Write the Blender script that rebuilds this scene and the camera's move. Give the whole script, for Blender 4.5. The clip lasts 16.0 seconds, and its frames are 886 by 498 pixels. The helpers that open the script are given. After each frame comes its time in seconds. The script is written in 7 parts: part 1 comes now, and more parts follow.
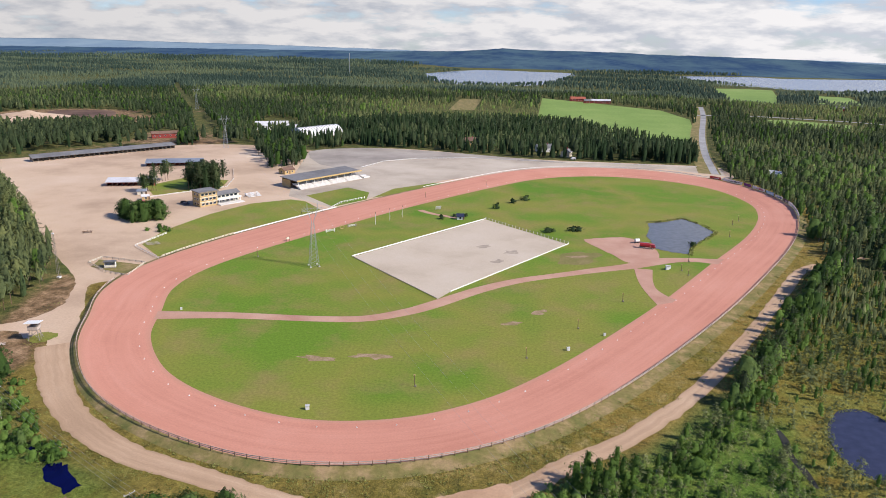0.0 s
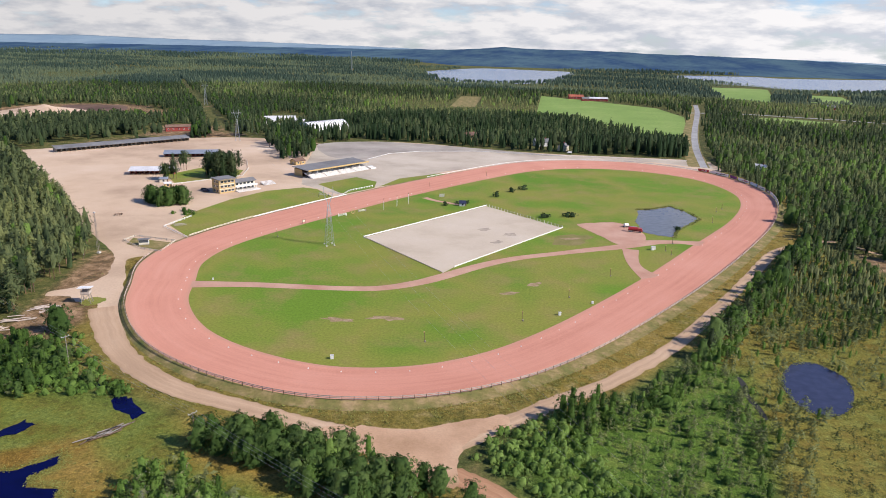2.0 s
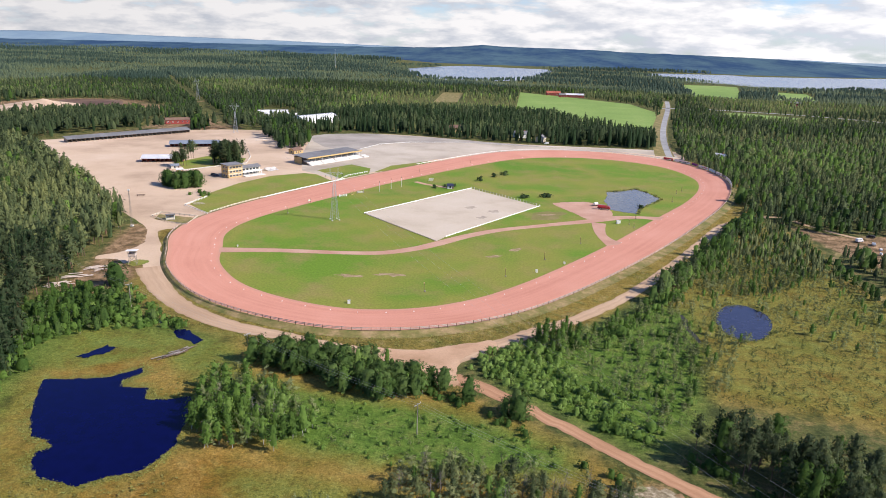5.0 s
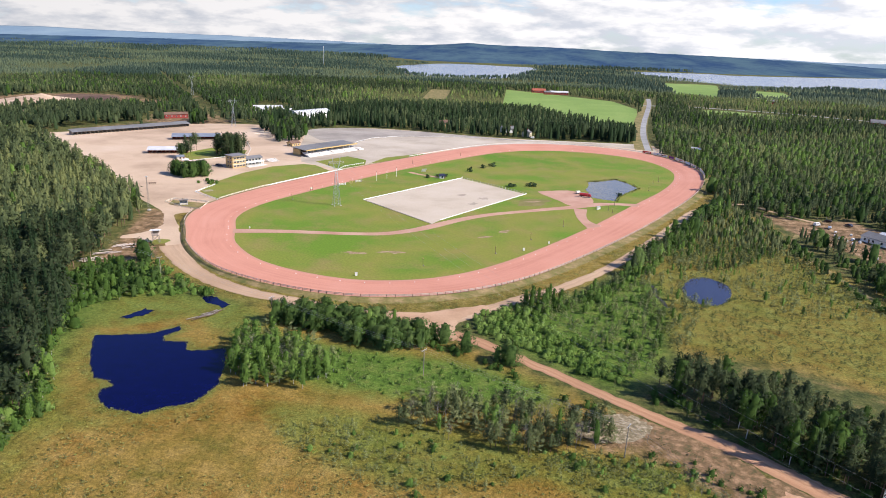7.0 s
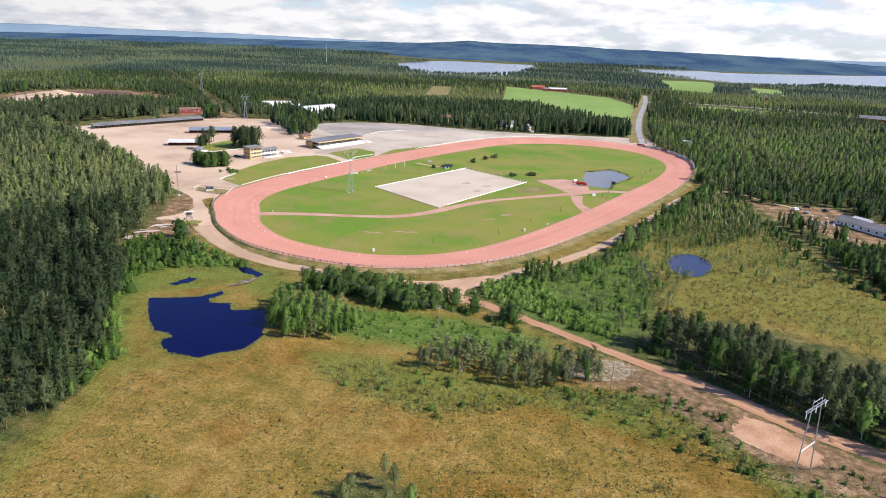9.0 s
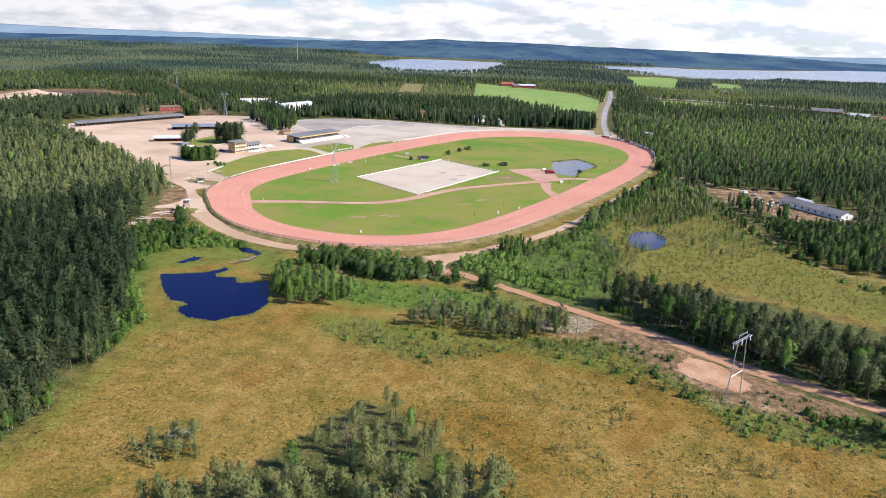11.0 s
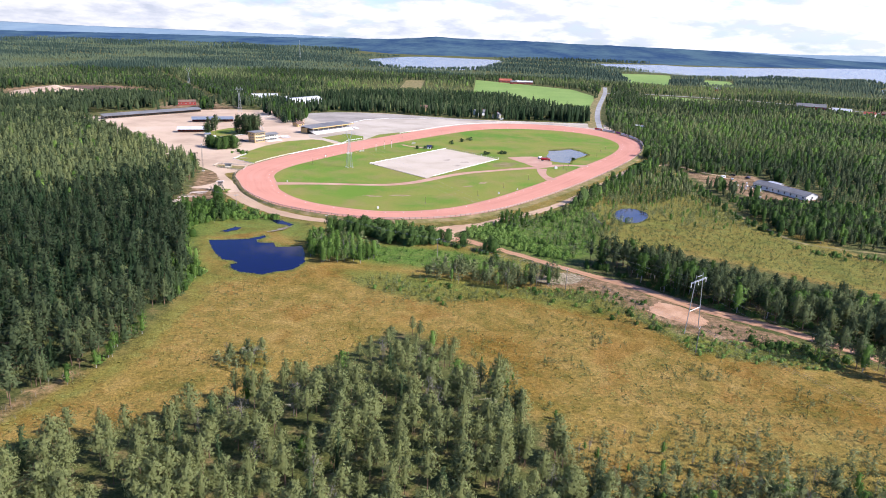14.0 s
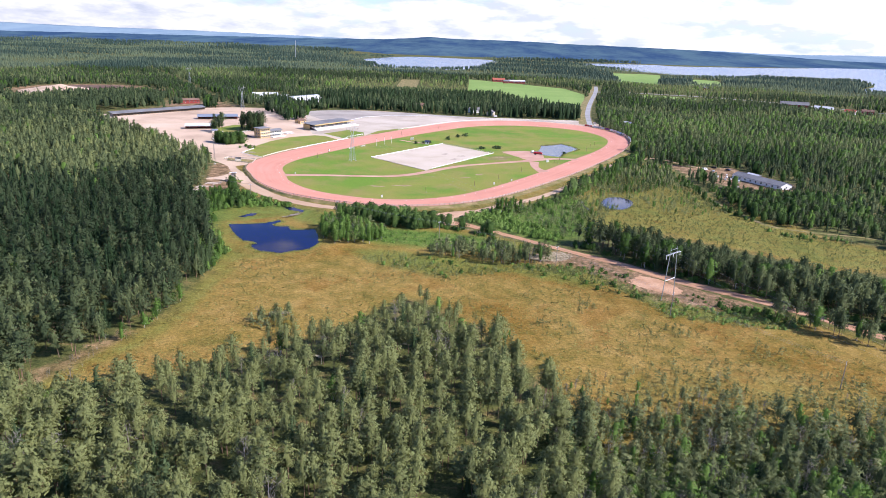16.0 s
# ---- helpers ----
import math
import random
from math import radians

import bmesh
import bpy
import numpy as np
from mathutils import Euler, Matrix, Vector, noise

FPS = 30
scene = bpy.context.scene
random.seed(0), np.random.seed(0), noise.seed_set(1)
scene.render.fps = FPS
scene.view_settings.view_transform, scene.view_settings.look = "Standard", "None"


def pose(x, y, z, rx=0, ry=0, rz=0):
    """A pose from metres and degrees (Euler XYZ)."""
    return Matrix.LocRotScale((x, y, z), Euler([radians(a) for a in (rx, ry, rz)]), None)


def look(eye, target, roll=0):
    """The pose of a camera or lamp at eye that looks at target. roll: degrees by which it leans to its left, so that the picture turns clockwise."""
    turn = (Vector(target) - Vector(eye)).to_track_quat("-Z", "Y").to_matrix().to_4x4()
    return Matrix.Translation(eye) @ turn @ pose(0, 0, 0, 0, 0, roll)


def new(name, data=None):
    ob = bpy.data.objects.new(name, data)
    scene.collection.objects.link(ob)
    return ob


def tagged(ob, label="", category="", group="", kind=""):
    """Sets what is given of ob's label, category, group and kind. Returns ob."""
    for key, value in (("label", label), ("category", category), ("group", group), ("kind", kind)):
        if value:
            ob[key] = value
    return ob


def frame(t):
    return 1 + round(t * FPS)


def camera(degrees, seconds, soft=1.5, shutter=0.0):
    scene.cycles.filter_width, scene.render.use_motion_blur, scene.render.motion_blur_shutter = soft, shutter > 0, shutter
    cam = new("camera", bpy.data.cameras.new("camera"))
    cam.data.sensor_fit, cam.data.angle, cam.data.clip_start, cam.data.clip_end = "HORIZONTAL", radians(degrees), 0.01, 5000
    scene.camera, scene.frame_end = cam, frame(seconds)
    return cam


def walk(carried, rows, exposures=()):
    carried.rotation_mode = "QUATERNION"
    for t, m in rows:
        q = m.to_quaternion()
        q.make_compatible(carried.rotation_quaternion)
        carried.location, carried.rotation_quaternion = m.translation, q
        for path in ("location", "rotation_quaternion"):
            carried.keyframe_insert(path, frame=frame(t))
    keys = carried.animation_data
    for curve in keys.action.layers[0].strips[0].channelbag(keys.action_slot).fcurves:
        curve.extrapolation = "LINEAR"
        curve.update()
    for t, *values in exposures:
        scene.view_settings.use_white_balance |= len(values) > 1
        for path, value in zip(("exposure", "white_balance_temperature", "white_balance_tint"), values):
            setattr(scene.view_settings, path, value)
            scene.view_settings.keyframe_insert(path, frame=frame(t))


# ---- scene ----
cam = camera(65.4, 16.0, 0.65)
PATH = [
    (0, (-3.920, 2.998, 95.514), (-4.298, 5.069, 94.876), 1.40),
    (0.5, (-3.218, -4.344, 95.553), (-3.599, -2.274, 94.913), 1.50),
    (1, (-2.489, -11.705, 95.601), (-2.872, -9.635, 94.961), 1.60),
    (1.5, (-1.708, -19.069, 95.621), (-2.096, -16.999, 94.980), 1.70),
    (2, (-0.856, -26.496, 95.599), (-1.231, -24.424, 94.956), 1.70),
    (2.5, (-0.013, -34.111, 95.580), (-0.360, -32.035, 94.939), 1.70),
    (3, (0.712, -42.096, 95.601), (0.365, -40.020, 94.959), 1.70),
    (3.5, (1.244, -50.148, 95.665), (0.896, -48.073, 95.020), 1.80),
    (4, (1.514, -58.110, 95.762), (1.180, -56.033, 95.116), 1.80),
    (6.3, (1.473, -94.643, 96.880), (1.189, -92.561, 96.230), 2.20),
    (6.5, (1.483, -97.835, 96.913), (1.206, -95.752, 96.262), 2.20),
    (7, (1.483, -105.884, 97.022), (1.218, -103.799, 96.370), 2.30),
    (7.5, (1.421, -114.058, 97.173), (1.158, -111.973, 96.520), 2.30),
    (8, (1.409, -122.346, 97.320), (1.147, -120.262, 96.665), 2.40),
    (8.5, (1.507, -130.679, 97.442), (1.244, -128.596, 96.786), 2.40),
    (9, (1.577, -138.932, 97.537), (1.315, -136.850, 96.879), 2.30),
    (9.2, (1.559, -142.178, 97.551), (1.299, -140.095, 96.895), 2.20),
    (11.5, (0.821, -178.796, 97.879), (0.664, -176.704, 97.217), 2.10),
    (12, (0.680, -186.711, 97.954), (0.526, -184.620, 97.291), 2.10),
    (12.5, (0.521, -194.646, 98.026), (0.365, -192.555, 97.362), 2.10),
    (13, (0.299, -202.598, 98.107), (0.138, -200.507, 97.441), 2.00),
    (13.5, (0.029, -210.556, 98.201), (-0.134, -208.466, 97.535), 2.00),
    (14, (-0.241, -218.536, 98.322), (-0.406, -216.446, 97.656), 2.10),
    (14.5, (-0.520, -226.499, 98.429), (-0.686, -224.409, 97.763), 2.00),
    (15, (-0.847, -234.365, 98.511), (-1.015, -232.276, 97.843), 2.00),
    (15.5, (-1.197, -242.097, 98.572), (-1.365, -240.008, 97.903), 2.10),
    (16, (-1.573, -249.708, 98.630), (-1.716, -247.615, 97.965), 2.10),
]
walk(cam, [(t, look(eye, target, roll)) for t, eye, target, roll in PATH],
     [(0.0, 0.14, 6550, 13), (3.5, 0.28, 6550, 13), (7.0, 0.42, 6550, 13), (11.5, 0.55, 6350, 13), (16.0, 0.70, 6020, 19)])

# ---- light ----
SUN_AZ, SUN_EL = radians(-7), radians(39)  # from the +x side, anticlockwise
sun_to = Vector((math.cos(SUN_EL) * math.cos(SUN_AZ), math.cos(SUN_EL) * math.sin(SUN_AZ), math.sin(SUN_EL)))
sun = new("sun", bpy.data.lights.new("sun", "SUN"))
sun.data.energy, sun.data.angle, sun.data.color = 5.0, radians(0.5), (1.0, 0.95, 0.88)
sun.matrix_world = look(sun_to * 100, (0, 0, 0))


def sky_world():
    w = bpy.data.worlds.new("sky")
    w.use_nodes = True
    nt = w.node_tree
    nt.nodes.clear()
    N, L = nt.nodes.new, nt.links.new
    out, bg = N("ShaderNodeOutputWorld"), N("ShaderNodeBackground")
    sky = N("ShaderNodeTexSky")
    sky.sky_type, sky.sun_disc = "NISHITA", False
    sky.sun_elevation, sky.sun_rotation = SUN_EL, radians(90) - SUN_AZ
    sky.air_density, sky.dust_density = 1.0, 0.2
    tc = N("ShaderNodeTexCoord")
    flat = N("ShaderNodeMapping")
    flat.inputs["Scale"].default_value = (1.0, 1.0, 3.6)
    L(tc.outputs["Generated"], flat.inputs[0])
    n1 = N("ShaderNodeTexNoise")
    n1.inputs["Scale"].default_value, n1.inputs["Detail"].default_value, n1.inputs["Roughness"].default_value = 12.5, 10, 0.55
    L(flat.outputs[0], n1.inputs["Vector"])
    raised = N("ShaderNodeMapping")
    raised.inputs["Scale"].default_value, raised.inputs["Location"].default_value = (1.0, 1.0, 3.6), (0.02, 0.0, 0.045)
    L(tc.outputs["Generated"], raised.inputs[0])
    n2 = N("ShaderNodeTexNoise")
    n2.inputs["Scale"].default_value, n2.inputs["Detail"].default_value, n2.inputs["Roughness"].default_value = 12.5, 10, 0.55
    L(raised.outputs[0], n2.inputs["Vector"])
    lit = N("ShaderNodeMath")
    lit.operation = "SUBTRACT"
    L(n1.outputs[0], lit.inputs[0])
    L(n2.outputs[0], lit.inputs[1])
    lit2 = N("ShaderNodeMath")
    lit2.operation, lit2.inputs[1].default_value, lit2.inputs[2].default_value = "MULTIPLY_ADD", 3.0, 0.56
    L(lit.outputs[0], lit2.inputs[0])
    sep = N("ShaderNodeSeparateXYZ")
    L(tc.outputs["Generated"], sep.inputs[0])
    thin = N("ShaderNodeMath")
    thin.operation, thin.inputs[1].default_value = "MULTIPLY_ADD", -3.0
    high = N("ShaderNodeMath")
    high.operation = "MULTIPLY"
    L(sep.outputs[2], high.inputs[0])
    L(sep.outputs[2], high.inputs[1])
    L(high.outputs[0], thin.inputs[0])
    L(n1.outputs[0], thin.inputs[2])
    cover = N("ShaderNodeMapRange")
    cover.inputs[1].default_value, cover.inputs[2].default_value = 0.28, 0.46
    L(thin.outputs[0], cover.inputs[0])
    tone = N("ShaderNodeValToRGB")
    tone.color_ramp.elements[0].position, tone.color_ramp.elements[0].color = 0.14, (4.9, 5.25, 5.8, 1)
    tone.color_ramp.elements[1].position, tone.color_ramp.elements[1].color = 0.82, (7.7, 7.7, 7.7, 1)
    L(lit2.outputs[0], tone.inputs[0])
    mix = N("ShaderNodeMix")
    mix.data_type = "RGBA"
    L(cover.outputs[0], mix.inputs[0])
    blue = N("ShaderNodeMix")
    blue.data_type, blue.blend_type = "RGBA", "MULTIPLY"
    blue.inputs[0].default_value, blue.inputs[7].default_value = 1.0, (0.70, 0.92, 1.38, 1)
    L(sky.outputs[0], blue.inputs[6])
    L(blue.outputs[2], mix.inputs[6])
    side = N("ShaderNodeMath")  # clouds are brighter towards the sun
    side.operation, side.inputs[1].default_value, side.inputs[2].default_value = "MULTIPLY_ADD", 0.28, 1.0
    L(sep.outputs[0], side.inputs[0])
    glow = N("ShaderNodeVectorMath")
    glow.operation = "SCALE"
    L(tone.outputs[0], glow.inputs[0])
    L(side.outputs[0], glow.inputs[3])
    L(glow.outputs[0], mix.inputs[7])
    L(mix.outputs[2], bg.inputs[0])
    bg.inputs[1].default_value = 0.10
    L(bg.outputs[0], out.inputs[0])
    scene.world = w


sky_world()


# ---- materials ----
def nodes_of(name):
    m = bpy.data.materials.new(name)
    m.use_nodes = True
    nt = m.node_tree
    return m, nt, nt.nodes["Principled BSDF"]


def noise_node(nt, scale, detail=5.0, rough=0.55, coords="Object", stretch=None):
    tc = nt.nodes.new("ShaderNodeNewGeometry" if coords == "World" else "ShaderNodeTexCoord")
    src = tc.outputs["Position" if coords == "World" else coords]
    if stretch:
        mp = nt.nodes.new("ShaderNodeMapping")
        mp.inputs["Scale"].default_value = stretch
        nt.links.new(src, mp.inputs[0])
        src = mp.outputs[0]
    n = nt.nodes.new("ShaderNodeTexNoise")
    n.inputs["Scale"].default_value, n.inputs["Detail"].default_value, n.inputs["Roughness"].default_value = scale, detail, rough
    nt.links.new(src, n.inputs["Vector"])
    return n.outputs[0]


def ramp(nt, fac, stops):
    r = nt.nodes.new("ShaderNodeValToRGB")
    while len(r.color_ramp.elements) < len(stops):
        r.color_ramp.elements.new(0.5)
    for e, (p, c) in zip(r.color_ramp.elements, stops):
        e.position, e.color = p, (*c, 1)
    nt.links.new(fac, r.inputs[0])
    return r.outputs[0]


def mixed(nt, fac, a, b, mode="MIX"):
    m = nt.nodes.new("ShaderNodeMix")
    m.data_type, m.blend_type = "RGBA", mode
    for k, v in ((0, fac), (6, a), (7, b)):
        if isinstance(v, (int, float)):
            m.inputs[k].default_value = v
        elif isinstance(v, tuple):
            m.inputs[k].default_value = (*v, 1)
        else:
            nt.links.new(v, m.inputs[k])
    return m.outputs[2]


def bumped(nt, bsdf, height, strength, dist):
    b = nt.nodes.new("ShaderNodeBump")
    b.inputs["Strength"].default_value, b.inputs["Distance"].default_value = strength, dist
    nt.links.new(height, b.inputs["Height"])
    nt.links.new(b.outputs[0], bsdf.inputs["Normal"])


def surface(name, dark, mid, light, coarse, fine, rough=0.85, bump=0.3, dist=0.05, coords="World", metal=0.0, spec=0.3, stretch=None, grit=0.26):
    """A mottled surface: coarse stains and fine grain."""
    m, nt, b = nodes_of(name)
    big = noise_node(nt, coarse, 5, 0.6, coords, stretch)
    small = noise_node(nt, fine, 6, 0.65, coords)
    col = ramp(nt, big, ((0.3, dark), (0.5, mid), (0.7, light)))
    grain = ramp(nt, small, ((0.25, (1 - grit,) * 3), (0.75, (1 + grit,) * 3)))
    nt.links.new(mixed(nt, 1.0, col, grain, "MULTIPLY"), b.inputs["Base Color"])
    b.inputs["Roughness"].default_value, b.inputs["Metallic"].default_value = rough, metal
    b.inputs["Specular IOR Level"].default_value = spec
    if bump:
        bumped(nt, b, small, bump, dist)
    return m


def paint(name, color, rough=0.5, metal=0.0, wear=0.18):
    """Painted or plain material with faint unevenness."""
    m, nt, b = nodes_of(name)
    n = noise_node(nt, 1.7, 6, 0.6)
    lo = tuple(c * (1 - wear) for c in color)
    hi = tuple(min(1, c * (1 + wear * 0.5)) for c in color)
    nt.links.new(ramp(nt, n, ((0.3, lo), (0.7, hi))), b.inputs["Base Color"])
    b.inputs["Roughness"].default_value, b.inputs["Metallic"].default_value = rough, metal
    return m


def foliage(name, dark, mid, light, grain=1.9, lace=0.0):
    """Leaves and needles: tint varies from tree to tree and over each crown."""
    m, nt, b = nodes_of(name)
    at = nt.nodes.new("ShaderNodeAttribute")
    at.attribute_name = "tint"
    info = nt.nodes.new("ShaderNodeObjectInfo")
    isl = nt.nodes.new("ShaderNodeNewGeometry")
    s = nt.nodes.new("ShaderNodeMath")
    s.operation = "ADD"
    nt.links.new(at.outputs["Fac"], s.inputs[0])
    k = nt.nodes.new("ShaderNodeMath")
    k.operation, k.inputs[1].default_value = "MULTIPLY_ADD", 0.16
    nt.links.new(isl.outputs["Random Per Island"], k.inputs[0])
    k2 = nt.nodes.new("ShaderNodeMath")
    k2.operation, k2.inputs[1].default_value, k2.inputs[2].default_value = "MULTIPLY_ADD", 0.45, -0.31
    nt.links.new(info.outputs["Random"], k2.inputs[0])
    nt.links.new(k2.outputs[0], k.inputs[2])
    nt.links.new(k.outputs[0], s.inputs[1])
    col = ramp(nt, s.outputs[0], ((0.1, dark), (0.5, mid), (0.95, light)))
    tuft = ramp(nt, noise_node(nt, grain, 3, 0.75, "World"), ((0.30, (0.70, 0.72, 0.72)), (0.52, (1.0, 1.0, 1.0)), (0.72, (1.16, 1.15, 1.12))))
    nt.links.new(mixed(nt, 1.0, col, tuft, "MULTIPLY"), b.inputs["Base Color"])
    b.inputs["Roughness"].default_value = 0.6
    b.inputs["Specular IOR Level"].default_value = 0.06
    tr = nt.nodes.new("ShaderNodeBsdfTranslucent")
    ms = nt.nodes.new("ShaderNodeMixShader")
    ms.inputs[0].default_value = 0.40
    nt.links.new(b.inputs["Base Color"].links[0].from_socket, tr.inputs[0])
    nt.links.new(b.outputs[0], ms.inputs[1])
    nt.links.new(tr.outputs[0], ms.inputs[2])
    last = ms.outputs[0]
    if lace:  # gaps between the needles or leaves of each spray
        part_of = nt.nodes.new("ShaderNodeAttribute")
        part_of.attribute_name = "spray"
        gap = nt.nodes.new("ShaderNodeMath")
        gap.operation, gap.inputs[1].default_value = "LESS_THAN", lace
        nt.links.new(noise_node(nt, 7.0, 1.5, 0.6, "World"), gap.inputs[0])
        both = nt.nodes.new("ShaderNodeMath")
        both.operation = "MULTIPLY"
        nt.links.new(gap.outputs[0], both.inputs[0])
        nt.links.new(part_of.outputs["Fac"], both.inputs[1])
        clear_bsdf = nt.nodes.new("ShaderNodeBsdfTransparent")
        cut = nt.nodes.new("ShaderNodeMixShader")
        nt.links.new(both.outputs[0], cut.inputs[0])
        nt.links.new(last, cut.inputs[1])
        nt.links.new(clear_bsdf.outputs[0], cut.inputs[2])
        last = cut.outputs[0]
    nt.links.new(last, nt.nodes["Material Output"].inputs[0])
    return m


M = {}


def lane_surface(name, dark, mid, light, edge, streak, ruts=0.0, bump=0.15):
    """Gravel with streaks drawn out along the road and, for roads, paler wheel ruts."""
    m, nt, b = nodes_of(name)
    at = nt.nodes.new("ShaderNodeAttribute")
    at.attribute_name = "lane"
    mp = nt.nodes.new("ShaderNodeMapping")
    mp.inputs["Scale"].default_value = (0.012, streak, 0.0)
    nt.links.new(at.outputs["Vector"], mp.inputs[0])
    n = nt.nodes.new("ShaderNodeTexNoise")
    n.inputs["Scale"].default_value, n.inputs["Detail"].default_value, n.inputs["Roughness"].default_value = 1.0, 6, 0.6
    nt.links.new(mp.outputs[0], n.inputs["Vector"])
    big = noise_node(nt, 0.03, 5, 0.6, "World")
    small = noise_node(nt, 2.2, 6, 0.65, "World")
    s = nt.nodes.new("ShaderNodeMath")
    s.operation = "ADD"
    nt.links.new(n.outputs[0], s.inputs[0])
    nt.links.new(big, s.inputs[1])
    h = nt.nodes.new("ShaderNodeMath")
    h.operation, h.inputs[1].default_value = "MULTIPLY", 0.5
    nt.links.new(s.outputs[0], h.inputs[0])
    col = ramp(nt, h.outputs[0], ((0.36, dark), (0.5, mid), (0.62, light)))
    sep = nt.nodes.new("ShaderNodeSeparateXYZ")
    nt.links.new(at.outputs["Vector"], sep.inputs[0])
    rim = ramp(nt, sep.outputs[2], ((0.80, (0, 0, 0)), (1.0, (0.75, 0.75, 0.75))))
    col = mixed(nt, rim, col, edge)
    if ruts:
        rut = ramp(nt, sep.outputs[2], ((0.0, (1, 1, 1)), (0.22, (0.2, 0.2, 0.2)), (0.45, (0, 0, 0)), (0.7, (0.6, 0.6, 0.6))))
        col = mixed(nt, mixed(nt, ruts, (0.0, 0.0, 0.0), rut), col, dark)
    grain = ramp(nt, small, ((0.25, (0.88, 0.88, 0.88)), (0.75, (1.11, 1.11, 1.11))))
    nt.links.new(mixed(nt, 1.0, col, grain, "MULTIPLY"), b.inputs["Base Color"])
    b.inputs["Roughness"].default_value, b.inputs["Specular IOR Level"].default_value = 0.95, 0.25
    bumped(nt, b, small, bump, 0.03)
    return m


M["track"] = lane_surface("red_track_gravel", (0.50, 0.213, 0.143), (0.565, 0.252, 0.172), (0.59, 0.278, 0.196), (0.48, 0.25, 0.168), 0.42)
M["road_red"] = lane_surface("red_dirt_road", (0.33, 0.170, 0.090), (0.455, 0.250, 0.140), (0.52, 0.315, 0.190), (0.28, 0.175, 0.085), 0.9, 0.7, 0.3)
M["path"] = surface("path_gravel", (0.42, 0.22, 0.15), (0.47, 0.27, 0.19), (0.52, 0.32, 0.23), 0.08, 2.5, 0.95, 0.2, 0.02, grit=0.12)
M["road"] = lane_surface("dirt_road", (0.37, 0.240, 0.145), (0.48, 0.322, 0.200), (0.54, 0.380, 0.250), (0.34, 0.225, 0.12), 0.7, 0.4, 0.3)
M["junction"] = surface("junction_gravel", (0.36, 0.215, 0.120), (0.465, 0.288, 0.172), (0.53, 0.345, 0.215), 0.07, 1.5, 0.95, 0.3, 0.03, grit=0.12)
M["sand"] = surface("sandy_lot", (0.36, 0.248, 0.160), (0.545, 0.390, 0.262), (0.62, 0.470, 0.335), 0.016, 1.2, 0.95, 0.25, 0.04, grit=0.12)
M["gravel"] = surface("grey_gravel", (0.33, 0.27, 0.205), (0.47, 0.392, 0.30), (0.56, 0.48, 0.375), 0.022, 1.5, 0.95, 0.25, 0.03, grit=0.12)
# greyer gravel, darkened partly to paint in a cloud's shadow
M["back_gravel"] = surface("shaded_back_gravel", (0.24, 0.205, 0.17), (0.34, 0.295, 0.245), (0.42, 0.365, 0.30), 0.03, 1.5, 0.95, 0.25, 0.03, grit=0.14)
M["arena"] = surface("arena_sand", (0.43, 0.345, 0.25), (0.52, 0.428, 0.32), (0.555, 0.465, 0.358), 0.03, 2.0, 0.95, 0.15, 0.02, grit=0.12)
M["spoil"] = surface("stony_spoil", (0.115, 0.09, 0.042), (0.255, 0.20, 0.118), (0.47, 0.39, 0.27), 0.8, 2.4, 0.95, 0.6, 0.2)
M["sand_spill"] = surface("dug_sand", (0.33, 0.175, 0.092), (0.455, 0.262, 0.148), (0.53, 0.335, 0.205), 0.14, 1.6, 0.95, 0.5, 0.08)
M["dug_soil"] = surface("dug_soil", (0.080, 0.075, 0.026), (0.190, 0.115, 0.056), (0.37, 0.228, 0.122), 0.45, 2.2, 0.95, 0.8, 0.25)
M["lichen"] = surface("lichen_ground", (0.10, 0.10, 0.035), (0.20, 0.175, 0.085), (0.43, 0.375, 0.25), 0.7, 2.6, 0.95, 0.5, 0.15)
M["peat"] = surface("dark_peat", (0.075, 0.042, 0.026), (0.13, 0.075, 0.05), (0.19, 0.12, 0.08), 0.03, 0.4, 0.95, 0.4, 0.2)
M["dry_grass"] = surface("dry_grass", (0.125, 0.155, 0.026), (0.19, 0.165, 0.05), (0.24, 0.19, 0.075), 0.07, 1.2, 0.95, 0.4, 0.08)
M["worn"] = surface("worn_earth", (0.20, 0.165, 0.06), (0.30, 0.205, 0.115), (0.40, 0.29, 0.19), 0.35, 2.0, 0.95, 0.3, 0.04)
M["damp"] = surface("damp_sand", (0.30, 0.245, 0.185), (0.36, 0.295, 0.225), (0.46, 0.38, 0.285), 0.3, 2.0, 0.9, 0.15, 0.02, grit=0.12)
M["asphalt"] = surface("worn_asphalt", (0.24, 0.232, 0.22), (0.32, 0.31, 0.295), (0.38, 0.37, 0.35), 0.05, 2.0, 0.9, 0.1, 0.02)
M["dry"] = surface("dry_slope", (0.115, 0.125, 0.030), (0.205, 0.165, 0.055), (0.36, 0.245, 0.125), 0.16, 0.9, 0.95, 0.6, 0.2)
M["field"] = surface("field_grass", (0.15, 0.235, 0.045), (0.19, 0.28, 0.058), (0.25, 0.32, 0.085), 0.01, 0.3, 0.9, 0.3, 0.2)
M["palewood"] = paint("pale_weathered_boards", (0.52, 0.43, 0.36), 0.8, 0, 0.25)
M["concrete"] = surface("pale_concrete", (0.52, 0.49, 0.45), (0.62, 0.59, 0.54), (0.68, 0.65, 0.60), 0.3, 3, 0.85, 0.1, 0.01)
M["roof_brown"] = surface("brown_roof", (0.12, 0.07, 0.05), (0.17, 0.10, 0.07), (0.21, 0.13, 0.09), 0.2, 2, 0.8, 0.1, 0.02)
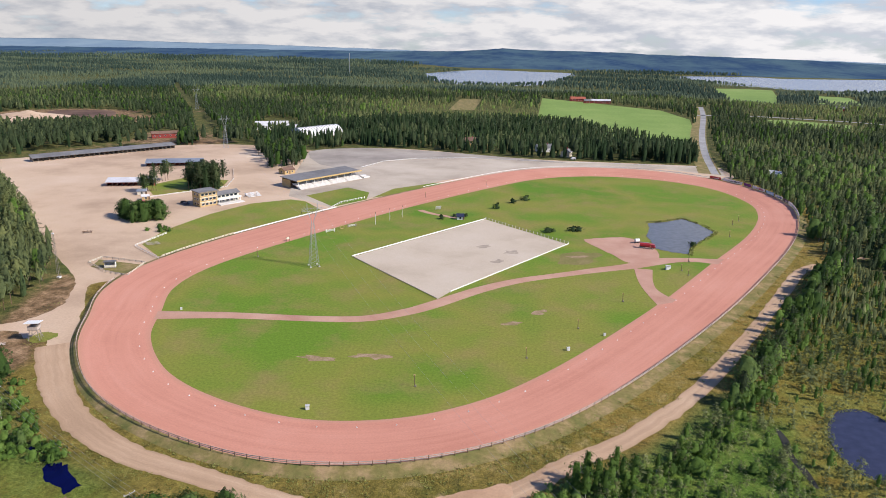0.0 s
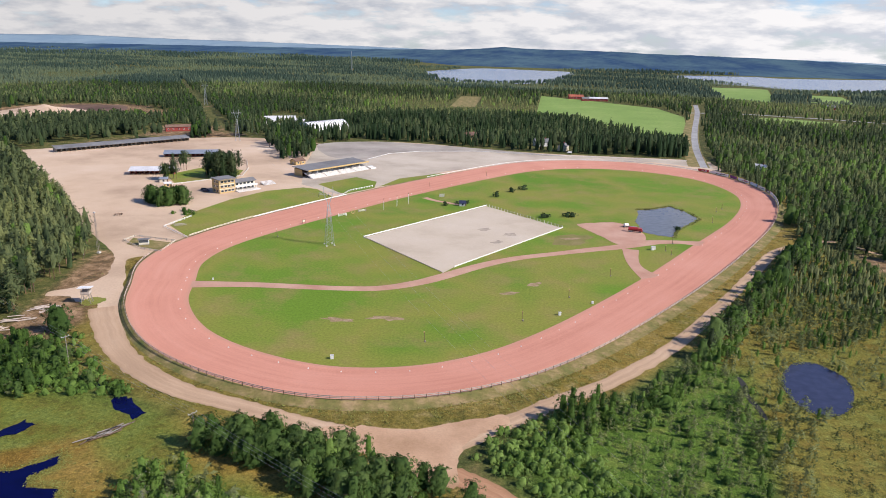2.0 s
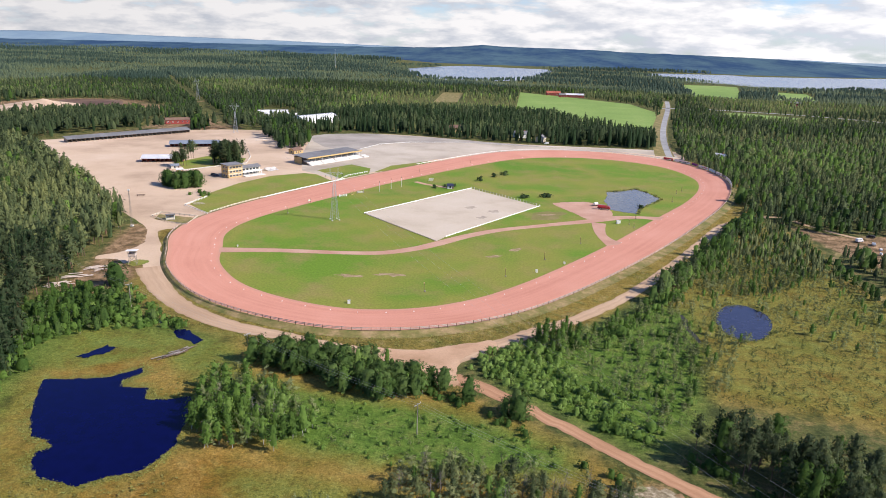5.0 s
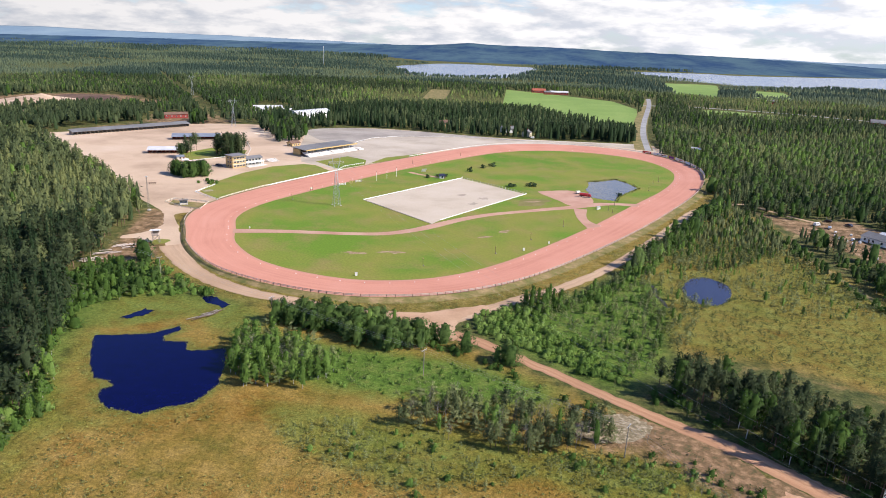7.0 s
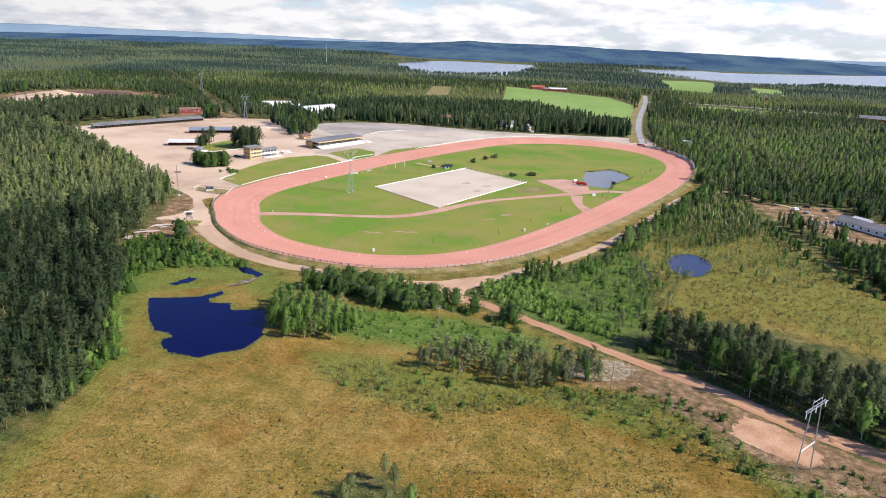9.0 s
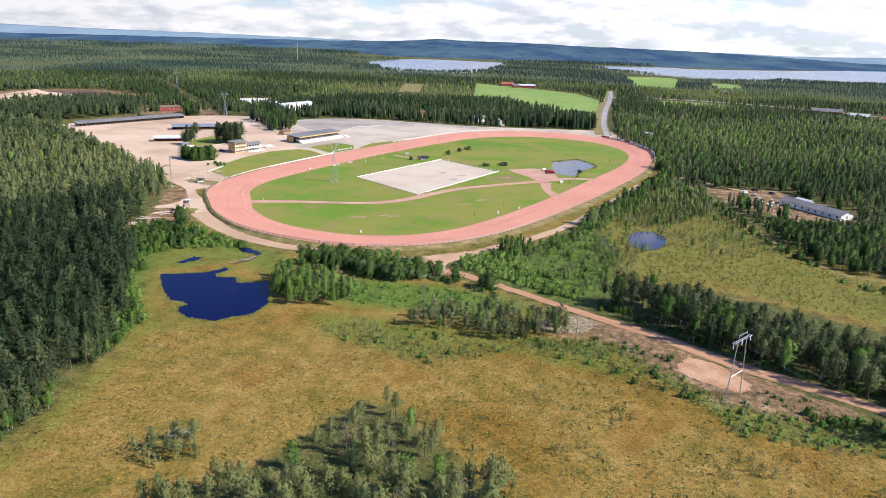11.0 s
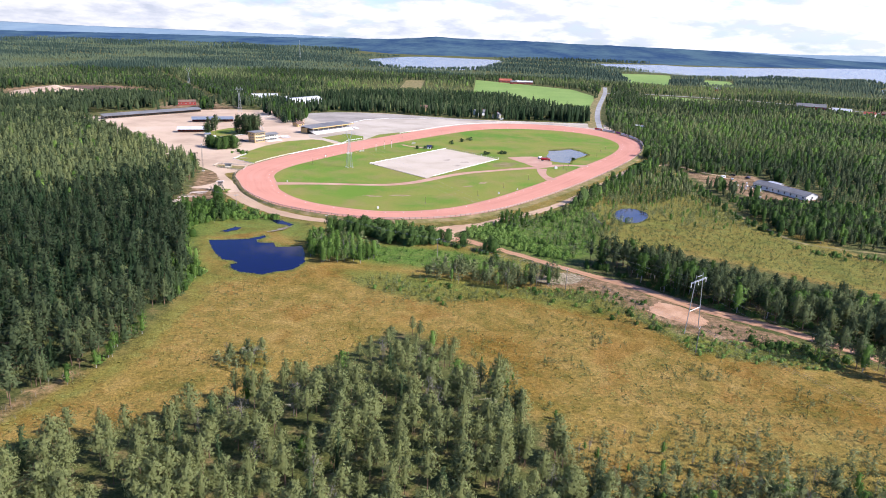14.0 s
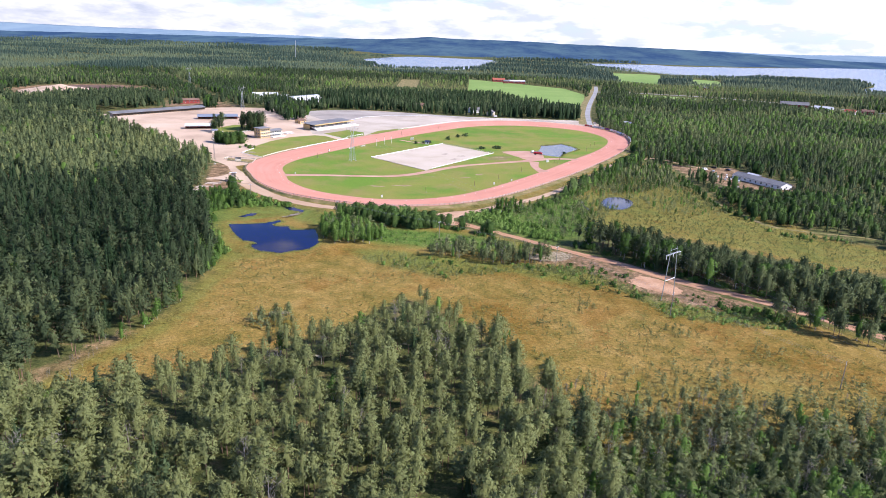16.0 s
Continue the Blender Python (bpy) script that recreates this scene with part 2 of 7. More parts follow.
M["roof_red"] = surface("red_tiles", (0.28, 0.07, 0.045), (0.36, 0.10, 0.06), (0.42, 0.13, 0.08), 0.2, 2, 0.8, 0.1, 0.02)
M["navy"] = paint("navy_paint", (0.03, 0.035, 0.07), 0.35)
M["crimson"] = paint("red_paint", (0.45, 0.035, 0.04), 0.35)
M["purple"] = paint("purple_paint", (0.16, 0.03, 0.17), 0.5)
M["pale_blue"] = paint("pale_blue_paint", (0.38, 0.55, 0.68), 0.5)
M["cable"] = paint("bare_wire", (0.35, 0.35, 0.36), 0.5, 0.5)
M["white"] = paint("white_paint", (0.80, 0.78, 0.73), 0.5)
M["cream"] = paint("cream_paint", (0.72, 0.66, 0.52), 0.55)
M["yellow"] = paint("yellow_boards", (0.52, 0.36, 0.15), 0.6)
M["red"] = paint("red_boards", (0.30, 0.045, 0.035), 0.65)
M["brown"] = paint("brown_wood", (0.20, 0.125, 0.075), 0.8, 0, 0.35)
M["greywood"] = paint("weathered_wood", (0.33, 0.285, 0.235), 0.85, 0, 0.35)
M["dark"] = paint("dark_opening", (0.025, 0.022, 0.02), 0.8)
M["roof_grey"] = surface("grey_roof", (0.13, 0.125, 0.12), (0.17, 0.165, 0.16), (0.21, 0.205, 0.20), 0.1, 1.5, 0.75, 0.1, 0.02)
M["roof_blue"] = surface("blue_grey_roof", (0.15, 0.17, 0.20), (0.20, 0.225, 0.26), (0.25, 0.27, 0.31), 0.1, 1.5, 0.5, 0.1, 0.02)
M["roof_light"] = surface("pale_roof", (0.50, 0.49, 0.48), (0.60, 0.59, 0.58), (0.66, 0.65, 0.64), 0.1, 1.5, 0.5, 0.05, 0.02)
M["steel"] = paint("galvanised_steel", (0.50, 0.52, 0.53), 0.45, 0.6)
M["glass"] = paint("dark_glass", (0.03, 0.04, 0.05), 0.08)
M["bark"] = surface("bark", (0.10, 0.07, 0.05), (0.19, 0.12, 0.08), (0.30, 0.17, 0.10), 0.4, 3, 0.9, 0.5, 0.05)
M["birch_bark"] = surface("birch_bark", (0.25, 0.24, 0.22), (0.45, 0.44, 0.41), (0.55, 0.53, 0.50), 0.8, 3, 0.8, 0.3, 0.03)
M["pine"] = foliage("pine_needles", (0.056, 0.080, 0.036), (0.136, 0.167, 0.070), (0.226, 0.248, 0.092), lace=0.45)
M["spruce"] = foliage("spruce_needles", (0.032, 0.058, 0.024), (0.070, 0.106, 0.042), (0.115, 0.155, 0.064), lace=0.45)
M["leaf"] = foliage("broad_leaves", (0.062, 0.115, 0.024), (0.138, 0.232, 0.046), (0.225, 0.325, 0.080), lace=0.47)
M["alder"] = foliage("alder_leaves", (0.035, 0.072, 0.018), (0.080, 0.140, 0.034), (0.145, 0.210, 0.062), lace=0.47)
M["scrub"] = foliage("bog_pine_needles", (0.100, 0.124, 0.048), (0.172, 0.198, 0.080), (0.255, 0.275, 0.118), lace=0.47)
# bluish foliage: distance haze put into the colour of the farthest trees
M["hazed_woods"] = foliage("hazed_forest", (0.044, 0.074, 0.056), (0.082, 0.118, 0.080), (0.150, 0.185, 0.100), 0.12)
M["sedge"] = foliage("sedge", (0.13, 0.145, 0.036), (0.25, 0.215, 0.066), (0.29, 0.31, 0.09))
M["dead"] = foliage("bare_twigs", (0.15, 0.13, 0.11), (0.22, 0.19, 0.165), (0.28, 0.25, 0.22))


def infield_material():
    m, nt, b = nodes_of("mown_infield_grass")
    big = noise_node(nt, 0.012, 3, 0.5, "World")
    mid = noise_node(nt, 0.05, 6, 0.65, "World")
    small = noise_node(nt, 1.1, 6, 0.7, "World")
    col = ramp(nt, big, ((0.36, (0.106, 0.205, 0.016)), (0.48, (0.218, 0.222, 0.042)), (0.60, (0.126, 0.216, 0.020))))
    dry = ramp(nt, mid, ((0.48, (0, 0, 0)), (0.70, (1, 1, 1))))
    col = mixed(nt, mixed(nt, 0.75, (0.0, 0.0, 0.0), dry), col, (0.26, 0.20, 0.075))
    grain = ramp(nt, small, ((0.25, (0.65, 0.68, 0.6)), (0.75, (1.3, 1.25, 1.2))))
    nt.links.new(mixed(nt, 1.0, col, grain, "MULTIPLY"), b.inputs["Base Color"])
    b.inputs["Roughness"].default_value, b.inputs["Specular IOR Level"].default_value = 0.9, 0.2
    bumped(nt, b, small, 0.6, 0.12)
    return m


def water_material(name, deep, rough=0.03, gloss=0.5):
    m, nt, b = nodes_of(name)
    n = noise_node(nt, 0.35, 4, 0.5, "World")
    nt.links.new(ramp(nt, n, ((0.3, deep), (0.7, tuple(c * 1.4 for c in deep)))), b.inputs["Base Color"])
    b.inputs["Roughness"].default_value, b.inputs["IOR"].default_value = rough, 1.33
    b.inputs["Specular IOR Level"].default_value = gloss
    bumped(nt, b, noise_node(nt, 1.2, 3, 0.5, "World"), 0.02, 0.05)
    return m


def ground_material():
    """Wild ground; the colour attribute 'zone' says how boggy (r), lush (g) and bare or sandy (b) it is."""
    m, nt, b = nodes_of("wild_ground")
    at = nt.nodes.new("ShaderNodeAttribute")
    at.attribute_name = "zone"
    sep = nt.nodes.new("ShaderNodeSeparateColor")
    nt.links.new(at.outputs["Color"], sep.inputs[0])
    big = noise_node(nt, 0.035, 6, 0.62, "World")
    mid = noise_node(nt, 0.16, 7, 0.68, "World")
    small = noise_node(nt, 0.9, 7, 0.72, "World")
    tuft = noise_node(nt, 2.6, 5, 0.7, "World")

    def edge(channel, width=0.22):
        a = nt.nodes.new("ShaderNodeMath")
        a.operation, a.inputs[1].default_value = "MULTIPLY_ADD", 0.9
        nt.links.new(mid, a.inputs[0])
        nt.links.new(sep.outputs[channel], a.inputs[2])
        r = nt.nodes.new("ShaderNodeMapRange")
        r.inputs[1].default_value, r.inputs[2].default_value = 0.95 - width, 0.95 + width
        nt.links.new(a.outputs[0], r.inputs[0])
        return r.outputs[0]

    floor_c = ramp(nt, mid, ((0.34, (0.045, 0.060, 0.018)), (0.52, (0.105, 0.110, 0.034)), (0.68, (0.21, 0.15, 0.07))))
    bog_a = ramp(nt, big, ((0.36, (0.118, 0.114, 0.019)), (0.45, (0.244, 0.165, 0.035)), (0.54, (0.300, 0.202, 0.055)), (0.62, (0.242, 0.122, 0.025))))
    bog_b = ramp(nt, mid, ((0.38, (0.106, 0.100, 0.018)), (0.50, (0.256, 0.168, 0.040)), (0.64, (0.372, 0.248, 0.088))))
    rust = ramp(nt, mid, ((0.36, (0.105, 0.088, 0.010)), (0.50, (0.200, 0.108, 0.014)), (0.66, (0.255, 0.165, 0.036))))
    wet = nt.nodes.new("ShaderNodeMath")
    wet.operation, wet.inputs[1].default_value = "MULTIPLY", 0.75
    nt.links.new(at.outputs["Alpha"], wet.inputs[0])
    bog_c = mixed(nt, wet.outputs[0], mixed(nt, 0.45, bog_a, bog_b), rust)
    lush_c = ramp(nt, mid, ((0.32, (0.048, 0.095, 0.015)), (0.50, (0.098, 0.165, 0.026)), (0.68, (0.170, 0.200, 0.048))))
    bare_c = ramp(nt, mid, ((0.34, (0.085, 0.062, 0.030)), (0.48, (0.205, 0.128, 0.070)), (0.64, (0.40, 0.262, 0.162))))
    col = mixed(nt, edge(0), floor_c, bog_c)
    col = mixed(nt, edge(1), col, lush_c)
    col = mixed(nt, edge(2), col, bare_c)
    g1 = ramp(nt, small, ((0.30, (0.50, 0.53, 0.46)), (0.70, (1.42, 1.38, 1.34))))
    g2 = ramp(nt, tuft, ((0.32, (0.62, 0.64, 0.58)), (0.68, (1.32, 1.3, 1.28))))
    col = mixed(nt, 1.0, mixed(nt, 1.0, col, g1, "MULTIPLY"), g2, "MULTIPLY")
    nt.links.new(col, b.inputs["Base Color"])
    b.inputs["Roughness"].default_value, b.inputs["Specular IOR Level"].default_value = 0.95, 0.15
    bumped(nt, b, small, 0.9, 0.5)
    return m


M["grass"] = infield_material()
M["ground"] = ground_material()
# the blue of the reflected sky is put into the base, gloss lowered
M["bog_water"] = water_material("sky_blue_bog_water", (0.001, 0.0015, 0.030), 0.03, 0.2)
M["mud_water"] = water_material("muddy_water", (0.034, 0.032, 0.024), 0.35, 0.15)
# reflected cloud stands in the base colour as grey
M["pond_water"] = water_material("cloud_grey_water", (0.105, 0.105, 0.10), 0.16)
# pale sky seen in the lakes, painted as their base colour
M["sky_tinted_lake"] = water_material("sky_tinted_lake", (0.16, 0.19, 0.225), 0.25)
# lighter slate base imitates the sky mirrored in the round pond
M["sky_tinted_water"] = water_material("sky_tinted_pond_water", (0.030, 0.032, 0.055), 0.05)


# ---- building blocks ----
def obj(name, bm_or_mesh, material=None, parent=None, label="", category="", kind="", group=""):
    if isinstance(bm_or_mesh, bmesh.types.BMesh):
        me = bpy.data.meshes.new(name)
        bm_or_mesh.to_mesh(me)
        bm_or_mesh.free()
    else:
        me = bm_or_mesh
    if material is not None and not me.materials:
        me.materials.append(material)
    ob = new(name, me)
    if parent is not None:
        ob.parent = parent
    return tagged(ob, label, category, group, kind)


def spline(ctrl, per=10, closed=False):
    """A smooth line through the control points (Catmull-Rom), with any number of columns."""
    c = np.array(ctrl, float)
    n = len(c)
    out = []
    for i in range(n if closed else n - 1):
        if closed:
            p0, p1, p2, p3 = c[(i - 1) % n], c[i], c[(i + 1) % n], c[(i + 2) % n]
        else:
            p0, p1, p2, p3 = c[max(i - 1, 0)], c[i], c[i + 1], c[min(i + 2, n - 1)]
        for s in np.arange(per) / per:
            out.append(0.5 * (2 * p1 + (p2 - p0) * s + (2 * p0 - 5 * p1 + 4 * p2 - p3) * s * s + (3 * p1 - p0 - 3 * p2 + p3) * s ** 3))
    if not closed:
        out.append(c[-1])
    return np.array(out)


def sides(line, closed=False):
    """Unit normals to the left of a line in plan."""
    p = line[:, :2]
    d = (np.roll(p, -1, 0) - np.roll(p, 1, 0)) if closed else np.gradient(p, axis=0)
    d /= np.linalg.norm(d, axis=1)[:, None] + 1e-9
    return np.c_[-d[:, 1], d[:, 0]]


def strip_mesh(name, a, b, closed=False):
    """Faces between two lines of points."""
    n = len(a)
    me = bpy.data.meshes.new(name)
    idx = range(n if closed else n - 1)
    me.from_pydata([tuple(p) for p in a] + [tuple(p) for p in b], [], [(i, (i + 1) % n, n + (i + 1) % n, n + i) for i in idx])
    me.polygons.foreach_set("use_smooth", np.ones(len(me.polygons), bool))
    return me


def z_of(line, z):
    return np.c_[line[:, :2], np.full(len(line), z)]


def lanes(name, a, b, across, closed=False):
    """A band between two edge lines, in several columns, that knows its place along and across (attribute 'lane')."""
    cols = [a * (1 - k) + b * k for k in across]
    n, m = len(a), len(across)
    step = np.r_[0, np.cumsum(np.linalg.norm(np.diff(a[:, :2], axis=0), axis=1))]
    wide = np.linalg.norm((b - a)[:, :2], axis=1)
    me = bpy.data.meshes.new(name)
    idx = range(n if closed else n - 1)
    faces = [(k * n + i, k * n + (i + 1) % n, (k + 1) * n + (i + 1) % n, (k + 1) * n + i) for k in range(m - 1) for i in idx]
    me.from_pydata(np.concatenate(cols).tolist(), [], faces)
    at = me.attributes.new("lane", "FLOAT_VECTOR", "POINT")
    me.polygons.foreach_set("use_smooth", np.ones(len(me.polygons), bool))
    lane = np.concatenate([np.c_[step, wide * k, np.full(n, abs(2 * k - 1))] for k in across])
    at.data.foreach_set("vector", lane.astype(np.float32).ravel())
    return me


def ribbon(name, ctrl, z, material, label, category, per=10, rag=0.0):
    """A road or path along control points (x, y, width); rag makes its edges uneven."""
    line = spline(ctrl, per)
    nr = sides(line)
    rng = np.random.default_rng(len(ctrl))
    wob = rng.normal(0, rag, (2, len(line)))
    a = z_of(line[:, :2] + nr * (line[:, 2] / 2 + wob[0])[:, None], z)
    b = z_of(line[:, :2] - nr * (line[:, 2] / 2 + wob[1])[:, None], z)
    return obj(name, lanes(name, b, a, (0, 0.25, 0.5, 0.75, 1)), material, None, label, category, "structure")


def patch(name, ctrl, z, material, label, category, smooth=True, kind="structure", rag=0.0):
    """A flat area inside a closed outline."""
    line = spline(ctrl, 6, True) if smooth else np.array(ctrl, float)
    if rag:
        if not smooth:
            line = np.concatenate([a + (b - a) * np.arange(6)[:, None] / 6 for a, b in zip(line, np.roll(line, -1, 0))])
        line = line + np.random.default_rng(len(ctrl)).normal(0, rag, line.shape)
    me = bpy.data.meshes.new(name)
    me.from_pydata([(x, y, z) for x, y in line[:, :2]], [], [tuple(range(len(line)))])
    bm = bmesh.new()
    bm.from_mesh(me)
    bmesh.ops.triangulate(bm, faces=bm.faces[:])
    bmesh.ops.recalc_face_normals(bm, faces=bm.faces[:])
    if bm.faces[0].normal.z < 0:
        bmesh.ops.reverse_faces(bm, faces=bm.faces[:])
    bm.to_mesh(me)
    bm.free()
    return obj(name, me, material, None, label, category, kind)


def inside(p, poly):
    """Signed distance of points (n, 2) to a polygon, positive inside."""
    poly = np.array(poly, float)
    q = np.roll(poly, -1, 0)
    best = np.full(len(p), 1e12)
    odd = np.zeros(len(p), bool)
    for a, b in zip(poly, q):
        d = b - a
        t = np.clip(((p - a) @ d) / (d @ d), 0, 1)
        best = np.minimum(best, ((p - a - t[:, None] * d) ** 2).sum(1))
        hit = (a[1] > p[:, 1]) != (b[1] > p[:, 1])
        with np.errstate(divide="ignore", invalid="ignore"):
            odd ^= hit & (p[:, 0] < (b[0] - a[0]) * (p[:, 1] - a[1]) / (b[1] - a[1] + 1e-12) + a[0])
    return np.where(odd, 1, -1) * np.sqrt(best)


# ---- plan: outlines in metres ----
# trotting track: inner edge x, y, width of the track there, height of the outer edge
TRACK = [(-144, 211, 23.5, 0.9), (-134, 189, 21.2, 1.0), (-114, 168, 20.5, 1.0), (-87, 156, 20.5, 1.0), (-60, 154, 20.8, 0.9), (-32, 166, 20.8, 0.7), (-6, 195, 21.5, 0.5),
         (31, 258, 23, 0.4), (63, 322, 24, 0.4), (92, 381, 22, 0.8), (108, 430, 21, 1.4), (109, 468, 22, 1.8), (92, 507, 24, 2.0), (55, 528, 25, 2.2),
         (14, 527, 26, 2.2), (-22, 507, 27, 1.8), (-52, 468, 28, 1.0), (-97, 389, 29, 0.4), (-134, 309, 29, 0.4), (-151, 264, 27, 0.4), (-153, 235, 25.5, 0.7)]
inner = spline(TRACK, 10, True)
outer = inner.copy()
outer[:, :2] -= sides(inner, True) * inner[:, 2:3]
OUT_POLY = outer[::5, :2]
LOT = [(-196, 233), (-215, 250), (-270, 298), (-372, 389), (-440, 440), (-420, 472), (-352, 562), (-285, 588), (-225, 575), (-190, 604), (-137, 610),
       (-32, 592), (100, 602), (118, 585), (112, 548), (35, 560), (-30, 530), (-75, 490), (-105, 430), (-140, 360), (-165, 300), (-172, 262), (-176, 240), (-186, 229), (-174, 210), (-163, 191), (-153, 176),
       (-152, 166), (-157, 168), (-162, 176), (-166, 181), (-173, 180), (-180, 184), (-188, 182), (-189, 187), (-183, 194), (-182, 208), (-188, 221)]
RING = [(-160, 178, 12), (-149, 164, 10.5), (-138.5, 152, 8.2), (-121, 138.4, 8), (-101.3, 129.2, 7.4), (-81, 125, 6.5), (-66, 121.8, 6), (-55, 119.5, 7),
        (-33, 116, 11), (-14, 131, 6.5), (2, 148.5, 6), (17, 164, 5.6), (39, 196, 5.4), (63.5, 243, 5), (85.5, 289, 5), (100, 319, 5), (112, 333, 5)]
JUNCTION = [(-58, 119), (-48, 123), (-36, 124.5), (-24, 130.5), (-13, 137), (-11, 132), (-17, 127), (-20.5, 121), (-21, 112), (-20, 104), (-26, 103), (-32, 107.5), (-38, 110), (-46, 113)]
SE_ROAD = [(-34, 116, 9), (-24, 109, 7), (-12, 104, 5.5), (8, 90, 4.6), (27, 75.5, 4.6), (43, 64, 5), (57, 54.5, 6), (68, 44.5, 6.5), (79, 35, 6.5), (91, 27, 6.5), (101, 20.5, 6), (111, 13, 5.5), (124, 2.5, 5.5), (137, -10.5, 5.5), (152, -24, 5.5), (172, -42, 5.5), (260, -116, 5.5)]
DUG = [(36, 65), (49, 57), (60, 48), (70, 38), (84, 27), (96, 17), (104, 11), (103, 7), (95, 5), (87, 8), (78, 12), (70, 17), (63, 23), (56, 31), (49, 41), (40, 50), (34, 58)]
POND = [(-135, 82), (-124, 85), (-118, 87), (-112, 95), (-110, 92), (-113, 86), (-111, 83), (-104, 84), (-101, 78), (-96, 79), (-90, 82), (-86, 73), (-82, 60), (-83, 53), (-85, 48), (-90, 45), (-95, 40.5), (-105, 42), (-110, 46),
        (-112, 50), (-110, 53), (-113, 55), (-118, 56), (-125, 65)]
SPOND = [(67, 176), (73, 189), (81, 192), (87, 183), (85, 170), (79, 160), (72, 157), (67, 163)]
LEFT_WOOD = [(-131, -93), (-125, -72), (-117, -59), (-112, -35), (-115, -14), (-114, 13), (-124, 40), (-142, 80), (-158, 108), (-170, 125), (-182, 160), (-193, 195),
             (-198, 222), (-214, 250), (-264, 300), (-362, 388), (-445, 442), (-1200, 440), (-1200, -400), (-240, -400), (-165, -150)]
GROVE = [(-33, -5), (-42, -19), (-52, -37), (-64, -50), (-76, -62), (-92, -76), (-113, -84), (-128, -98), (-170, -140), (-170, -190), (45, -190), (36, -130), (30, -100), (22, -72), (14, -56), (6, -44), (-5, -29), (-16, -14), (-25, -5)]
SPOIL = [(18, 56), (22, 62), (29, 66), (35, 65), (38, 60), (34, 55), (27, 51), (20, 52)]
BRUSH = [(6, 45), (30, 46), (44, 46), (54, 32), (62, 22), (68, 15), (78, 9), (90, 4), (103, 6), (112, 4), (120, -10), (104, -14), (88, -13), (80, -10), (66, -7), (60, 4), (52, 18), (40, 32), (8, 38)]
SAND_SPILL = [(59, 28), (61, 33), (66, 38), (72, 35), (77, 28), (79, 21), (75, 17), (71, 18), (64, 22)]
SCRUB_S = [(14, -70), (40, -50), (75, -38), (105, -42), (150, -60), (190, -120), (120, -170), (30, -170), (17, -120)]
RED_PINES = [(-34, 50), (-16, 44), (0, 41), (14, 40), (24, 46), (30, 54), (26, 60), (8, 62), (-14, 66), (-28, 60)]
BIRCHES = [(-80, 56), (-87, 70), (-89, 88), (-83, 97), (-70, 90), (-57, 82), (-46, 74), (-58, 62)]
WILLOWS = [(-84, 104), (-70, 97), (-53, 94), (-38, 90), (-28, 97), (-12, 94), (0, 86), (2, 90), (-14, 99), (-28, 104), (-42, 110), (-60, 113), (-80, 113)]
BUSHES_E = [(-13, 120), (5, 139), (22, 156), (44, 188), (60, 180), (58, 140), (46, 95), (30, 79), (12, 92), (-4, 105)]
EAST_BOG = [(46, 186), (70, 238), (95, 282), (124, 338), (138, 300), (134, 245), (148, 195), (178, 120), (250, 60), (160, 60), (90, 105), (52, 110)]
STRIP_WOOD = [(36, 85), (44, 76), (56, 64), (64, 52), (75, 42), (88, 33), (102, 24), (114, 14), (128, 3), (156, -22), (260, -104), (300, -66), (205, 4), (142, 46), (114, 60), (88, 74), (64, 84), (48, 90)]
POND_SCRUB = [(-172, 150), (-178, 128), (-166, 104), (-166, 84), (-150, 60), (-126, 30), (-119, 14), (-114, 20), (-116, 36), (-122, 48), (-134, 62), (-144, 80), (-152, 96), (-140, 116), (-132, 124), (-140, 138), (-152, 146)]
YARD_E = [(138, 330), (163, 312), (190, 322), (218, 262), (205, 236), (172, 232), (148, 275)]
BOG_TRACK = [(147, 280, 2.5), (138, 258, 2.5), (138.5, 225, 2.5), (142, 192, 2.5), (144, 171, 2.5), (149, 158, 2.5), (154, 140, 2.7), (163, 132.5, 2.7), (176, 128, 2.7), (205, 121, 2.5), (260, 96, 2.5)]
OPEN_E = [(141, 262), (150, 238), (172, 231), (205, 235), (228, 214), (215, 140), (180, 132), (163, 137), (153, 146), (148, 170), (145, 195)]
FIELD = [(-62, 1270), (-50, 905), (-28, 860), (20, 800), (54, 752), (88, 705), (112, 690), (124, 761), (150, 991), (125, 1115), (60, 1170), (17, 1210)]
FIELD_B = [(310, 1770), (400, 1790), (447, 1770), (404, 1560), (345, 1330), (272, 1350)]
FIELD_C = [(500, 1615), (552, 1595), (515, 1400), (455, 1350), (432, 1390)]
FIELD_D = [(234, 1030), (290, 1040), (355, 1005), (345, 950), (280, 915), (240, 950)]
ROAD_B = [(165, 1060, 9), (235, 1080, 9), (300, 1070, 9), (380, 1050, 9), (470, 995, 9), (560, 905, 9), (700, 780, 9)]
LAKE_A = [(-440, 2050), (-400, 1860), (-300, 1600), (-152, 1590), (-60, 1760), (-10, 2330), (-130, 2400), (-330, 2400)]
LAKE_B = [(290, 2370), (330, 2010), (440, 1900), (560, 1740), (680, 1800), (765, 1890), (880, 1930), (1030, 1890), (960, 1640), (800, 1390), (845, 1310), (1100, 1260), (1800, 1700), (2200, 3700), (1580, 3300), (1290, 2830), (700, 2480), (580, 2520)]
FAR_ROAD = [(108, 566, 6), (110, 592, 6), (119, 683, 6.5), (138, 817, 6.5), (178, 1059, 7), (198, 1208, 7)]
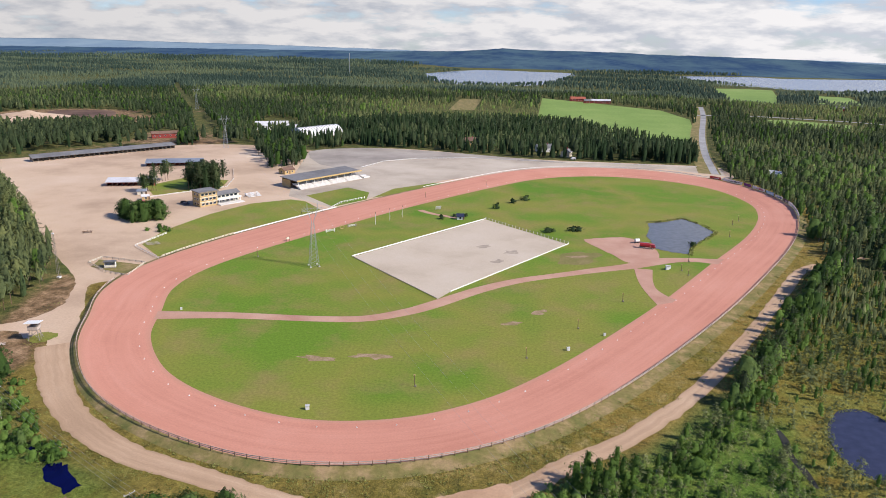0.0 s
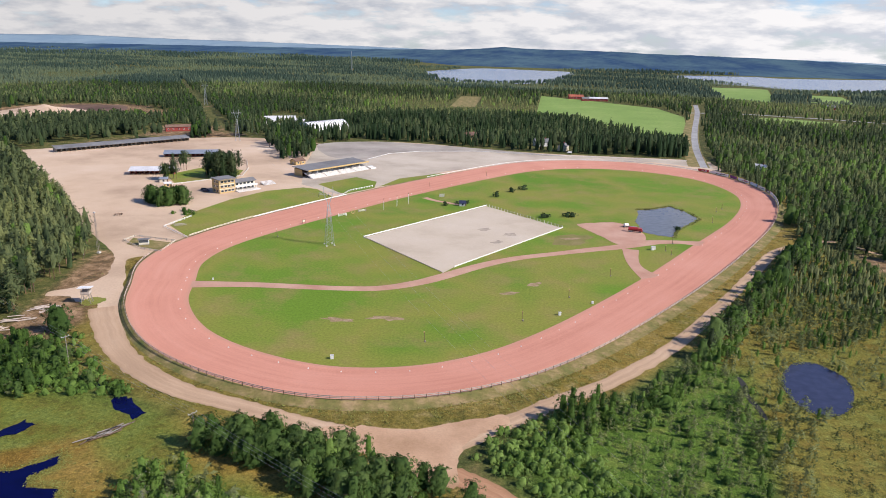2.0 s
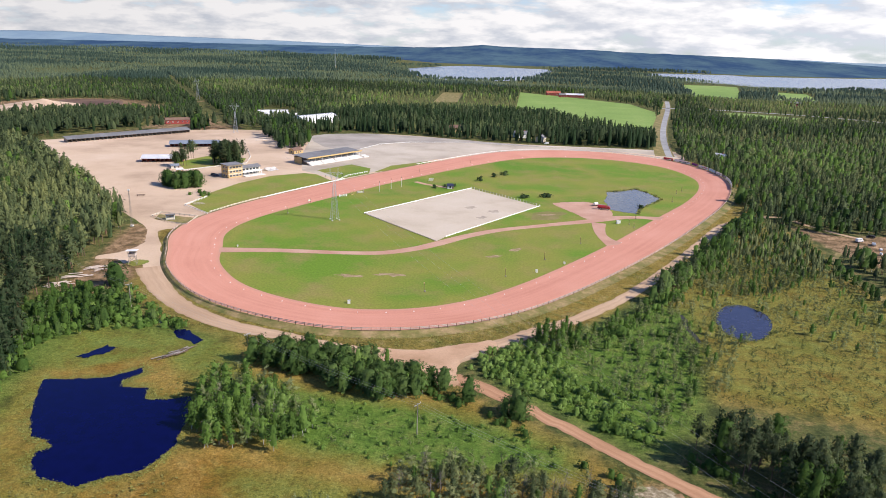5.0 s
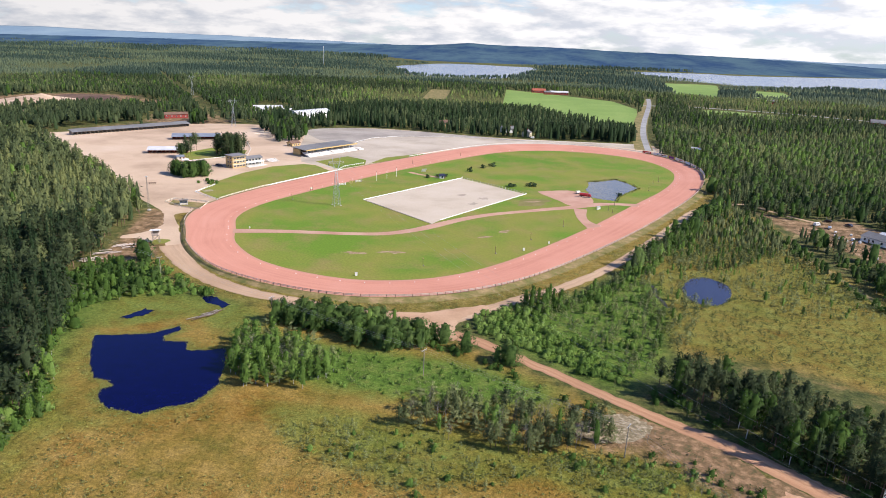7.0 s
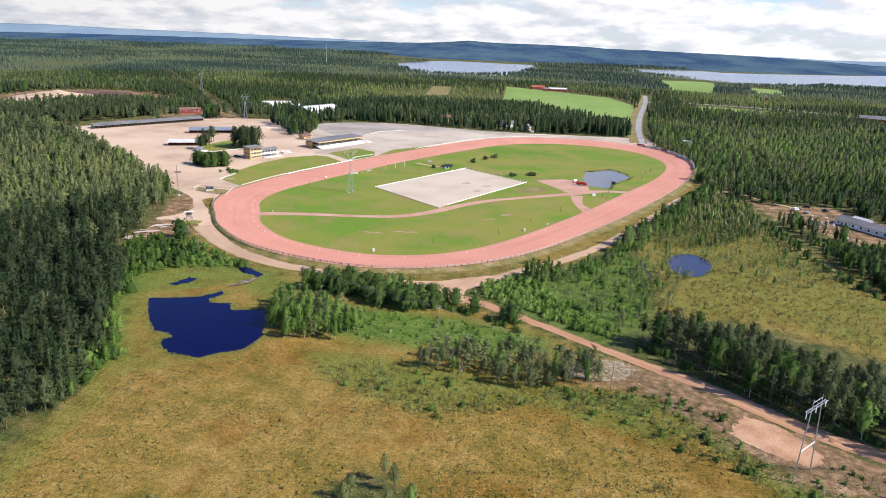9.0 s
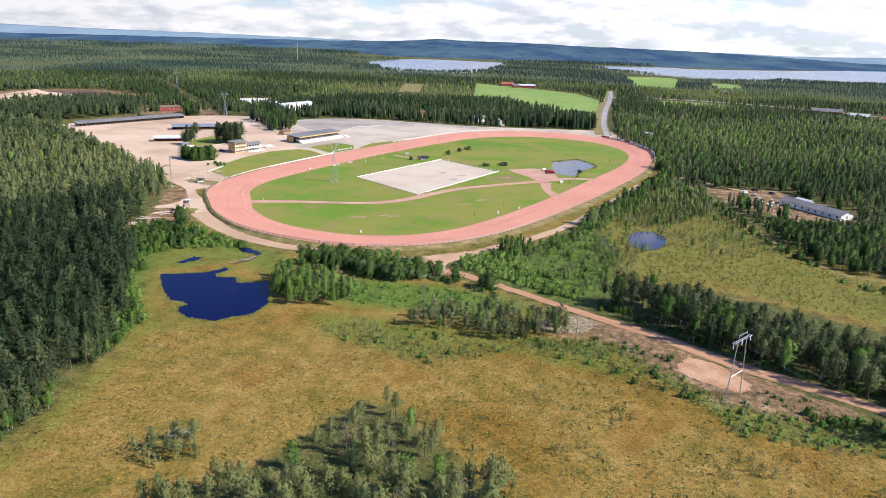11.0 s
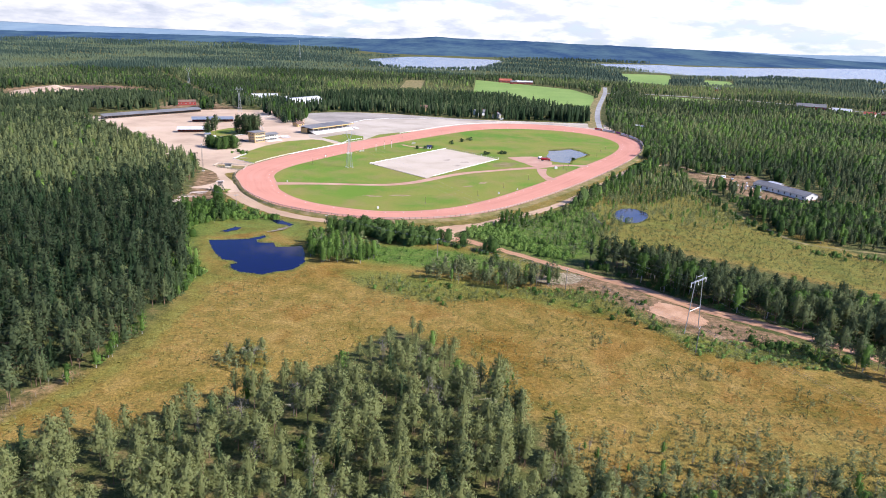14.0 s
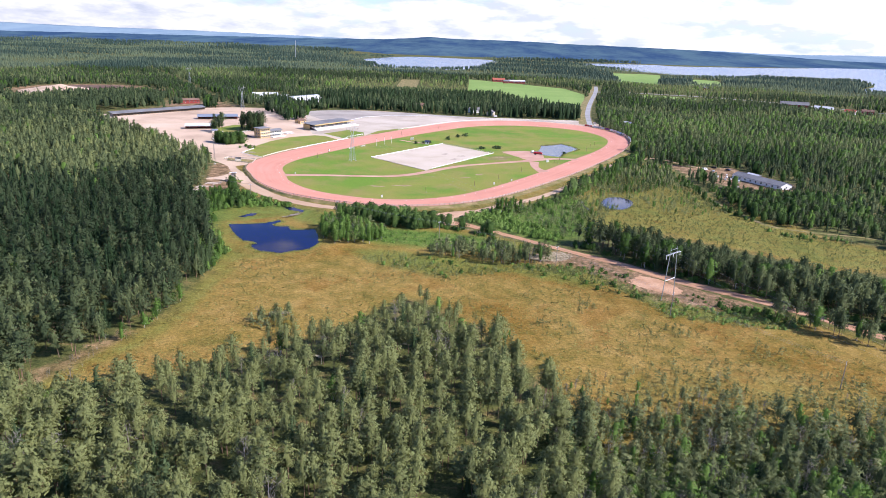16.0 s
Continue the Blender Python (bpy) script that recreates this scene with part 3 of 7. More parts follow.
CLEARINGS = ([(-198, 1188), (-158, 1194), (-143, 995), (-182, 980)], [(-278, 640), (-250, 622), (-222, 690), (-250, 712)], [(-345, 705), (-300, 700), (-290, 735), (-340, 795), (-365, 790)], [(-400, 560), (-352, 555), (-345, 600), (-372, 625), (-430, 640)], [(-440, 486), (-395, 575), (-378, 560), (-425, 470)], [(-42, 624), (2, 612), (6, 645), (-42, 652)],
             [(-120, 645), (-88, 640), (-85, 672), (-118, 675)], [(440, 955), (520, 960), (590, 850), (560, 800), (500, 800), (440, 880)], [(235, 1070), (300, 1050), (380, 1018), (470, 965), (560, 892), (700, 766), (690, 735), (545, 850), (455, 925), (370, 975), (295, 1012), (232, 1032)], [(-15, 1250), (60, 1235), (60, 1180), (-15, 1190)])
QUARRY = [(-575, 560), (-545, 629), (-526, 667), (-479, 697), (-463, 749), (-498, 767), (-589, 813), (-671, 775), (-680, 700), (-640, 600)]
CORRIDOR = [(-345, 590), (-312, 590), (-448, 790), (-564, 960), (-634, 1060), (-772, 1270), (-780, 1270), (-646, 1060), (-578, 960), (-464, 790)]

# ---- ground ----
fine_x, fine_y = np.arange(-240, 241, 3.75), np.arange(-210, 361, 3.75)
grow = np.cumsum(4.0 * 1.09 ** np.arange(56))
grow = grow * (4300 / grow[-1])
gx = np.concatenate([-240 - grow[::-1], fine_x, 240 + grow])
gy = np.concatenate([-210 - grow[::-1], fine_y, 360 + grow])


def soft(d, w):
    return np.clip(0.5 + d / (2 * w), 0, 1)


def make_ground():
    X, Y = np.meshgrid(gx, gy)
    p = np.c_[X.ravel(), Y.ravel()]
    bog_poly = [(-131, -93), (-112, -35), (-115, 13), (-140, 80), (-150, 120), (-95, 118), (-30, 108), (20, 74), (60, 42), (100, 8), (130, -12), (250, -115), (190, -170), (20, -150), (-90, -95)]
    lush_poly = [(-80, 70), (-90, 98), (-55, 92), (-20, 90), (12, 78), (14, 66), (-10, 62), (-40, 62)]
    lush_pond = [(-168, 100), (-150, 125), (-118, 128), (-100, 122), (-84, 112), (-80, 95), (-92, 84), (-112, 100), (-126, 88), (-138, 84), (-128, 62), (-112, 38), (-84, 40), (-78, 60), (-90, 36), (-118, 24), (-128, 40), (-150, 74)]
    rust_polys = [[(-11, 32), (2, 39), (19, 37), (44, 24), (66, 4), (84, -8), (76, -16), (50, 2), (26, 21), (8, 24)], [(-23, -12), (-11, -4), (6, 2), (16, -10), (19, -30), (17, -44), (9, -38), (4, -27), (-8, -18)], [(-100, 38), (-86, 40), (-70, 54), (-60, 52), (-74, 38), (-92, 32)], [(84, -20), (120, -36), (160, -62), (150, -74), (110, -52), (80, -36)]]
    bare_poly = [(14, 58), (32, 68), (38, 60), (34, 51), (25, 47)]
    sand_poly = [(58, 34), (58, 24), (68, 15), (82, 7), (90, 13), (84, 26), (74, 33), (66, 38)]
    rough_poly = [(16, 56), (36, 62), (47, 50), (58, 44), (70, 36), (80, 22), (92, 14), (104, 2), (96, -2), (80, 4), (66, 8), (58, 20), (50, 30), (40, 42)]
    heath_poly = [(-75, 56), (-46, 57), (-10, 52), (30, 46), (52, 26), (40, 16), (8, 30), (-24, 20), (-40, 26), (-58, 36)]
    bog = np.maximum(soft(inside(p, bog_poly), 9), soft(inside(p, EAST_BOG), 9) * 0.9)
    lush = np.maximum.reduce([soft(inside(p, lush_poly), 10), 0.58 * soft(inside(p, lush_pond), 6), soft(inside(p, BUSHES_E), 12), 0.75 * soft(inside(p, POND_SCRUB), 8),
                              0.33 * soft(inside(p, SCRUB_S), 16), 0.8 * soft(inside(p, [(14, -100), (60, -92), (110, -94), (180, -125), (140, -230), (10, -230)]), 14), 0.47 * soft(inside(p, EAST_BOG), 9), 0.52 * soft(inside(p, heath_poly), 5), 0.5 * soft(-np.abs(inside(p, POND)) + 4, 4), 0.55 * soft(inside(p, BRUSH), 4), 0.46 * soft(7 - np.abs(inside(p, LEFT_WOOD) + 4), 6)])
    verge = soft(inside(p, OUT_POLY) + 22, 6) * (inside(p, LEFT_WOOD) < 0)
    lush = np.maximum(lush, 0.34 * verge)
    bog = np.maximum(bog, 0.62 * verge + 0.15 * verge * (p[:, 0] > 0))
    slope = [(-206, 240), (-197, 205), (-187, 175), (-178, 143), (-160, 143), (-158, 165), (-172, 195), (-188, 232)]
    litter = [(-132, -100), (-121, -78), (-118, -62), (-115, -48), (-121, -46), (-126, -62), (-134, -84), (-140, -102)]
    bog = bog * (1 - soft(inside(p, GROVE), 6))
    bare = np.maximum.reduce([0.6 * soft(inside(p, litter), 4), 0.9 * soft(inside(p, slope), 5), soft(inside(p, bare_poly), 4), soft(inside(p, sand_poly), 4) * 0.5, soft(inside(p, rough_poly), 5) * 0.74, soft(inside(p, YARD_E), 5), 0.30 * verge * (p[:, 0] > -60), soft(inside(p, QUARRY), 12), 0.4 * soft(inside(p, CORRIDOR), 10), 0.8 * soft(inside(p, [(-470, 800), (-500, 860), (-585, 960), (-560, 950), (-490, 850), (-440, 780)]), 8), 0.75 * soft(inside(p, [(-400, 560), (-352, 555), (-300, 590), (-372, 650), (-430, 640)]), 8), 0.42 * soft(inside(p, [(-445, 480), (-400, 585), (-378, 560), (-425, 465)]), 8)])
    z = np.zeros(len(p))
    rough = np.clip((np.abs(p[:, 0]) < 235) * 1.0, 0, 1) * (p[:, 1] > -205) * (p[:, 1] < 355)
    keep = np.maximum.reduce([soft(inside(p, OUT_POLY) + 14, 4), soft(inside(p, LOT) + 8, 4)])
    hum = np.array([noise.noise((x * 0.09, y * 0.09, 0.3)) + 0.5 * noise.noise((x * 0.3, y * 0.3, 4.1)) for x, y in p])
    roads = np.concatenate([spline(RING, 6)[:, :2], spline(SE_ROAD, 6)[:, :2], spline(BOG_TRACK, 6)[:, :2], np.array([(55, 175), (55, 168), (55, 160), (56, 152)], float)])
    near_road = np.full(len(p), 1e9)
    for r in roads:
        near_road = np.minimum(near_road, ((p - r) ** 2).sum(1))
    flat = np.maximum.reduce([keep, soft(7 - np.sqrt(near_road), 3), soft(inside(p, POND) + 3, 3), soft(inside(p, SPOND) + 3, 3), soft(inside(p, SPOIL) + 4, 3), soft(inside(p, DUG) + 2, 3)])
    z = rough * (1 - np.clip(flat, 0, 1)) * hum * 0.35
    n, mcols = len(gy), len(gx)
    i = np.arange((n - 1) * (mcols - 1))
    r, c = i // (mcols - 1), i % (mcols - 1)
    a = r * mcols + c
    me = bpy.data.meshes.new("ground")
    me.from_pydata(np.c_[p, z].tolist(), [], np.c_[a, a + 1, a + mcols + 1, a + mcols].tolist())
    col = me.color_attributes.new("zone", "FLOAT_COLOR", "POINT")
    col.data.foreach_set("color", np.c_[bog, lush, bare, np.maximum.reduce([soft(inside(p, q), 7) for q in rust_polys])].astype(np.float32).ravel())
    me.polygons.foreach_set("use_smooth", np.ones(len(me.polygons), bool))
    obj("ground", me, M["ground"], None, "wild ground of golden bog, green scrub and forest floor", "ground", "structure")


make_ground()
patch("sandy_lot", LOT, 0.03, M["sand"], "wide bare sandy yard beside the trotting track", "lot", True, "structure", 0.25)
obj("track", lanes("track", np.c_[inner[:, :2], np.full(len(inner), 0.06)], np.c_[outer[:, :2], outer[:, 3]], (0, 0.1, 0.25, 0.5, 0.75, 0.9, 1), True), M["track"], None,
    "wide oval trotting track of pinkish red gravel, banked curves", "track", "structure")
bank = outer.copy()
along_x = np.clip((outer[:, 0] + 130) / 90, 0, 1)  # the slope is narrow and bare beside the ring road
bank[:, :2] -= sides(inner, True) * (2.6 + 2.4 * along_x)[:, None]
obj("embankment", strip_mesh("embankment", np.c_[outer[:, :2], outer[:, 3] - 0.01], np.c_[bank[:, :2], np.full(len(bank), -0.02)], True), M["dry"], None,
    "dry grassy slope falling from the outer edge of the track", "embankment", "structure")
patch("infield", [tuple(q) for q in inner[:, :2]], 0.05, M["grass"], "mown green infield with dry brownish patches", "grass", False)
WORN = ((-76, 188, 6, 1.6, 4), (-61, 193, 6.5, 1.7, 8), (-20, 230, 3.2, 1.5, 30), (-11, 243, 3.6, 1.8, 35), (3, 317, 5, 2.2, 20), (20, 338, 7, 1.2, -25))
DAMP = ((-42, 322, 4.2, 2.2, 50), (-28, 316, 3.6, 2.6, 40), (-33, 300, 3.2, 2, 50))
patch("arena", [(-48, 375), (-2, 337), (-46.6, 256.5), (-50, 247), (-98, 290)], 0.12, M["arena"], "pale grey sand riding arena with damp patches", "riding arena", False)


def blot(name, x, y, rx, ry, a, z, material, label, category):
    f = np.arange(14) * 2 * math.pi / 14
    r = 1 + np.random.default_rng(int(abs(x * 7 + y))).normal(0, 0.22, 14)
    q = np.c_[np.cos(f) * rx * r, np.sin(f) * ry * r]
    c, s = math.cos(radians(a)), math.sin(radians(a))
    patch(name, [(x + u * c - v * s, y + u * s + v * c) for u, v in q], z, material, label, category)


for x, y, rx, ry, a in WORN:
    blot("worn_patch", x, y, rx, ry, a, 0.075, M["worn"], "bare earthy patch worn into the grass", "worn patch")
blot("dry_grass", 3, 315, 8, 13, -30, 0.065, M["dry_grass"], "brownish dry grass beside the arena", "grass")
patch("peat_field", [(-640, 770), (-582, 796), (-543, 745), (-566, 715), (-585, 702), (-612, 725)], 0.06, M["peat"], "dark brown strip of bare peat in the quarry", "peat")
for x, y, rx, ry, a in DAMP:
    blot("damp_patch", x, y, rx, ry, a, 0.135, M["damp"], "darker damp patch on the arena sand", "damp patch")
ribbon("infield_path", [(-151, 205, 9), (-144, 207, 7.5), (-119, 213, 5.6), (-88, 217.5, 5), (-71, 222, 5.4), (-58.5, 231.5, 6), (-50, 241.5, 6.5), (-35.5, 261.5, 6), (-21, 276.5, 5.4), (-2.5, 289.5, 5.2),
                        (12, 299.5, 6), (26, 308.5, 7), (37, 318, 9), (47, 323.5, 6.5), (56.5, 326, 6), (65, 326, 8), (71, 326, 11)], 0.10, M["path"], "narrow pinkish gravel path across the infield", "path")
ribbon("infield_spur", [(31.5, 306, 8), (31, 290, 6.2), (32, 279, 5.6), (35, 270, 8), (38, 265, 12)], 0.11, M["path"], "short gravel spur from the infield path to the track", "path")
patch("filling_yard", [(6, 347), (13, 352), (28, 357), (37, 346), (41, 334), (38, 318), (26, 314), (18, 326), (10, 338)], 0.13, M["path"], "red gravel yard beside the infield pond", "yard", True, "structure", 0.25)
patch("infield_pond", [(41, 392), (49, 396), (62, 408), (69, 398), (75, 380), (68, 367), (57, 346), (55, 335), (48, 336), (40, 341), (39, 353), (38, 365), (41, 380)], 0.14, M["pond_water"], "shallow pond in the infield, reflected cloud painted in as grey", "pond", False, "structure", 0.3)
ribbon("ring_road", RING, 0.06, M["road"], "unpaved sandy road round the outside of the track", "road", rag=0.2)
patch("junction", JUNCTION, 0.085, M["junction"], "wide sandy apron where the roads meet", "road", True, "structure", 0.3)
ribbon("bog_road", SE_ROAD, 0.07, M["road_red"], "rutted reddish dirt road through the bog", "road", rag=0.2)
ribbon("road_verge", [(x - 4, y, 17) for x, y, w in FAR_ROAD], 0.07, M["dry"], "dry grassy verge beside the forest road", "verge")
ribbon("far_road", FAR_ROAD, 0.09, M["asphalt"], "straight grey asphalt road through the forest", "road")
patch("dug_soil", DUG, 0.035, M["dug_soil"], "churned reddish brown soil beside the bog road", "soil", True, "structure", 0.7)
patch("gravel_spoil", SPOIL, 0.06, M["spoil"], "pale stony spoil beside the bog road", "gravel", True, "structure", 0.4)
patch("sand_spill", SAND_SPILL, 0.06, M["sand_spill"], "bare pinkish sand dug up beside the pylon", "sand", True, "structure", 0.5)
for x, y, rx, ry, a in ((-75, -27, 3.4, 2.4, 20), (-24, -44, 3.6, 1.8, 30), (-34, -55, 3.2, 2.0, 10), (-51, -57, 3.4, 1.6, 40), (1, -47, 2.4, 1.4, 0)):
    blot("lichen_patch", x, y, rx, ry, a, 0.34, M["lichen"], "pale patch of lichen and bare stones under pines", "lichen")
patch("bog_pond", POND, 0.05, M["bog_water"], "dark bog pond with a ragged grassy shore, reflected blue sky painted in", "pond", False, "structure", 0.22)
patch("round_pond", SPOND, 0.05, M["sky_tinted_water"], "small round pond in the bog, reflected sky painted in as slate-blue", "pond", True, "structure", 0.15)
ribbon("hut_path", [(-88, 386, 4), (-80, 380, 3.5), (-70, 376, 3), (-64, 373, 2.5)], 0.085, M["path"], "short worn path to the garden hut", "path")
patch("clearing", [(-196, 1184), (-160, 1190), (-145, 1000), (-180, 985)], 0.05, M["dry"], "small dry clearing in the forest", "clearing", False)
patch("field", FIELD, 0.05, M["field"], "bright green hay field", "field", False)
patch("far_field", FIELD_B, 0.05, M["field"], "green field near the lake", "field", False)
patch("road_field", FIELD_D, 0.05, M["field"], "narrow green field beside the main road", "field", False)
patch("lake_field", FIELD_C, 0.05, M["field"], "pale green field beside the lake woods", "field", False)
ribbon("bog_track", BOG_TRACK, 0.08, M["dry"], "narrow pale gravel track between the bog and the woods", "road", rag=0.2)
ribbon("farm_drive", [(124, 342, 3.5), (134, 350, 3.5), (143, 346, 3.5), (154, 328, 3.5), (168, 312, 4)], 0.09, M["road"], "pale gravel drive to the farmyard", "road", rag=0.2)
ribbon("main_road", ROAD_B, 0.09, M["asphalt"], "pale main road crossing the forest", "road")
patch("lake", LAKE_A, 0.05, M["sky_tinted_lake"], "lake in the distance, reflected sky painted in as pale grey-blue", "lake")
patch("lake_east", LAKE_B, 0.05, M["sky_tinted_lake"], "broad lake in the distance, coloured pale for the reflected sky", "lake")


# ---- trees ----
def cards(rng, centers, sizes, aspect=0.8, loose=0.5, rise=0.2):
    """Small four-cornered leaf clumps, one at each centre, lying like loose shingles on the crown."""
    n = len(centers)
    rad = centers * np.array((1.0, 1.0, 0.0))
    rad = rad / (np.linalg.norm(rad, axis=1)[:, None] + 1e-6)
    nrm = rad + np.array((0, 0, 0.55)) + rng.normal(size=(n, 3)) * loose
    nrm /= np.linalg.norm(nrm, axis=1)[:, None]
    t = rad * rise + np.array((0, 0, rise * 1.5)) + rng.normal(size=(n, 3)) * 0.6
    a = t - nrm * (t * nrm).sum(1)[:, None]
    a /= np.linalg.norm(a, axis=1)[:, None] + 1e-9
    b = np.cross(nrm, a)
    s = np.asarray(sizes)[:, None]
    j = rng.uniform(0.6, 1.35, (n, 4, 1))
    quad = np.stack([a * s, b * s * aspect, -a * s * 0.85, -b * s * aspect], 1) * j
    return centers[:, None, :] + quad


SHAPE = {  # where the crown begins, its widest radius, for a tree one metre high
    "pine": (0.33, 0.265), "spruce": (0.06, 0.20), "scrub": (0.12, 0.27), "birch": (0.22, 0.19), "willow": (0.06, 0.33),
    "bush": (0.0, 0.60), "heath": (0.0, 0.50), "dead": (0.35, 0.06),
}


def crown_shape(kind, t):
    """How wide the crown is at the share t of its height, against its widest place."""
    if kind == "spruce":
        return (1 - t) ** 0.9 * min(1.0, 0.72 + 3 * t) + 0.02
    if kind in ("pine", "scrub"):
        return max(0.0, 1 - t ** 1.4) ** 0.82 * min(1.0, 0.55 + 1.8 * t) + 0.03
    return math.sin(math.pi * (0.16 + 0.78 * t)) ** 0.6


def core_quads(rng, kind, k, segs):
    """A faceted, uneven inner crown, closed at its top."""
    base, wide = SHAPE[kind]
    f = np.linspace(0, 2 * math.pi, k, endpoint=False) + rng.uniform(0, 6)
    rings = []
    for t in ((0.0, 0.38, 0.90), (0.0, 0.25, 0.62, 0.94))[segs - 2]:
        rr = wide * crown_shape(kind, t) * rng.uniform(0.62, 1.22, k)
        rings.append(np.c_[np.cos(f) * rr, np.sin(f) * rr, base + (1 - base) * (t + rng.uniform(-0.05, 0.05, k))])
    q = [[lo[i], lo[(i + 1) % k], hi[(i + 1) % k], hi[i]] for lo, hi in zip(rings, rings[1:]) for i in range(k)]
    top, tip = rings[-1], rings[-1].mean(0) + (0, 0, 0.035)
    q += [[top[i], top[(i + 1) % k], top[(i + 2) % k], tip] for i in range(0, k, 2)] if k > 4 else [[top[m % k] for m in range(4)]]
    return np.array(q)


def trunk_quads(h, r, k, bend=0.0, top=0.1, segs=2):
    f = np.linspace(0, 2 * math.pi, k, endpoint=False)
    rings = []
    for s, rr, dx in (((0, 1, 0), (0.5, 0.72, bend), (1, top, 0)) if segs == 2 else ((0, 1, 0), (1, top * 2, 0))):
        rings.append(np.c_[np.cos(f) * r * rr + dx * h, np.sin(f) * r * rr, np.full(k, h * s)])
    q = []
    for lo, hi in zip(rings, rings[1:]):
        for i in range(k):
            q.append([lo[i], lo[(i + 1) % k], hi[(i + 1) % k], hi[i]])
    return np.array(q)


def limb_quads(rng, start, end, r):
    d = end - start
    s = np.cross(d, (0, 0, 1.0))
    s = s / (np.linalg.norm(s) + 1e-9) * r
    u = np.array((0, 0, r))
    return np.array([[start - s, start + s, end + s * 0.3, end - s * 0.3], [start - u, start + u, end + u * 0.3, end - u * 0.3]])


def outward(quads, centers, share=0.4):
    """Turns the quads to face away from the stem; returns them and their soft shading normals."""
    g = np.cross(quads[:, 1] - quads[:, 0], quads[:, 3] - quads[:, 0])
    g /= np.linalg.norm(g, axis=1)[:, None] + 1e-9
    o = centers * np.array((1.0, 1.0, 0.0))
    o = o / (np.linalg.norm(o, axis=1)[:, None] + 1e-6) + np.array((0, 0, 1.25))
    o /= np.linalg.norm(o, axis=1)[:, None]
    back = (g * o).sum(1) < 0
    quads[back] = quads[back][:, ::-1]
    g[back] *= -1
    n = o + share * g
    n /= np.linalg.norm(n, axis=1)[:, None]
    return quads, np.repeat(n[:, None, :], 4, 1)


def tree_template(kind, seed, clumps, per, card, sides_n=6, core=None):
    """Unit-height tree: crown quads and trunk quads."""
    rng = np.random.default_rng(seed)
    cs, limbs = [], []
    if kind in ("pine", "spruce", "scrub"):
        # whorls of branches: upturned on pines, drooping on spruces, with tufts towards their ends
        base, wide = SHAPE[kind]
        base, wide = base * rng.uniform(0.8, 1.25), wide * rng.uniform(0.88, 1.18)
        lift = -0.32 if kind == "spruce" else 0.22
        for i in range(clumps):
            t = 1 - (1 - (i + rng.random()) / clumps) ** 0.72
            z = base + (0.975 - base) * t
            r = wide * crown_shape(kind, t) * rng.uniform(0.80, 1.10)
            f = i * 2.4 + rng.uniform(-0.5, 0.5)
            if i % 3 == 0 and clumps > 30 and kind != "spruce":
                limbs.append(limb_quads(rng, np.array((0, 0, z - 0.03)), np.array((math.cos(f) * r, math.sin(f) * r, z + lift * r)), 0.004))
            for k in range(per):
                q = 0.34 + 0.66 * (k + rng.uniform(0.2, 1)) / per
                cs.append(np.array((math.cos(f) * r * q, math.sin(f) * r * q, z + lift * r * q)) + rng.normal(0, 1, 3) * (0.030, 0.030, 0.020))
    else:
        base = {"birch": 0.25, "bush": 0.10, "heath": 0.15, "willow": 0.08, "dead": 0.35}[kind]
        wide = {"birch": 0.21, "bush": 0.74, "heath": 0.85, "willow": 0.40, "dead": 0.13}[kind]
        for i in range(clumps):
            t = (i + rng.random()) / clumps
            z = base + (0.96 - base) * t
            r = wide * math.sin(math.pi * (0.14 + 0.80 * t)) ** 0.6 * rng.uniform(0.5, 1.12)
            f = i * 2.4 + rng.uniform(-0.7, 0.7)
            c = np.array((math.cos(f) * r, math.sin(f) * r, z))
            if i % 2 == 0 and clumps > 12:
                limbs.append(limb_quads(rng, np.array((0, 0, max(0.05, z - 0.15))), c, 0.005))
            for k in range(per):
                cs.append(c + rng.normal(0, 1, 3) * ((0.10, 0.10, 0.05) if kind in ("bush", "heath") else (0.045, 0.045, 0.03)))
    cs = np.array(cs, float).reshape(-1, 3)
    size = card * rng.uniform(0.7, 1.3, len(cs))
    if not len(cs):
        crown = np.zeros((0, 4, 3))
    elif kind in ("spruce", "pine", "scrub", "dead"):
        crown = cards(rng, cs, size, 0.12 if kind == "dead" else 0.40, 0.8, 0.3)
    else:
        crown = cards(rng, cs, size)
    crown[:, :, 2] = np.maximum(crown[:, :, 2], 0.02)
    crown, nrm = outward(crown, cs)
    spray = np.ones(len(crown))
    if core:
        ic = core_quads(rng, kind, *core[:2])
        if len(core) > 2:
            ic = ic * np.array((core[2], core[2], 1.0))
        io = ic * np.array((1.0, 1.0, 0.0))
        io = io / (np.linalg.norm(io, axis=2)[..., None] + 1e-6) + np.array((0, 0, 1.25))
        spray = np.concatenate([spray, np.zeros(len(ic))])
        crown, nrm = np.concatenate([crown, ic]), np.concatenate([nrm, io / np.linalg.norm(io, axis=2)[..., None]])
    rad = {"pine": 0.011, "spruce": 0.011, "scrub": 0.012, "birch": 0.010, "bush": 0.015, "heath": 0.01, "willow": 0.016, "dead": 0.010}[kind]
    trunk = trunk_quads(0.93, rad, sides_n, rng.uniform(-0.012, 0.012), 0.1, 2 if sides_n > 3 else 1)
    if limbs:
        trunk = np.concatenate([trunk] + limbs)
    return crown, trunk, nrm, spray


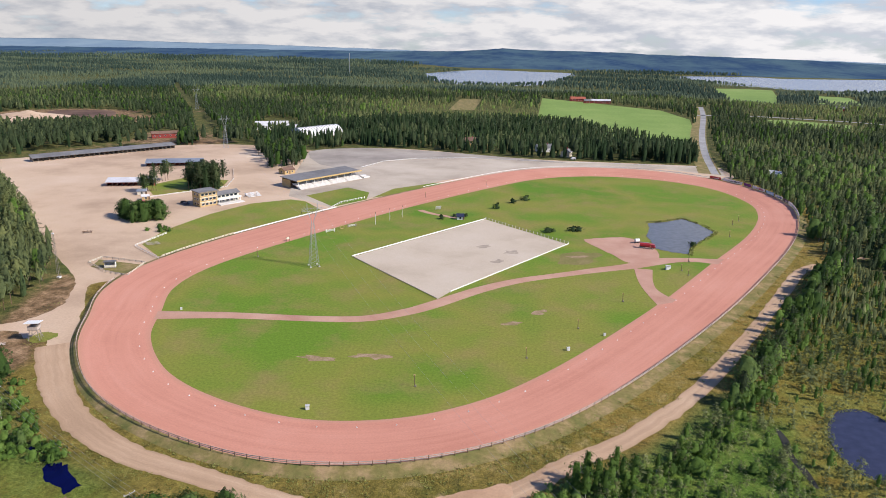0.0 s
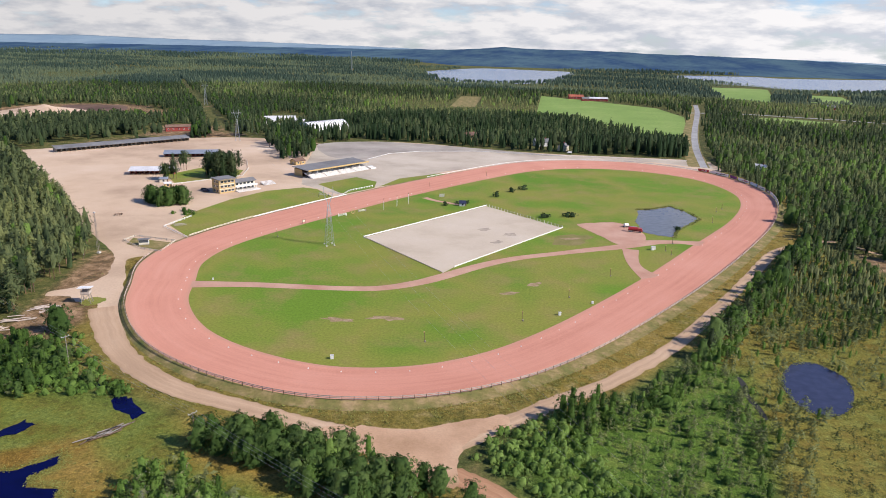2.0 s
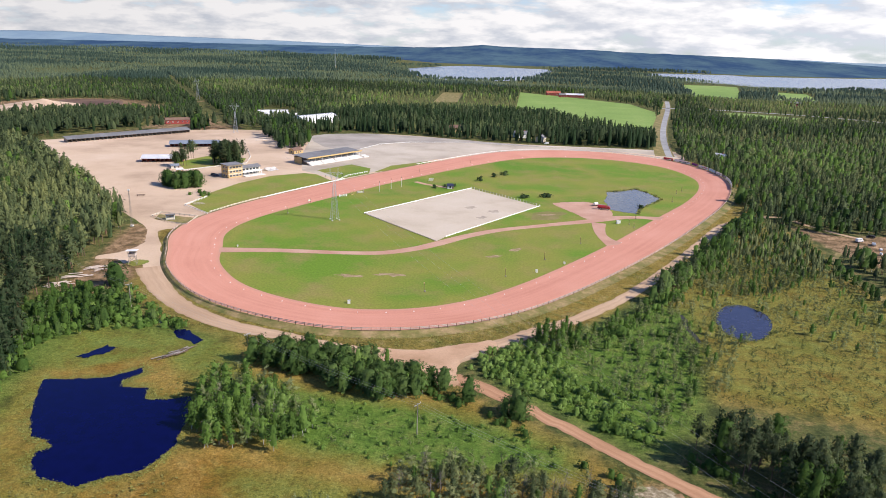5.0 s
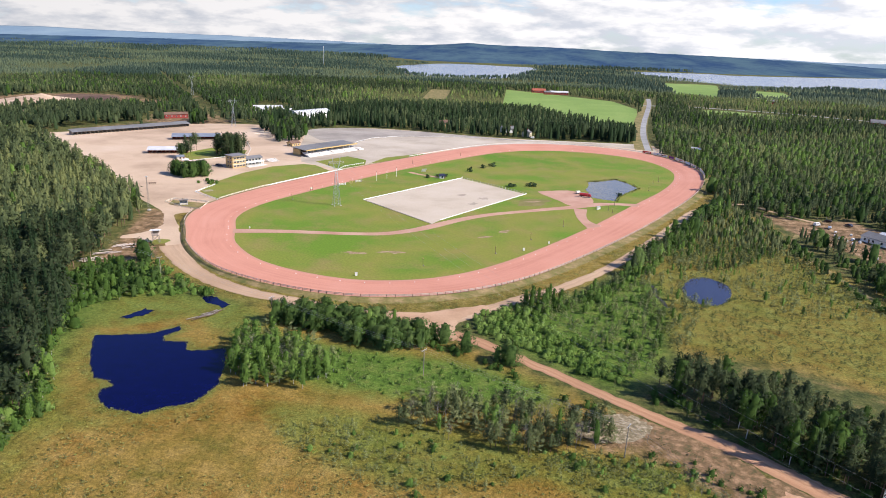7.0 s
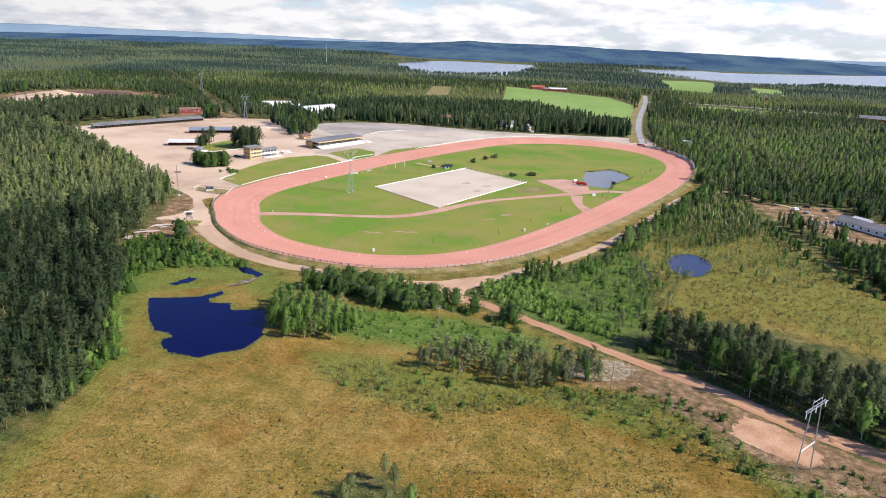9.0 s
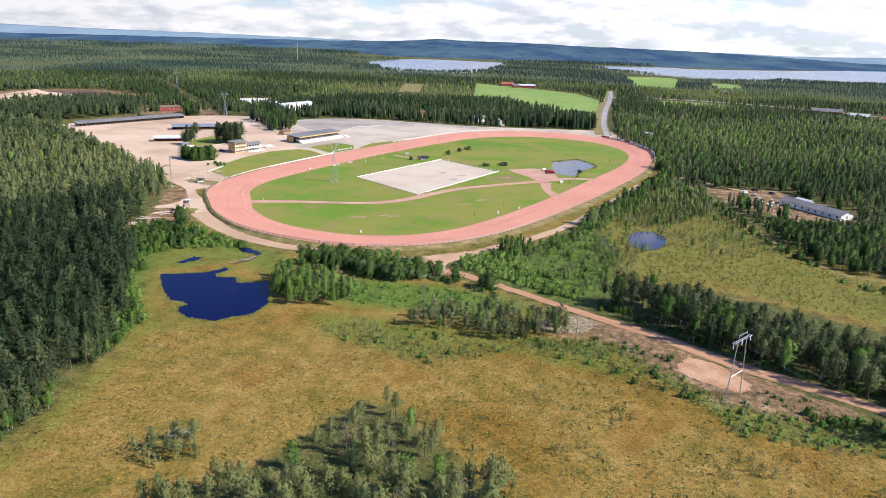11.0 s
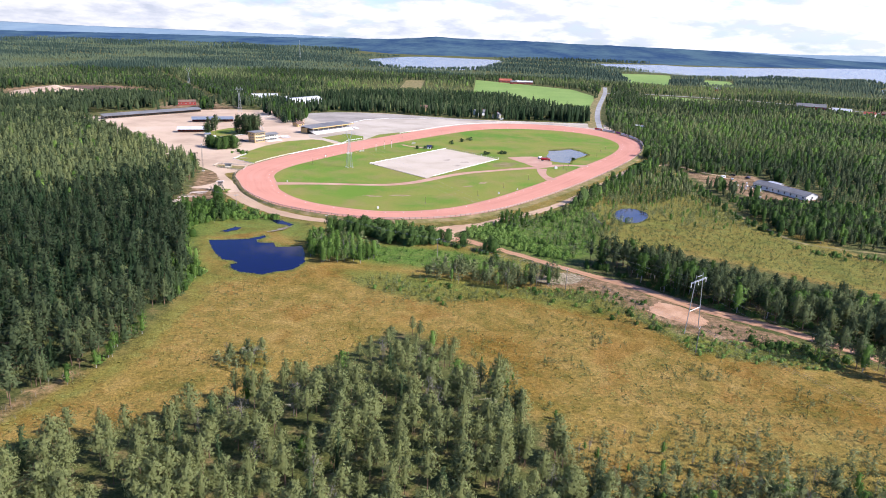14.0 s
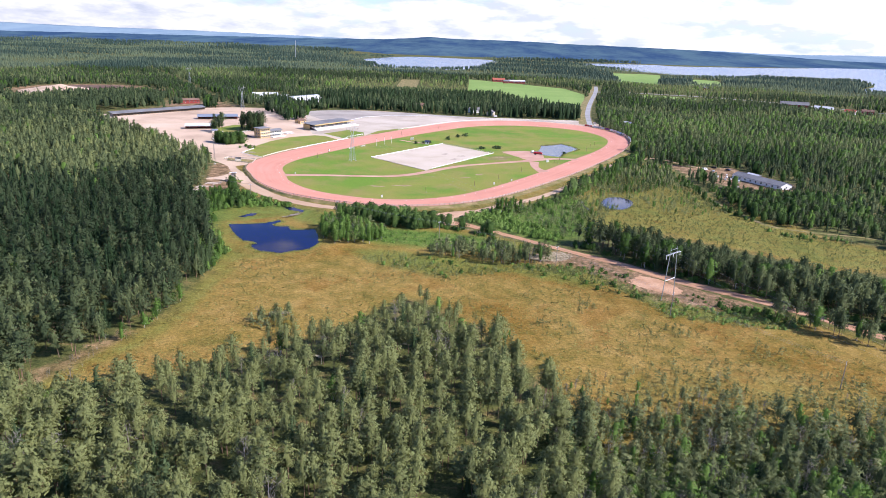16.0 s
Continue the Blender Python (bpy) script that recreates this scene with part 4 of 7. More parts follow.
def quads_mesh(name, quads, tint=None, normals=None, spray=None):
    q = np.asarray(quads, np.float32).reshape(-1, 3)
    nf = len(q) // 4
    me = bpy.data.meshes.new(name)
    me.vertices.add(len(q))
    me.vertices.foreach_set("co", q.ravel())
    me.loops.add(len(q))
    me.loops.foreach_set("vertex_index", np.arange(len(q), dtype=np.int32))
    me.polygons.add(nf)
    me.polygons.foreach_set("loop_start", np.arange(nf, dtype=np.int32) * 4)
    me.polygons.foreach_set("loop_total", np.full(nf, 4, np.int32))
    if tint is not None:
        at = me.attributes.new("tint", "FLOAT", "POINT")
        at.data.foreach_set("value", np.repeat(tint, 4).astype(np.float32))
    if spray is not None:
        at = me.attributes.new("spray", "FLOAT", "POINT")
        at.data.foreach_set("value", np.repeat(spray, 4).astype(np.float32))
    if normals is not None:
        at = me.attributes.new("custom_normal", "FLOAT_VECTOR", "POINT")
        at.data.foreach_set("vector", np.asarray(normals, np.float32).ravel())
    me.update()
    return me


KINDS = {  # material, bark, label, category
    "pine": ("pine", "bark", "tall slender Scots pine with a bare reddish trunk", "pine tree"),
    "spruce": ("spruce", "bark", "dark narrow spruce with drooping branches", "spruce tree"),
    "birch": ("leaf", "birch_bark", "light green birch with a pale trunk", "birch tree"),
    "willow": ("alder", "bark", "dense dark green broadleaved tree", "tree"),
    "bush": ("leaf", "bark", "low round green bush", "bush"),
    "scrub": ("scrub", "bark", "stunted grey-green bog pine", "pine tree"),
    "heath": ("scrub", "bark", "low pale grey-green bog shrub", "shrub"),
    "dead": ("dead", "greywood", "bare grey dead tree with fine twigs", "dead tree"),
}
# level of detail: clumps, cards a clump, card size for each kind
DETAIL = {
    "pine": ((54, 7, 0.044, (4, 2, 0.3)), (32, 5, 0.060, (4, 2, 0.35)), (18, 2, 0.092, (4, 2, 0.5)), (10, 1, 0.125, (4, 2, 0.62)), (0, 0, 0, (4, 2, 1.1))),
    "spruce": ((50, 6, 0.042, (4, 2, 0.35)), (28, 4, 0.060, (4, 2, 0.4)), (16, 2, 0.070, (4, 2, 0.6)), (10, 1, 0.10, (4, 2, 0.7)), (0, 0, 0, (4, 2, 1.1))),
    "birch": ((28, 6, 0.046, (5, 2, 0.6)), (18, 4, 0.058, (5, 2, 0.7)), (11, 2, 0.085, (5, 2, 0.8)), (7, 1, 0.12, (4, 2, 0.85)), (0, 0, 0, (4, 2, 1.1))),
    "willow": ((46, 8, 0.050, (5, 2, 0.7)), (28, 5, 0.066, (5, 2, 0.75)), (14, 2, 0.10, (5, 2, 0.8)), (4, 1, 0.14, (5, 2)), (0, 0, 0, (4, 2, 1.1))),
    "heath": ((10, 3, 0.17, None), (7, 2, 0.22, None), (6, 1, 0.26, None), (0, 0, 0, (4, 2)), (0, 0, 0, (4, 2))),
    "bush": ((15, 5, 0.13, (4, 2, 0.75)), (10, 3, 0.18, (4, 2, 0.75)), (6, 1, 0.22, (4, 2)), (0, 0, 0, (4, 2)), (0, 0, 0, (4, 2))),
    "scrub": ((16, 3, 0.11, None), (10, 2, 0.15, None), (6, 1, 0.14, (4, 2, 0.6)), (0, 0, 0, (4, 2)), (0, 0, 0, (4, 2))),
    "dead": ((26, 5, 0.035, None), (10, 2, 0.05, None), (8, 1, 0.06, None), (5, 1, 0.08, None), (4, 1, 0.1, None)),
}
TEMPLATES = {}


def template(kind, lod, variant):
    key = (kind, lod, variant)
    if key not in TEMPLATES:
        cl, per, card, core = DETAIL[kind][lod]
        TEMPLATES[key] = tree_template(kind, 31 * variant + 7 * lod + len(kind), cl, per, card, (6, 3, 3, 3, 3)[lod], core)
    return TEMPLATES[key]


def place(quads, pos, h, yaw, lean, wide):
    """Copies of a unit template at many places."""
    c, s = np.cos(yaw)[:, None, None], np.sin(yaw)[:, None, None]
    q = quads[None]
    x, y, z = q[..., 0] * wide[:, None, None], q[..., 1] * wide[:, None, None], q[..., 2] + 0 * c
    out = np.stack([x * c - y * s + z * lean[:, :1, None], x * s + y * c + z * lean[:, 1:, None], z], -1) * h[:, None, None, None]
    out[..., 0] += pos[:, 0, None, None]
    out[..., 1] += pos[:, 1, None, None]
    out[..., 2] += pos[:, 2, None, None]
    return out


def turn(normals, yaw):
    c, s = np.cos(yaw)[:, None, None], np.sin(yaw)[:, None, None]
    x, y, z = normals[None, ..., 0], normals[None, ..., 1], normals[None, ..., 2]
    return np.stack([x * c - y * s, x * s + y * c, z + 0 * c], -1)


WOODS = []  # every tree: x, y, height, kind, tint


def jitter_grid(poly, step, rng, clump=0.0, keep=1.0):
    poly = np.array(poly, float)
    lo, hi = poly.min(0), poly.max(0)
    X, Y = np.meshgrid(np.arange(lo[0], hi[0], step), np.arange(lo[1], hi[1], step))
    p = np.c_[X.ravel(), Y.ravel()] + rng.uniform(-0.8, 0.8, (X.size, 2)) * step
    p = p[p[:, 1] > -240]
    p = p[(p[:, 0] < 0.57 * (p[:, 1] + 255) + 55) & (-p[:, 0] < np.maximum(0.95 * p[:, 1], 0.76 * (p[:, 1] + 250)) + 60)]
    p = p[inside(p, poly) > rng.uniform(0, min(6.0, 1.4 * step), len(p))]
    if clump:
        v = np.array([noise.noise((x * clump, y * clump, 1.7)) for x, y in p]) if len(p) else np.zeros(0)
        p = p[v > rng.normal(keep, 0.12, len(p))]
    elif keep < 1:
        p = p[rng.random(len(p)) < keep]
    return p


CHANNEL = [(54.5, 176, 1.0), (55, 171, 1.9), (54.6, 164, 1.5), (56, 157, 1.8), (56.8, 151, 0.9)]
ROAD_PTS = np.concatenate([spline(CHANNEL, 6), spline(RING, 6), spline(SE_ROAD, 6), spline(FAR_ROAD, 6), spline(ROAD_B, 6), spline(BOG_TRACK, 6)])

FAR_PTS = spline(FAR_ROAD, 14)


def clear(p, margin=1.5):
    """Leaves out places on roads, water, track and yards."""
    ok = np.ones(len(p), bool)
    for x, y, w in ROAD_PTS:
        ok &= (p[:, 0] - x) ** 2 + (p[:, 1] - y) ** 2 > (w / 2 + margin) ** 2
    for x, y, w in FAR_PTS:
        ok &= (p[:, 0] - x) ** 2 + (p[:, 1] - y) ** 2 > 11.0 ** 2
    for poly in (POND, SPOND, JUNCTION, LOT, OUT_POLY, YARD_E, FIELD, FIELD_B, FIELD_C, FIELD_D, LAKE_A, LAKE_B, QUARRY, CORRIDOR, *CLEARINGS):
        ok &= inside(p, poly) < -margin * 0.6
    return p[ok]


def plant(p, mix, hlo, hhi, rng, tint=0.5, spread=0.20):
    names = list(mix)
    pick = rng.choice(len(names), len(p), p=np.array(list(mix.values())) / sum(mix.values()))
    for (x, y), k in zip(p, pick):
        kind = names[k]
        h = rng.uniform(hlo, hhi) * (1 + 0.28 * noise.noise((x * 0.014, y * 0.014, 4.4)))
        if kind == "bush":
            h *= 0.6
        elif kind == "heath":
            h = min(h, 1.5) * 0.7
        stand = noise.noise((x * 0.0035, y * 0.0065, 6.1)) if y > 640 else 0.0  # felled and replanted at different times
        h *= 1 - 0.9 * max(0.0, stand - 0.05)
        patchy = 1.1 * stand + noise.noise((x * 0.012, y * 0.012, 8.8)) * 0.25 + noise.noise((x * 0.0045, y * 0.0045, 2.2)) * 0.55
        WOODS.append((x, y, h, kind, tint + patchy + rng.normal(0, spread)))


def grow_woods():
    rng = np.random.default_rng(5)
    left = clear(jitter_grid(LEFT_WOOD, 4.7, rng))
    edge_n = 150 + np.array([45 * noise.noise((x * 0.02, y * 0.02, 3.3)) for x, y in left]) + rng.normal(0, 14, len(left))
    deep = (left[:, 1] > -15 + rng.normal(0, 14, len(left))) & (left[:, 1] < edge_n)  # behind the pond, spruces and a dark tint stand in for cloud shadow
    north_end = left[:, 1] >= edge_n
    # tints also carry sun and cloud shadow: palest at the sunlit north end
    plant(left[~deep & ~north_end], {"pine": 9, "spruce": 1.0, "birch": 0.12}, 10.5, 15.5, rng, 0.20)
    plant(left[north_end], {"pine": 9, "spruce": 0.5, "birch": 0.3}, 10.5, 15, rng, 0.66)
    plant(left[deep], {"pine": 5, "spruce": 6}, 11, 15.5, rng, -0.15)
    skirt = [(-126, 38), (-116, 14), (-113, -14), (-110, -36), (-115, -58), (-120, -58), (-119, -14), (-120, 14), (-132, 44), (-146, 78), (-164, 112), (-176, 140), (-166, 140), (-152, 104), (-139, 78)]
    plant(clear(jitter_grid(skirt, 3.0, rng, 0, 0.8)), {"birch": 5, "bush": 3, "scrub": 1}, 4, 7, rng, 0.3)
    grove = clear(jitter_grid(GROVE, 4.8, rng, 0.07, -0.42))
    young = grove[:, 1] > -38 + 10 * np.sin(grove[:, 0] * 0.2)
    plant(grove[young], {"pine": 10, "birch": 0.8, "dead": 0.4}, 6.0, 9.0, rng, 0.85)
    plant(grove[~young], {"pine": 12, "spruce": 0.8, "dead": 0.6, "birch": 0.1}, 9.5, 14.5, rng, 0.82)
    fringe = [(-16, -12), (-4, -27), (8, -43), (16, -55), (24, -70), (30, -92), (36, -92), (30, -68), (22, -52), (12, -38), (0, -22), (-14, -8)]
    plant(clear(jitter_grid(fringe, 2.6, rng, 0, 0.8)), {"scrub": 6, "birch": 1.5, "heath": 4, "dead": 0.5}, 2.4, 5.0, rng, 0.6)
    sc = clear(jitter_grid(SCRUB_S, 2.15, rng, 0.06, -0.5))
    sc = sc[rng.random(len(sc)) < 0.42 + np.clip((-44 - sc[:, 1]) / 60, 0, 0.72)]  # stunted and sparse towards the open bog
    band = np.clip((-42 - sc[:, 1] + rng.normal(0, 7, len(sc))) / 58, 0, 1)
    for lo, hi, mix, a, b in ((0, 0.35, {"heath": 8, "scrub": 5}, 0.9, 2.4), (0.35, 0.7, {"scrub": 10, "heath": 3, "dead": 1.2, "birch": 0.3}, 2.2, 4.8), (0.7, 1.01, {"scrub": 7, "birch": 0.8, "dead": 1.6, "pine": 2.5}, 4.2, 8.0)):
        plant(sc[(band >= lo) & (band < hi)], mix, a, b, rng, 0.55)
    low = [(14, -116), (60, -109), (110, -112), (170, -144), (110, -190), (20, -190)]
    plant(clear(jitter_grid(low, 3.6, rng)), {"birch": 5, "bush": 7, "spruce": 1.5, "scrub": 1}, 4.5, 8.5, rng, 0.4)
    plant(clear(jitter_grid(RED_PINES, 2.4, rng)), {"pine": 4, "scrub": 6, "birch": 1.2, "dead": 2.2}, 5.0, 8.5, rng, 0.65)
    plant(clear(jitter_grid(BIRCHES, 2.7, rng)), {"birch": 7, "scrub": 3, "dead": 0.8}, 5, 8.5, rng, 0.65)
    plant(clear(jitter_grid(WILLOWS, 2.9, rng), 0.3), {"willow": 8, "birch": 1.5}, 6, 9.5, rng, 0.55)
    plant(clear(jitter_grid([(-30, 104), (-18, 97), (-4, 88), (12, 76), (26, 66), (24, 63), (8, 74), (-8, 85), (-24, 94), (-34, 100)], 2.2, rng), 0.3), {"bush": 8, "heath": 2, "willow": 0.3}, 2.4, 4.2, rng, 0.5)
    dense_w = [(-19, 127), (0, 150), (8, 131), (22, 114), (34, 91), (37, 85), (26, 82), (10, 94), (-4, 104), (-17, 114)]
    plant(clear(jitter_grid(dense_w, 2.3, rng, 0, 0.92), 0.5), {"bush": 12, "heath": 3}, 2.8, 4.8, rng, 0.95)
    bushes_e = clear(jitter_grid(BUSHES_E, 2.2, rng, 0, 0.8), 0.6)
    plant(bushes_e[inside(bushes_e, dense_w) < 0], {"bush": 1.5, "heath": 4, "birch": 1.2, "scrub": 5}, 1.8, 4.2, rng, 0.8)
    edge = [(-10, 124), (8, 140), (24, 158), (44, 188), (70, 238), (92, 276), (100, 276), (76, 226), (52, 180), (32, 150), (12, 130)]
    plant(clear(jitter_grid(edge, 2.7, rng, 0, 0.9), 1), {"birch": 3, "scrub": 3, "pine": 1, "bush": 6}, 2.8, 5.8, rng, 0.5)
    scrub_e = [(46, 186), (70, 238), (95, 282), (124, 338), (138, 300), (136, 250), (141, 200), (143, 160), (130, 150), (118, 148), (99, 155), (90, 176), (72, 148), (62, 118), (50, 110)]
    plant(clear(jitter_grid(scrub_e, 2.4, rng, 0, 0.72), 1), {"scrub": 9, "heath": 4, "birch": 1.2}, 2.0, 4.8, rng, 0.7)
    open_e = clear(jitter_grid(EAST_BOG, 2.4, rng, 0.05, -0.38), 1)
    plant(open_e[inside(open_e, scrub_e) < 0], {"heath": 9, "scrub": 2.0}, 0.8, 2.4, rng, 0.15)
    plant(clear(jitter_grid([(144, 146), (156, 126), (170, 121), (192, 117), (186, 106), (164, 108), (148, 120)], 2.6, rng, 0, 0.7), 0.6), {"scrub": 5, "bush": 3, "birch": 1}, 2.0, 4.2, rng, 0.5)
    tall_e = [(40, 184), (52, 208), (70, 244), (92, 290), (108, 322), (118, 330), (124, 320), (104, 288), (82, 244), (62, 206), (48, 182)]
    plant(clear(jitter_grid(tall_e, 3.0, rng, 0, 0.9), 0.8), {"birch": 4, "pine": 3, "willow": 2, "spruce": 1}, 6.5, 11, rng, 0.4)
    plant(clear(jitter_grid([(-2, 136), (6, 144), (14, 150), (20, 146), (12, 138), (4, 132)], 2.6, rng), 0.8), {"birch": 5, "willow": 1}, 6, 8.5, rng, 0.4)
    dense_e = [(60, 205), (95, 275), (124, 338), (140, 300), (130, 240), (100, 205), (70, 195)]
    plant(clear(jitter_grid(dense_e, 2.9, rng), 1), {"scrub": 6, "birch": 2, "pine": 1.5}, 3, 6.5, rng, 0.5)
    plant(clear(jitter_grid(STRIP_WOOD, 3.4, rng), 0.8), {"pine": 8, "spruce": 0.6, "birch": 1.4}, 8.5, 13, rng, 0.42)
    plant(clear(jitter_grid(POND_SCRUB, 2.5, rng), 1), {"birch": 5, "willow": 1, "bush": 5, "scrub": 1}, 3.2, 6.2, rng, 0.4)
    plant(clear(jitter_grid([(-172, 146), (-158, 157), (-150, 154), (-138, 143), (-124, 132), (-112, 125), (-116, 120), (-128, 118), (-140, 116), (-156, 130)], 2.2, rng, 0, 0.8), 0.6), {"bush": 10, "heath": 4, "willow": 0.6}, 2.4, 5.0, rng, 0.6)
    plant(np.array([(-161.0, 154.0), (-159.5, 155.5)]), {"willow": 1}, 9.5, 11, rng, 0.3)
    mid = [(-64, 40), (-40, 26), (-18, 16), (5, 30), (32, 26), (60, 4), (66, 12), (36, 40), (26, 48), (0, 40), (-40, 52)]
    plant(clear(jitter_grid(mid, 2.1, rng, 0, 0.85)), {"heath": 6, "scrub": 4.5, "bush": 1.2}, 1.2, 3.2, rng, 0.5)
    plant(clear(jitter_grid([(-84, -36), (-76, -26), (-66, -28), (-64, -38), (-76, -44)], 2.4, rng)), {"scrub": 4, "pine": 3, "dead": 0.8}, 4, 7.0, rng, 0.5)
    # bushes where the bog meets the dug ground along the road
    plant(clear(jitter_grid(BRUSH, 1.45, rng, 0, 0.85), 1), {"bush": 4, "heath": 10, "dead": 0.4}, 0.9, 2.5, rng, 0.98)
    plant(clear(jitter_grid([(88, 8), (98, 9), (108, 4), (118, -6), (110, -12), (98, -4), (88, 2)], 2.0, rng, 0, 0.75), 0.8), {"bush": 5, "scrub": 5, "birch": 1}, 2.2, 4.4, rng, 0.3)
    plant(clear(jitter_grid([(106, 5), (116, -3), (126, -10), (138, -19), (156, -34), (150, -40), (130, -24), (114, -12), (104, -5)], 3.4, rng), 0.8), {"pine": 8, "birch": 1.5, "scrub": 1}, 6.5, 11, rng, 0.35)
    plant(clear(jitter_grid([(34, 56), (50, 46), (62, 36), (60, 26), (46, 36), (32, 46)], 2.4, rng, 0, 0.6), 0.6), {"bush": 5, "dead": 3, "scrub": 2}, 1.5, 3.4, rng, 0.4)
    plant(clear(jitter_grid([(38, 76), (50, 64), (62, 54), (74, 44), (86, 34), (100, 25), (114, 17), (130, 4), (158, -22), (162, -16), (134, 10), (118, 22), (104, 31), (90, 40), (78, 50), (66, 60), (54, 72), (44, 82)], 2.1, rng, 0, 0.85), 0.4), {"bush": 8, "birch": 1.5, "scrub": 2}, 2.0, 4.5, rng, 0.45)
    woods_e = clear(jitter_grid(OPEN_E, 3.3, rng, 0, 0.95), 0.6)
    by_yard = woods_e[:, 1] > 200 + 0.25 * (woods_e[:, 0] - 145)
    plant(woods_e[~by_yard], {"pine": 5, "birch": 3, "spruce": 1.5, "willow": 1}, 6, 9.5, rng, 0.32)
    plant(woods_e[by_yard], {"pine": 3, "birch": 4, "bush": 3}, 3, 5.5, rng, 0.3)
    hedge = [(130, 262), (137, 262), (137, 225), (140.5, 192), (142.5, 171), (147, 158), (152, 140), (148, 138), (141, 158), (137, 175), (134, 200), (131, 230)]
    plant(clear(jitter_grid(hedge, 2.3, rng, 0, 0.85), 0.2), {"birch": 4, "willow": 1.5, "bush": 5, "pine": 1.5}, 3.2, 6.0, rng, 0.3)
    for cx, cy in ((38, -4), (62, -22), (22, -24), (96, -34)):
        f, r = rng.uniform(0, 6.28, 16), 6.5 * np.sqrt(rng.random(16))
        plant(clear(np.c_[cx + r * np.cos(f) * 1.3, cy + r * np.sin(f)]), {"scrub": 6, "heath": 4}, 1.2, 3.4, rng, 0.5)
    plant(clear(jitter_grid([(-126, -92), (-110, -90), (-104, -100), (-110, -112), (-124, -108)], 2.4, rng)), {"bush": 8, "birch": 1}, 3, 6, rng, 0.6)
    plant(clear(jitter_grid([(-134, -104), (-119, -78), (-114, -48), (-121, -44), (-130, -70), (-140, -100)], 2.4, rng, 0, 0.7), 1), {"dead": 5, "heath": 3}, 1.2, 3.0, rng, 0.3)
    # brush and cut twigs on the dug ground
    plant(clear(jitter_grid([(18, 58), (36, 61), (52, 48), (60, 40), (64, 32), (58, 22), (50, 24), (40, 36), (28, 46)], 1.7, rng, 0, 0.6), 0.4), {"heath": 6, "dead": 4}, 0.5, 1.5, rng, 0.2)
    plant(clear(jitter_grid([(76, 22), (90, 19), (102, 9), (98, 4), (84, 8), (72, 15)], 1.7, rng, 0, 0.6), 0.3), {"heath": 6, "bush": 3, "dead": 3}, 0.7, 2.2, rng, 0.3)
    # low shrubs all over the open bog
    open_bog = [(-118, -80), (-108, -30), (-108, 30), (-80, 40), (-40, 28), (40, 16), (70, -8), (120, -30), (190, -80), (110, -70), (20, -62), (-10, -20), (-60, -60), (-95, -80)]
    plant(clear(jitter_grid(open_bog, 2.6, rng, 0.045, 0.08), 1), {"heath": 9, "scrub": 0.7}, 0.5, 1.5, rng, 0.42)
    # east side and everything beyond the grounds
    east = [(114, 345), (127, 400), (129, 455), (122, 515), (114, 560), (122, 640), (900, 900), (900, -50), (330, -50), (240, 70), (178, 125), (150, 195), (138, 245), (142, 300)]
    east_p = clear(jitter_grid(east, 4.7, rng), 2)
    plant(east_p[inside(east_p, OPEN_E) < 0], {"pine": 6, "spruce": 1.6, "birch": 1.6, "willow": 1.0}, 6.0, 10.8, rng, 0.46, 0.14)
    behind = clear(jitter_grid([(-1200, 440), (-445, 440), (-425, 478), (-354, 566), (-287, 592), (-228, 580), (-192, 610), (-137, 614), (-32, 598), (98, 606), (130, 640), (900, 900), (-1200, 900)], 6.0, rng), 2)
    dark_stand = [(-292, 590), (-190, 608), (-137, 612), (-32, 596), (100, 604), (116, 700), (60, 745), (-20, 860), (-120, 860), (-215, 800), (-285, 700)]
    sheds_pines = [(-470, 440), (-352, 566), (-300, 592), (-330, 640), (-470, 640), (-640, 560)]
    dark, tall = inside(behind, dark_stand) > 0, inside(behind, sheds_pines) > 0
    plant(behind[dark], {"spruce": 7, "pine": 3}, 13, 18, rng, -0.05, 0.12)
    plant(behind[tall], {"pine": 9, "spruce": 1}, 12, 16, rng, 0.2)
    plant(behind[~dark & ~tall], {"pine": 8, "spruce": 2.5, "birch": 1.5}, 8.5, 12.5, rng, 0.42)
    plant(clear(jitter_grid([(-1800, 900), (1800, 900), (1800, 1500), (-1800, 1500)], 7.8, rng), 2), {"pine": 8, "spruce": 2.5, "birch": 1}, 8, 11.5, rng, 0.48)
    plant(clear(jitter_grid([(-2300, 1500), (2300, 1500), (2300, 2300), (-2300, 2300)], 11.5, rng), 2), {"pine": 7, "spruce": 2}, 8, 11.5, rng, 0.45)
    plant(clear(jitter_grid([(-3000, 2300), (-560, 2300), (-600, 2750), (-900, 3050), (-3000, 2700)], 17, rng), 2), {"spruce": 5, "pine": 5}, 11, 15, rng, 0.45)
    plant(jitter_grid([(-268, 600), (-250, 612), (-238, 600), (-205, 596), (-212, 614), (-238, 640), (-246, 616), (-274, 632)], 4.0, rng), {"spruce": 5, "pine": 3, "birch": 1}, 5, 9, rng, 0.2)
    plant(jitter_grid([(-352, 562), (-334, 566), (-342, 590), (-360, 615), (-366, 600)], 3.6, rng), {"spruce": 3, "birch": 3, "pine": 2}, 8, 13, rng, 0.2)
    plant(jitter_grid([(-20, 2420), (280, 2400), (290, 2450), (560, 2560), (560, 2640), (0, 2600), (-130, 2520)], 15, rng), {"spruce": 5, "pine": 5}, 10, 14, rng, 0.3)
    north = [(-256, 528), (-226, 484), (-206, 488), (-210, 520), (-232, 566), (-282, 576)]
    plant(jitter_grid(north, 4.6, rng), {"pine": 3, "spruce": 3, "birch": 1}, 11, 17, rng, 0.4)
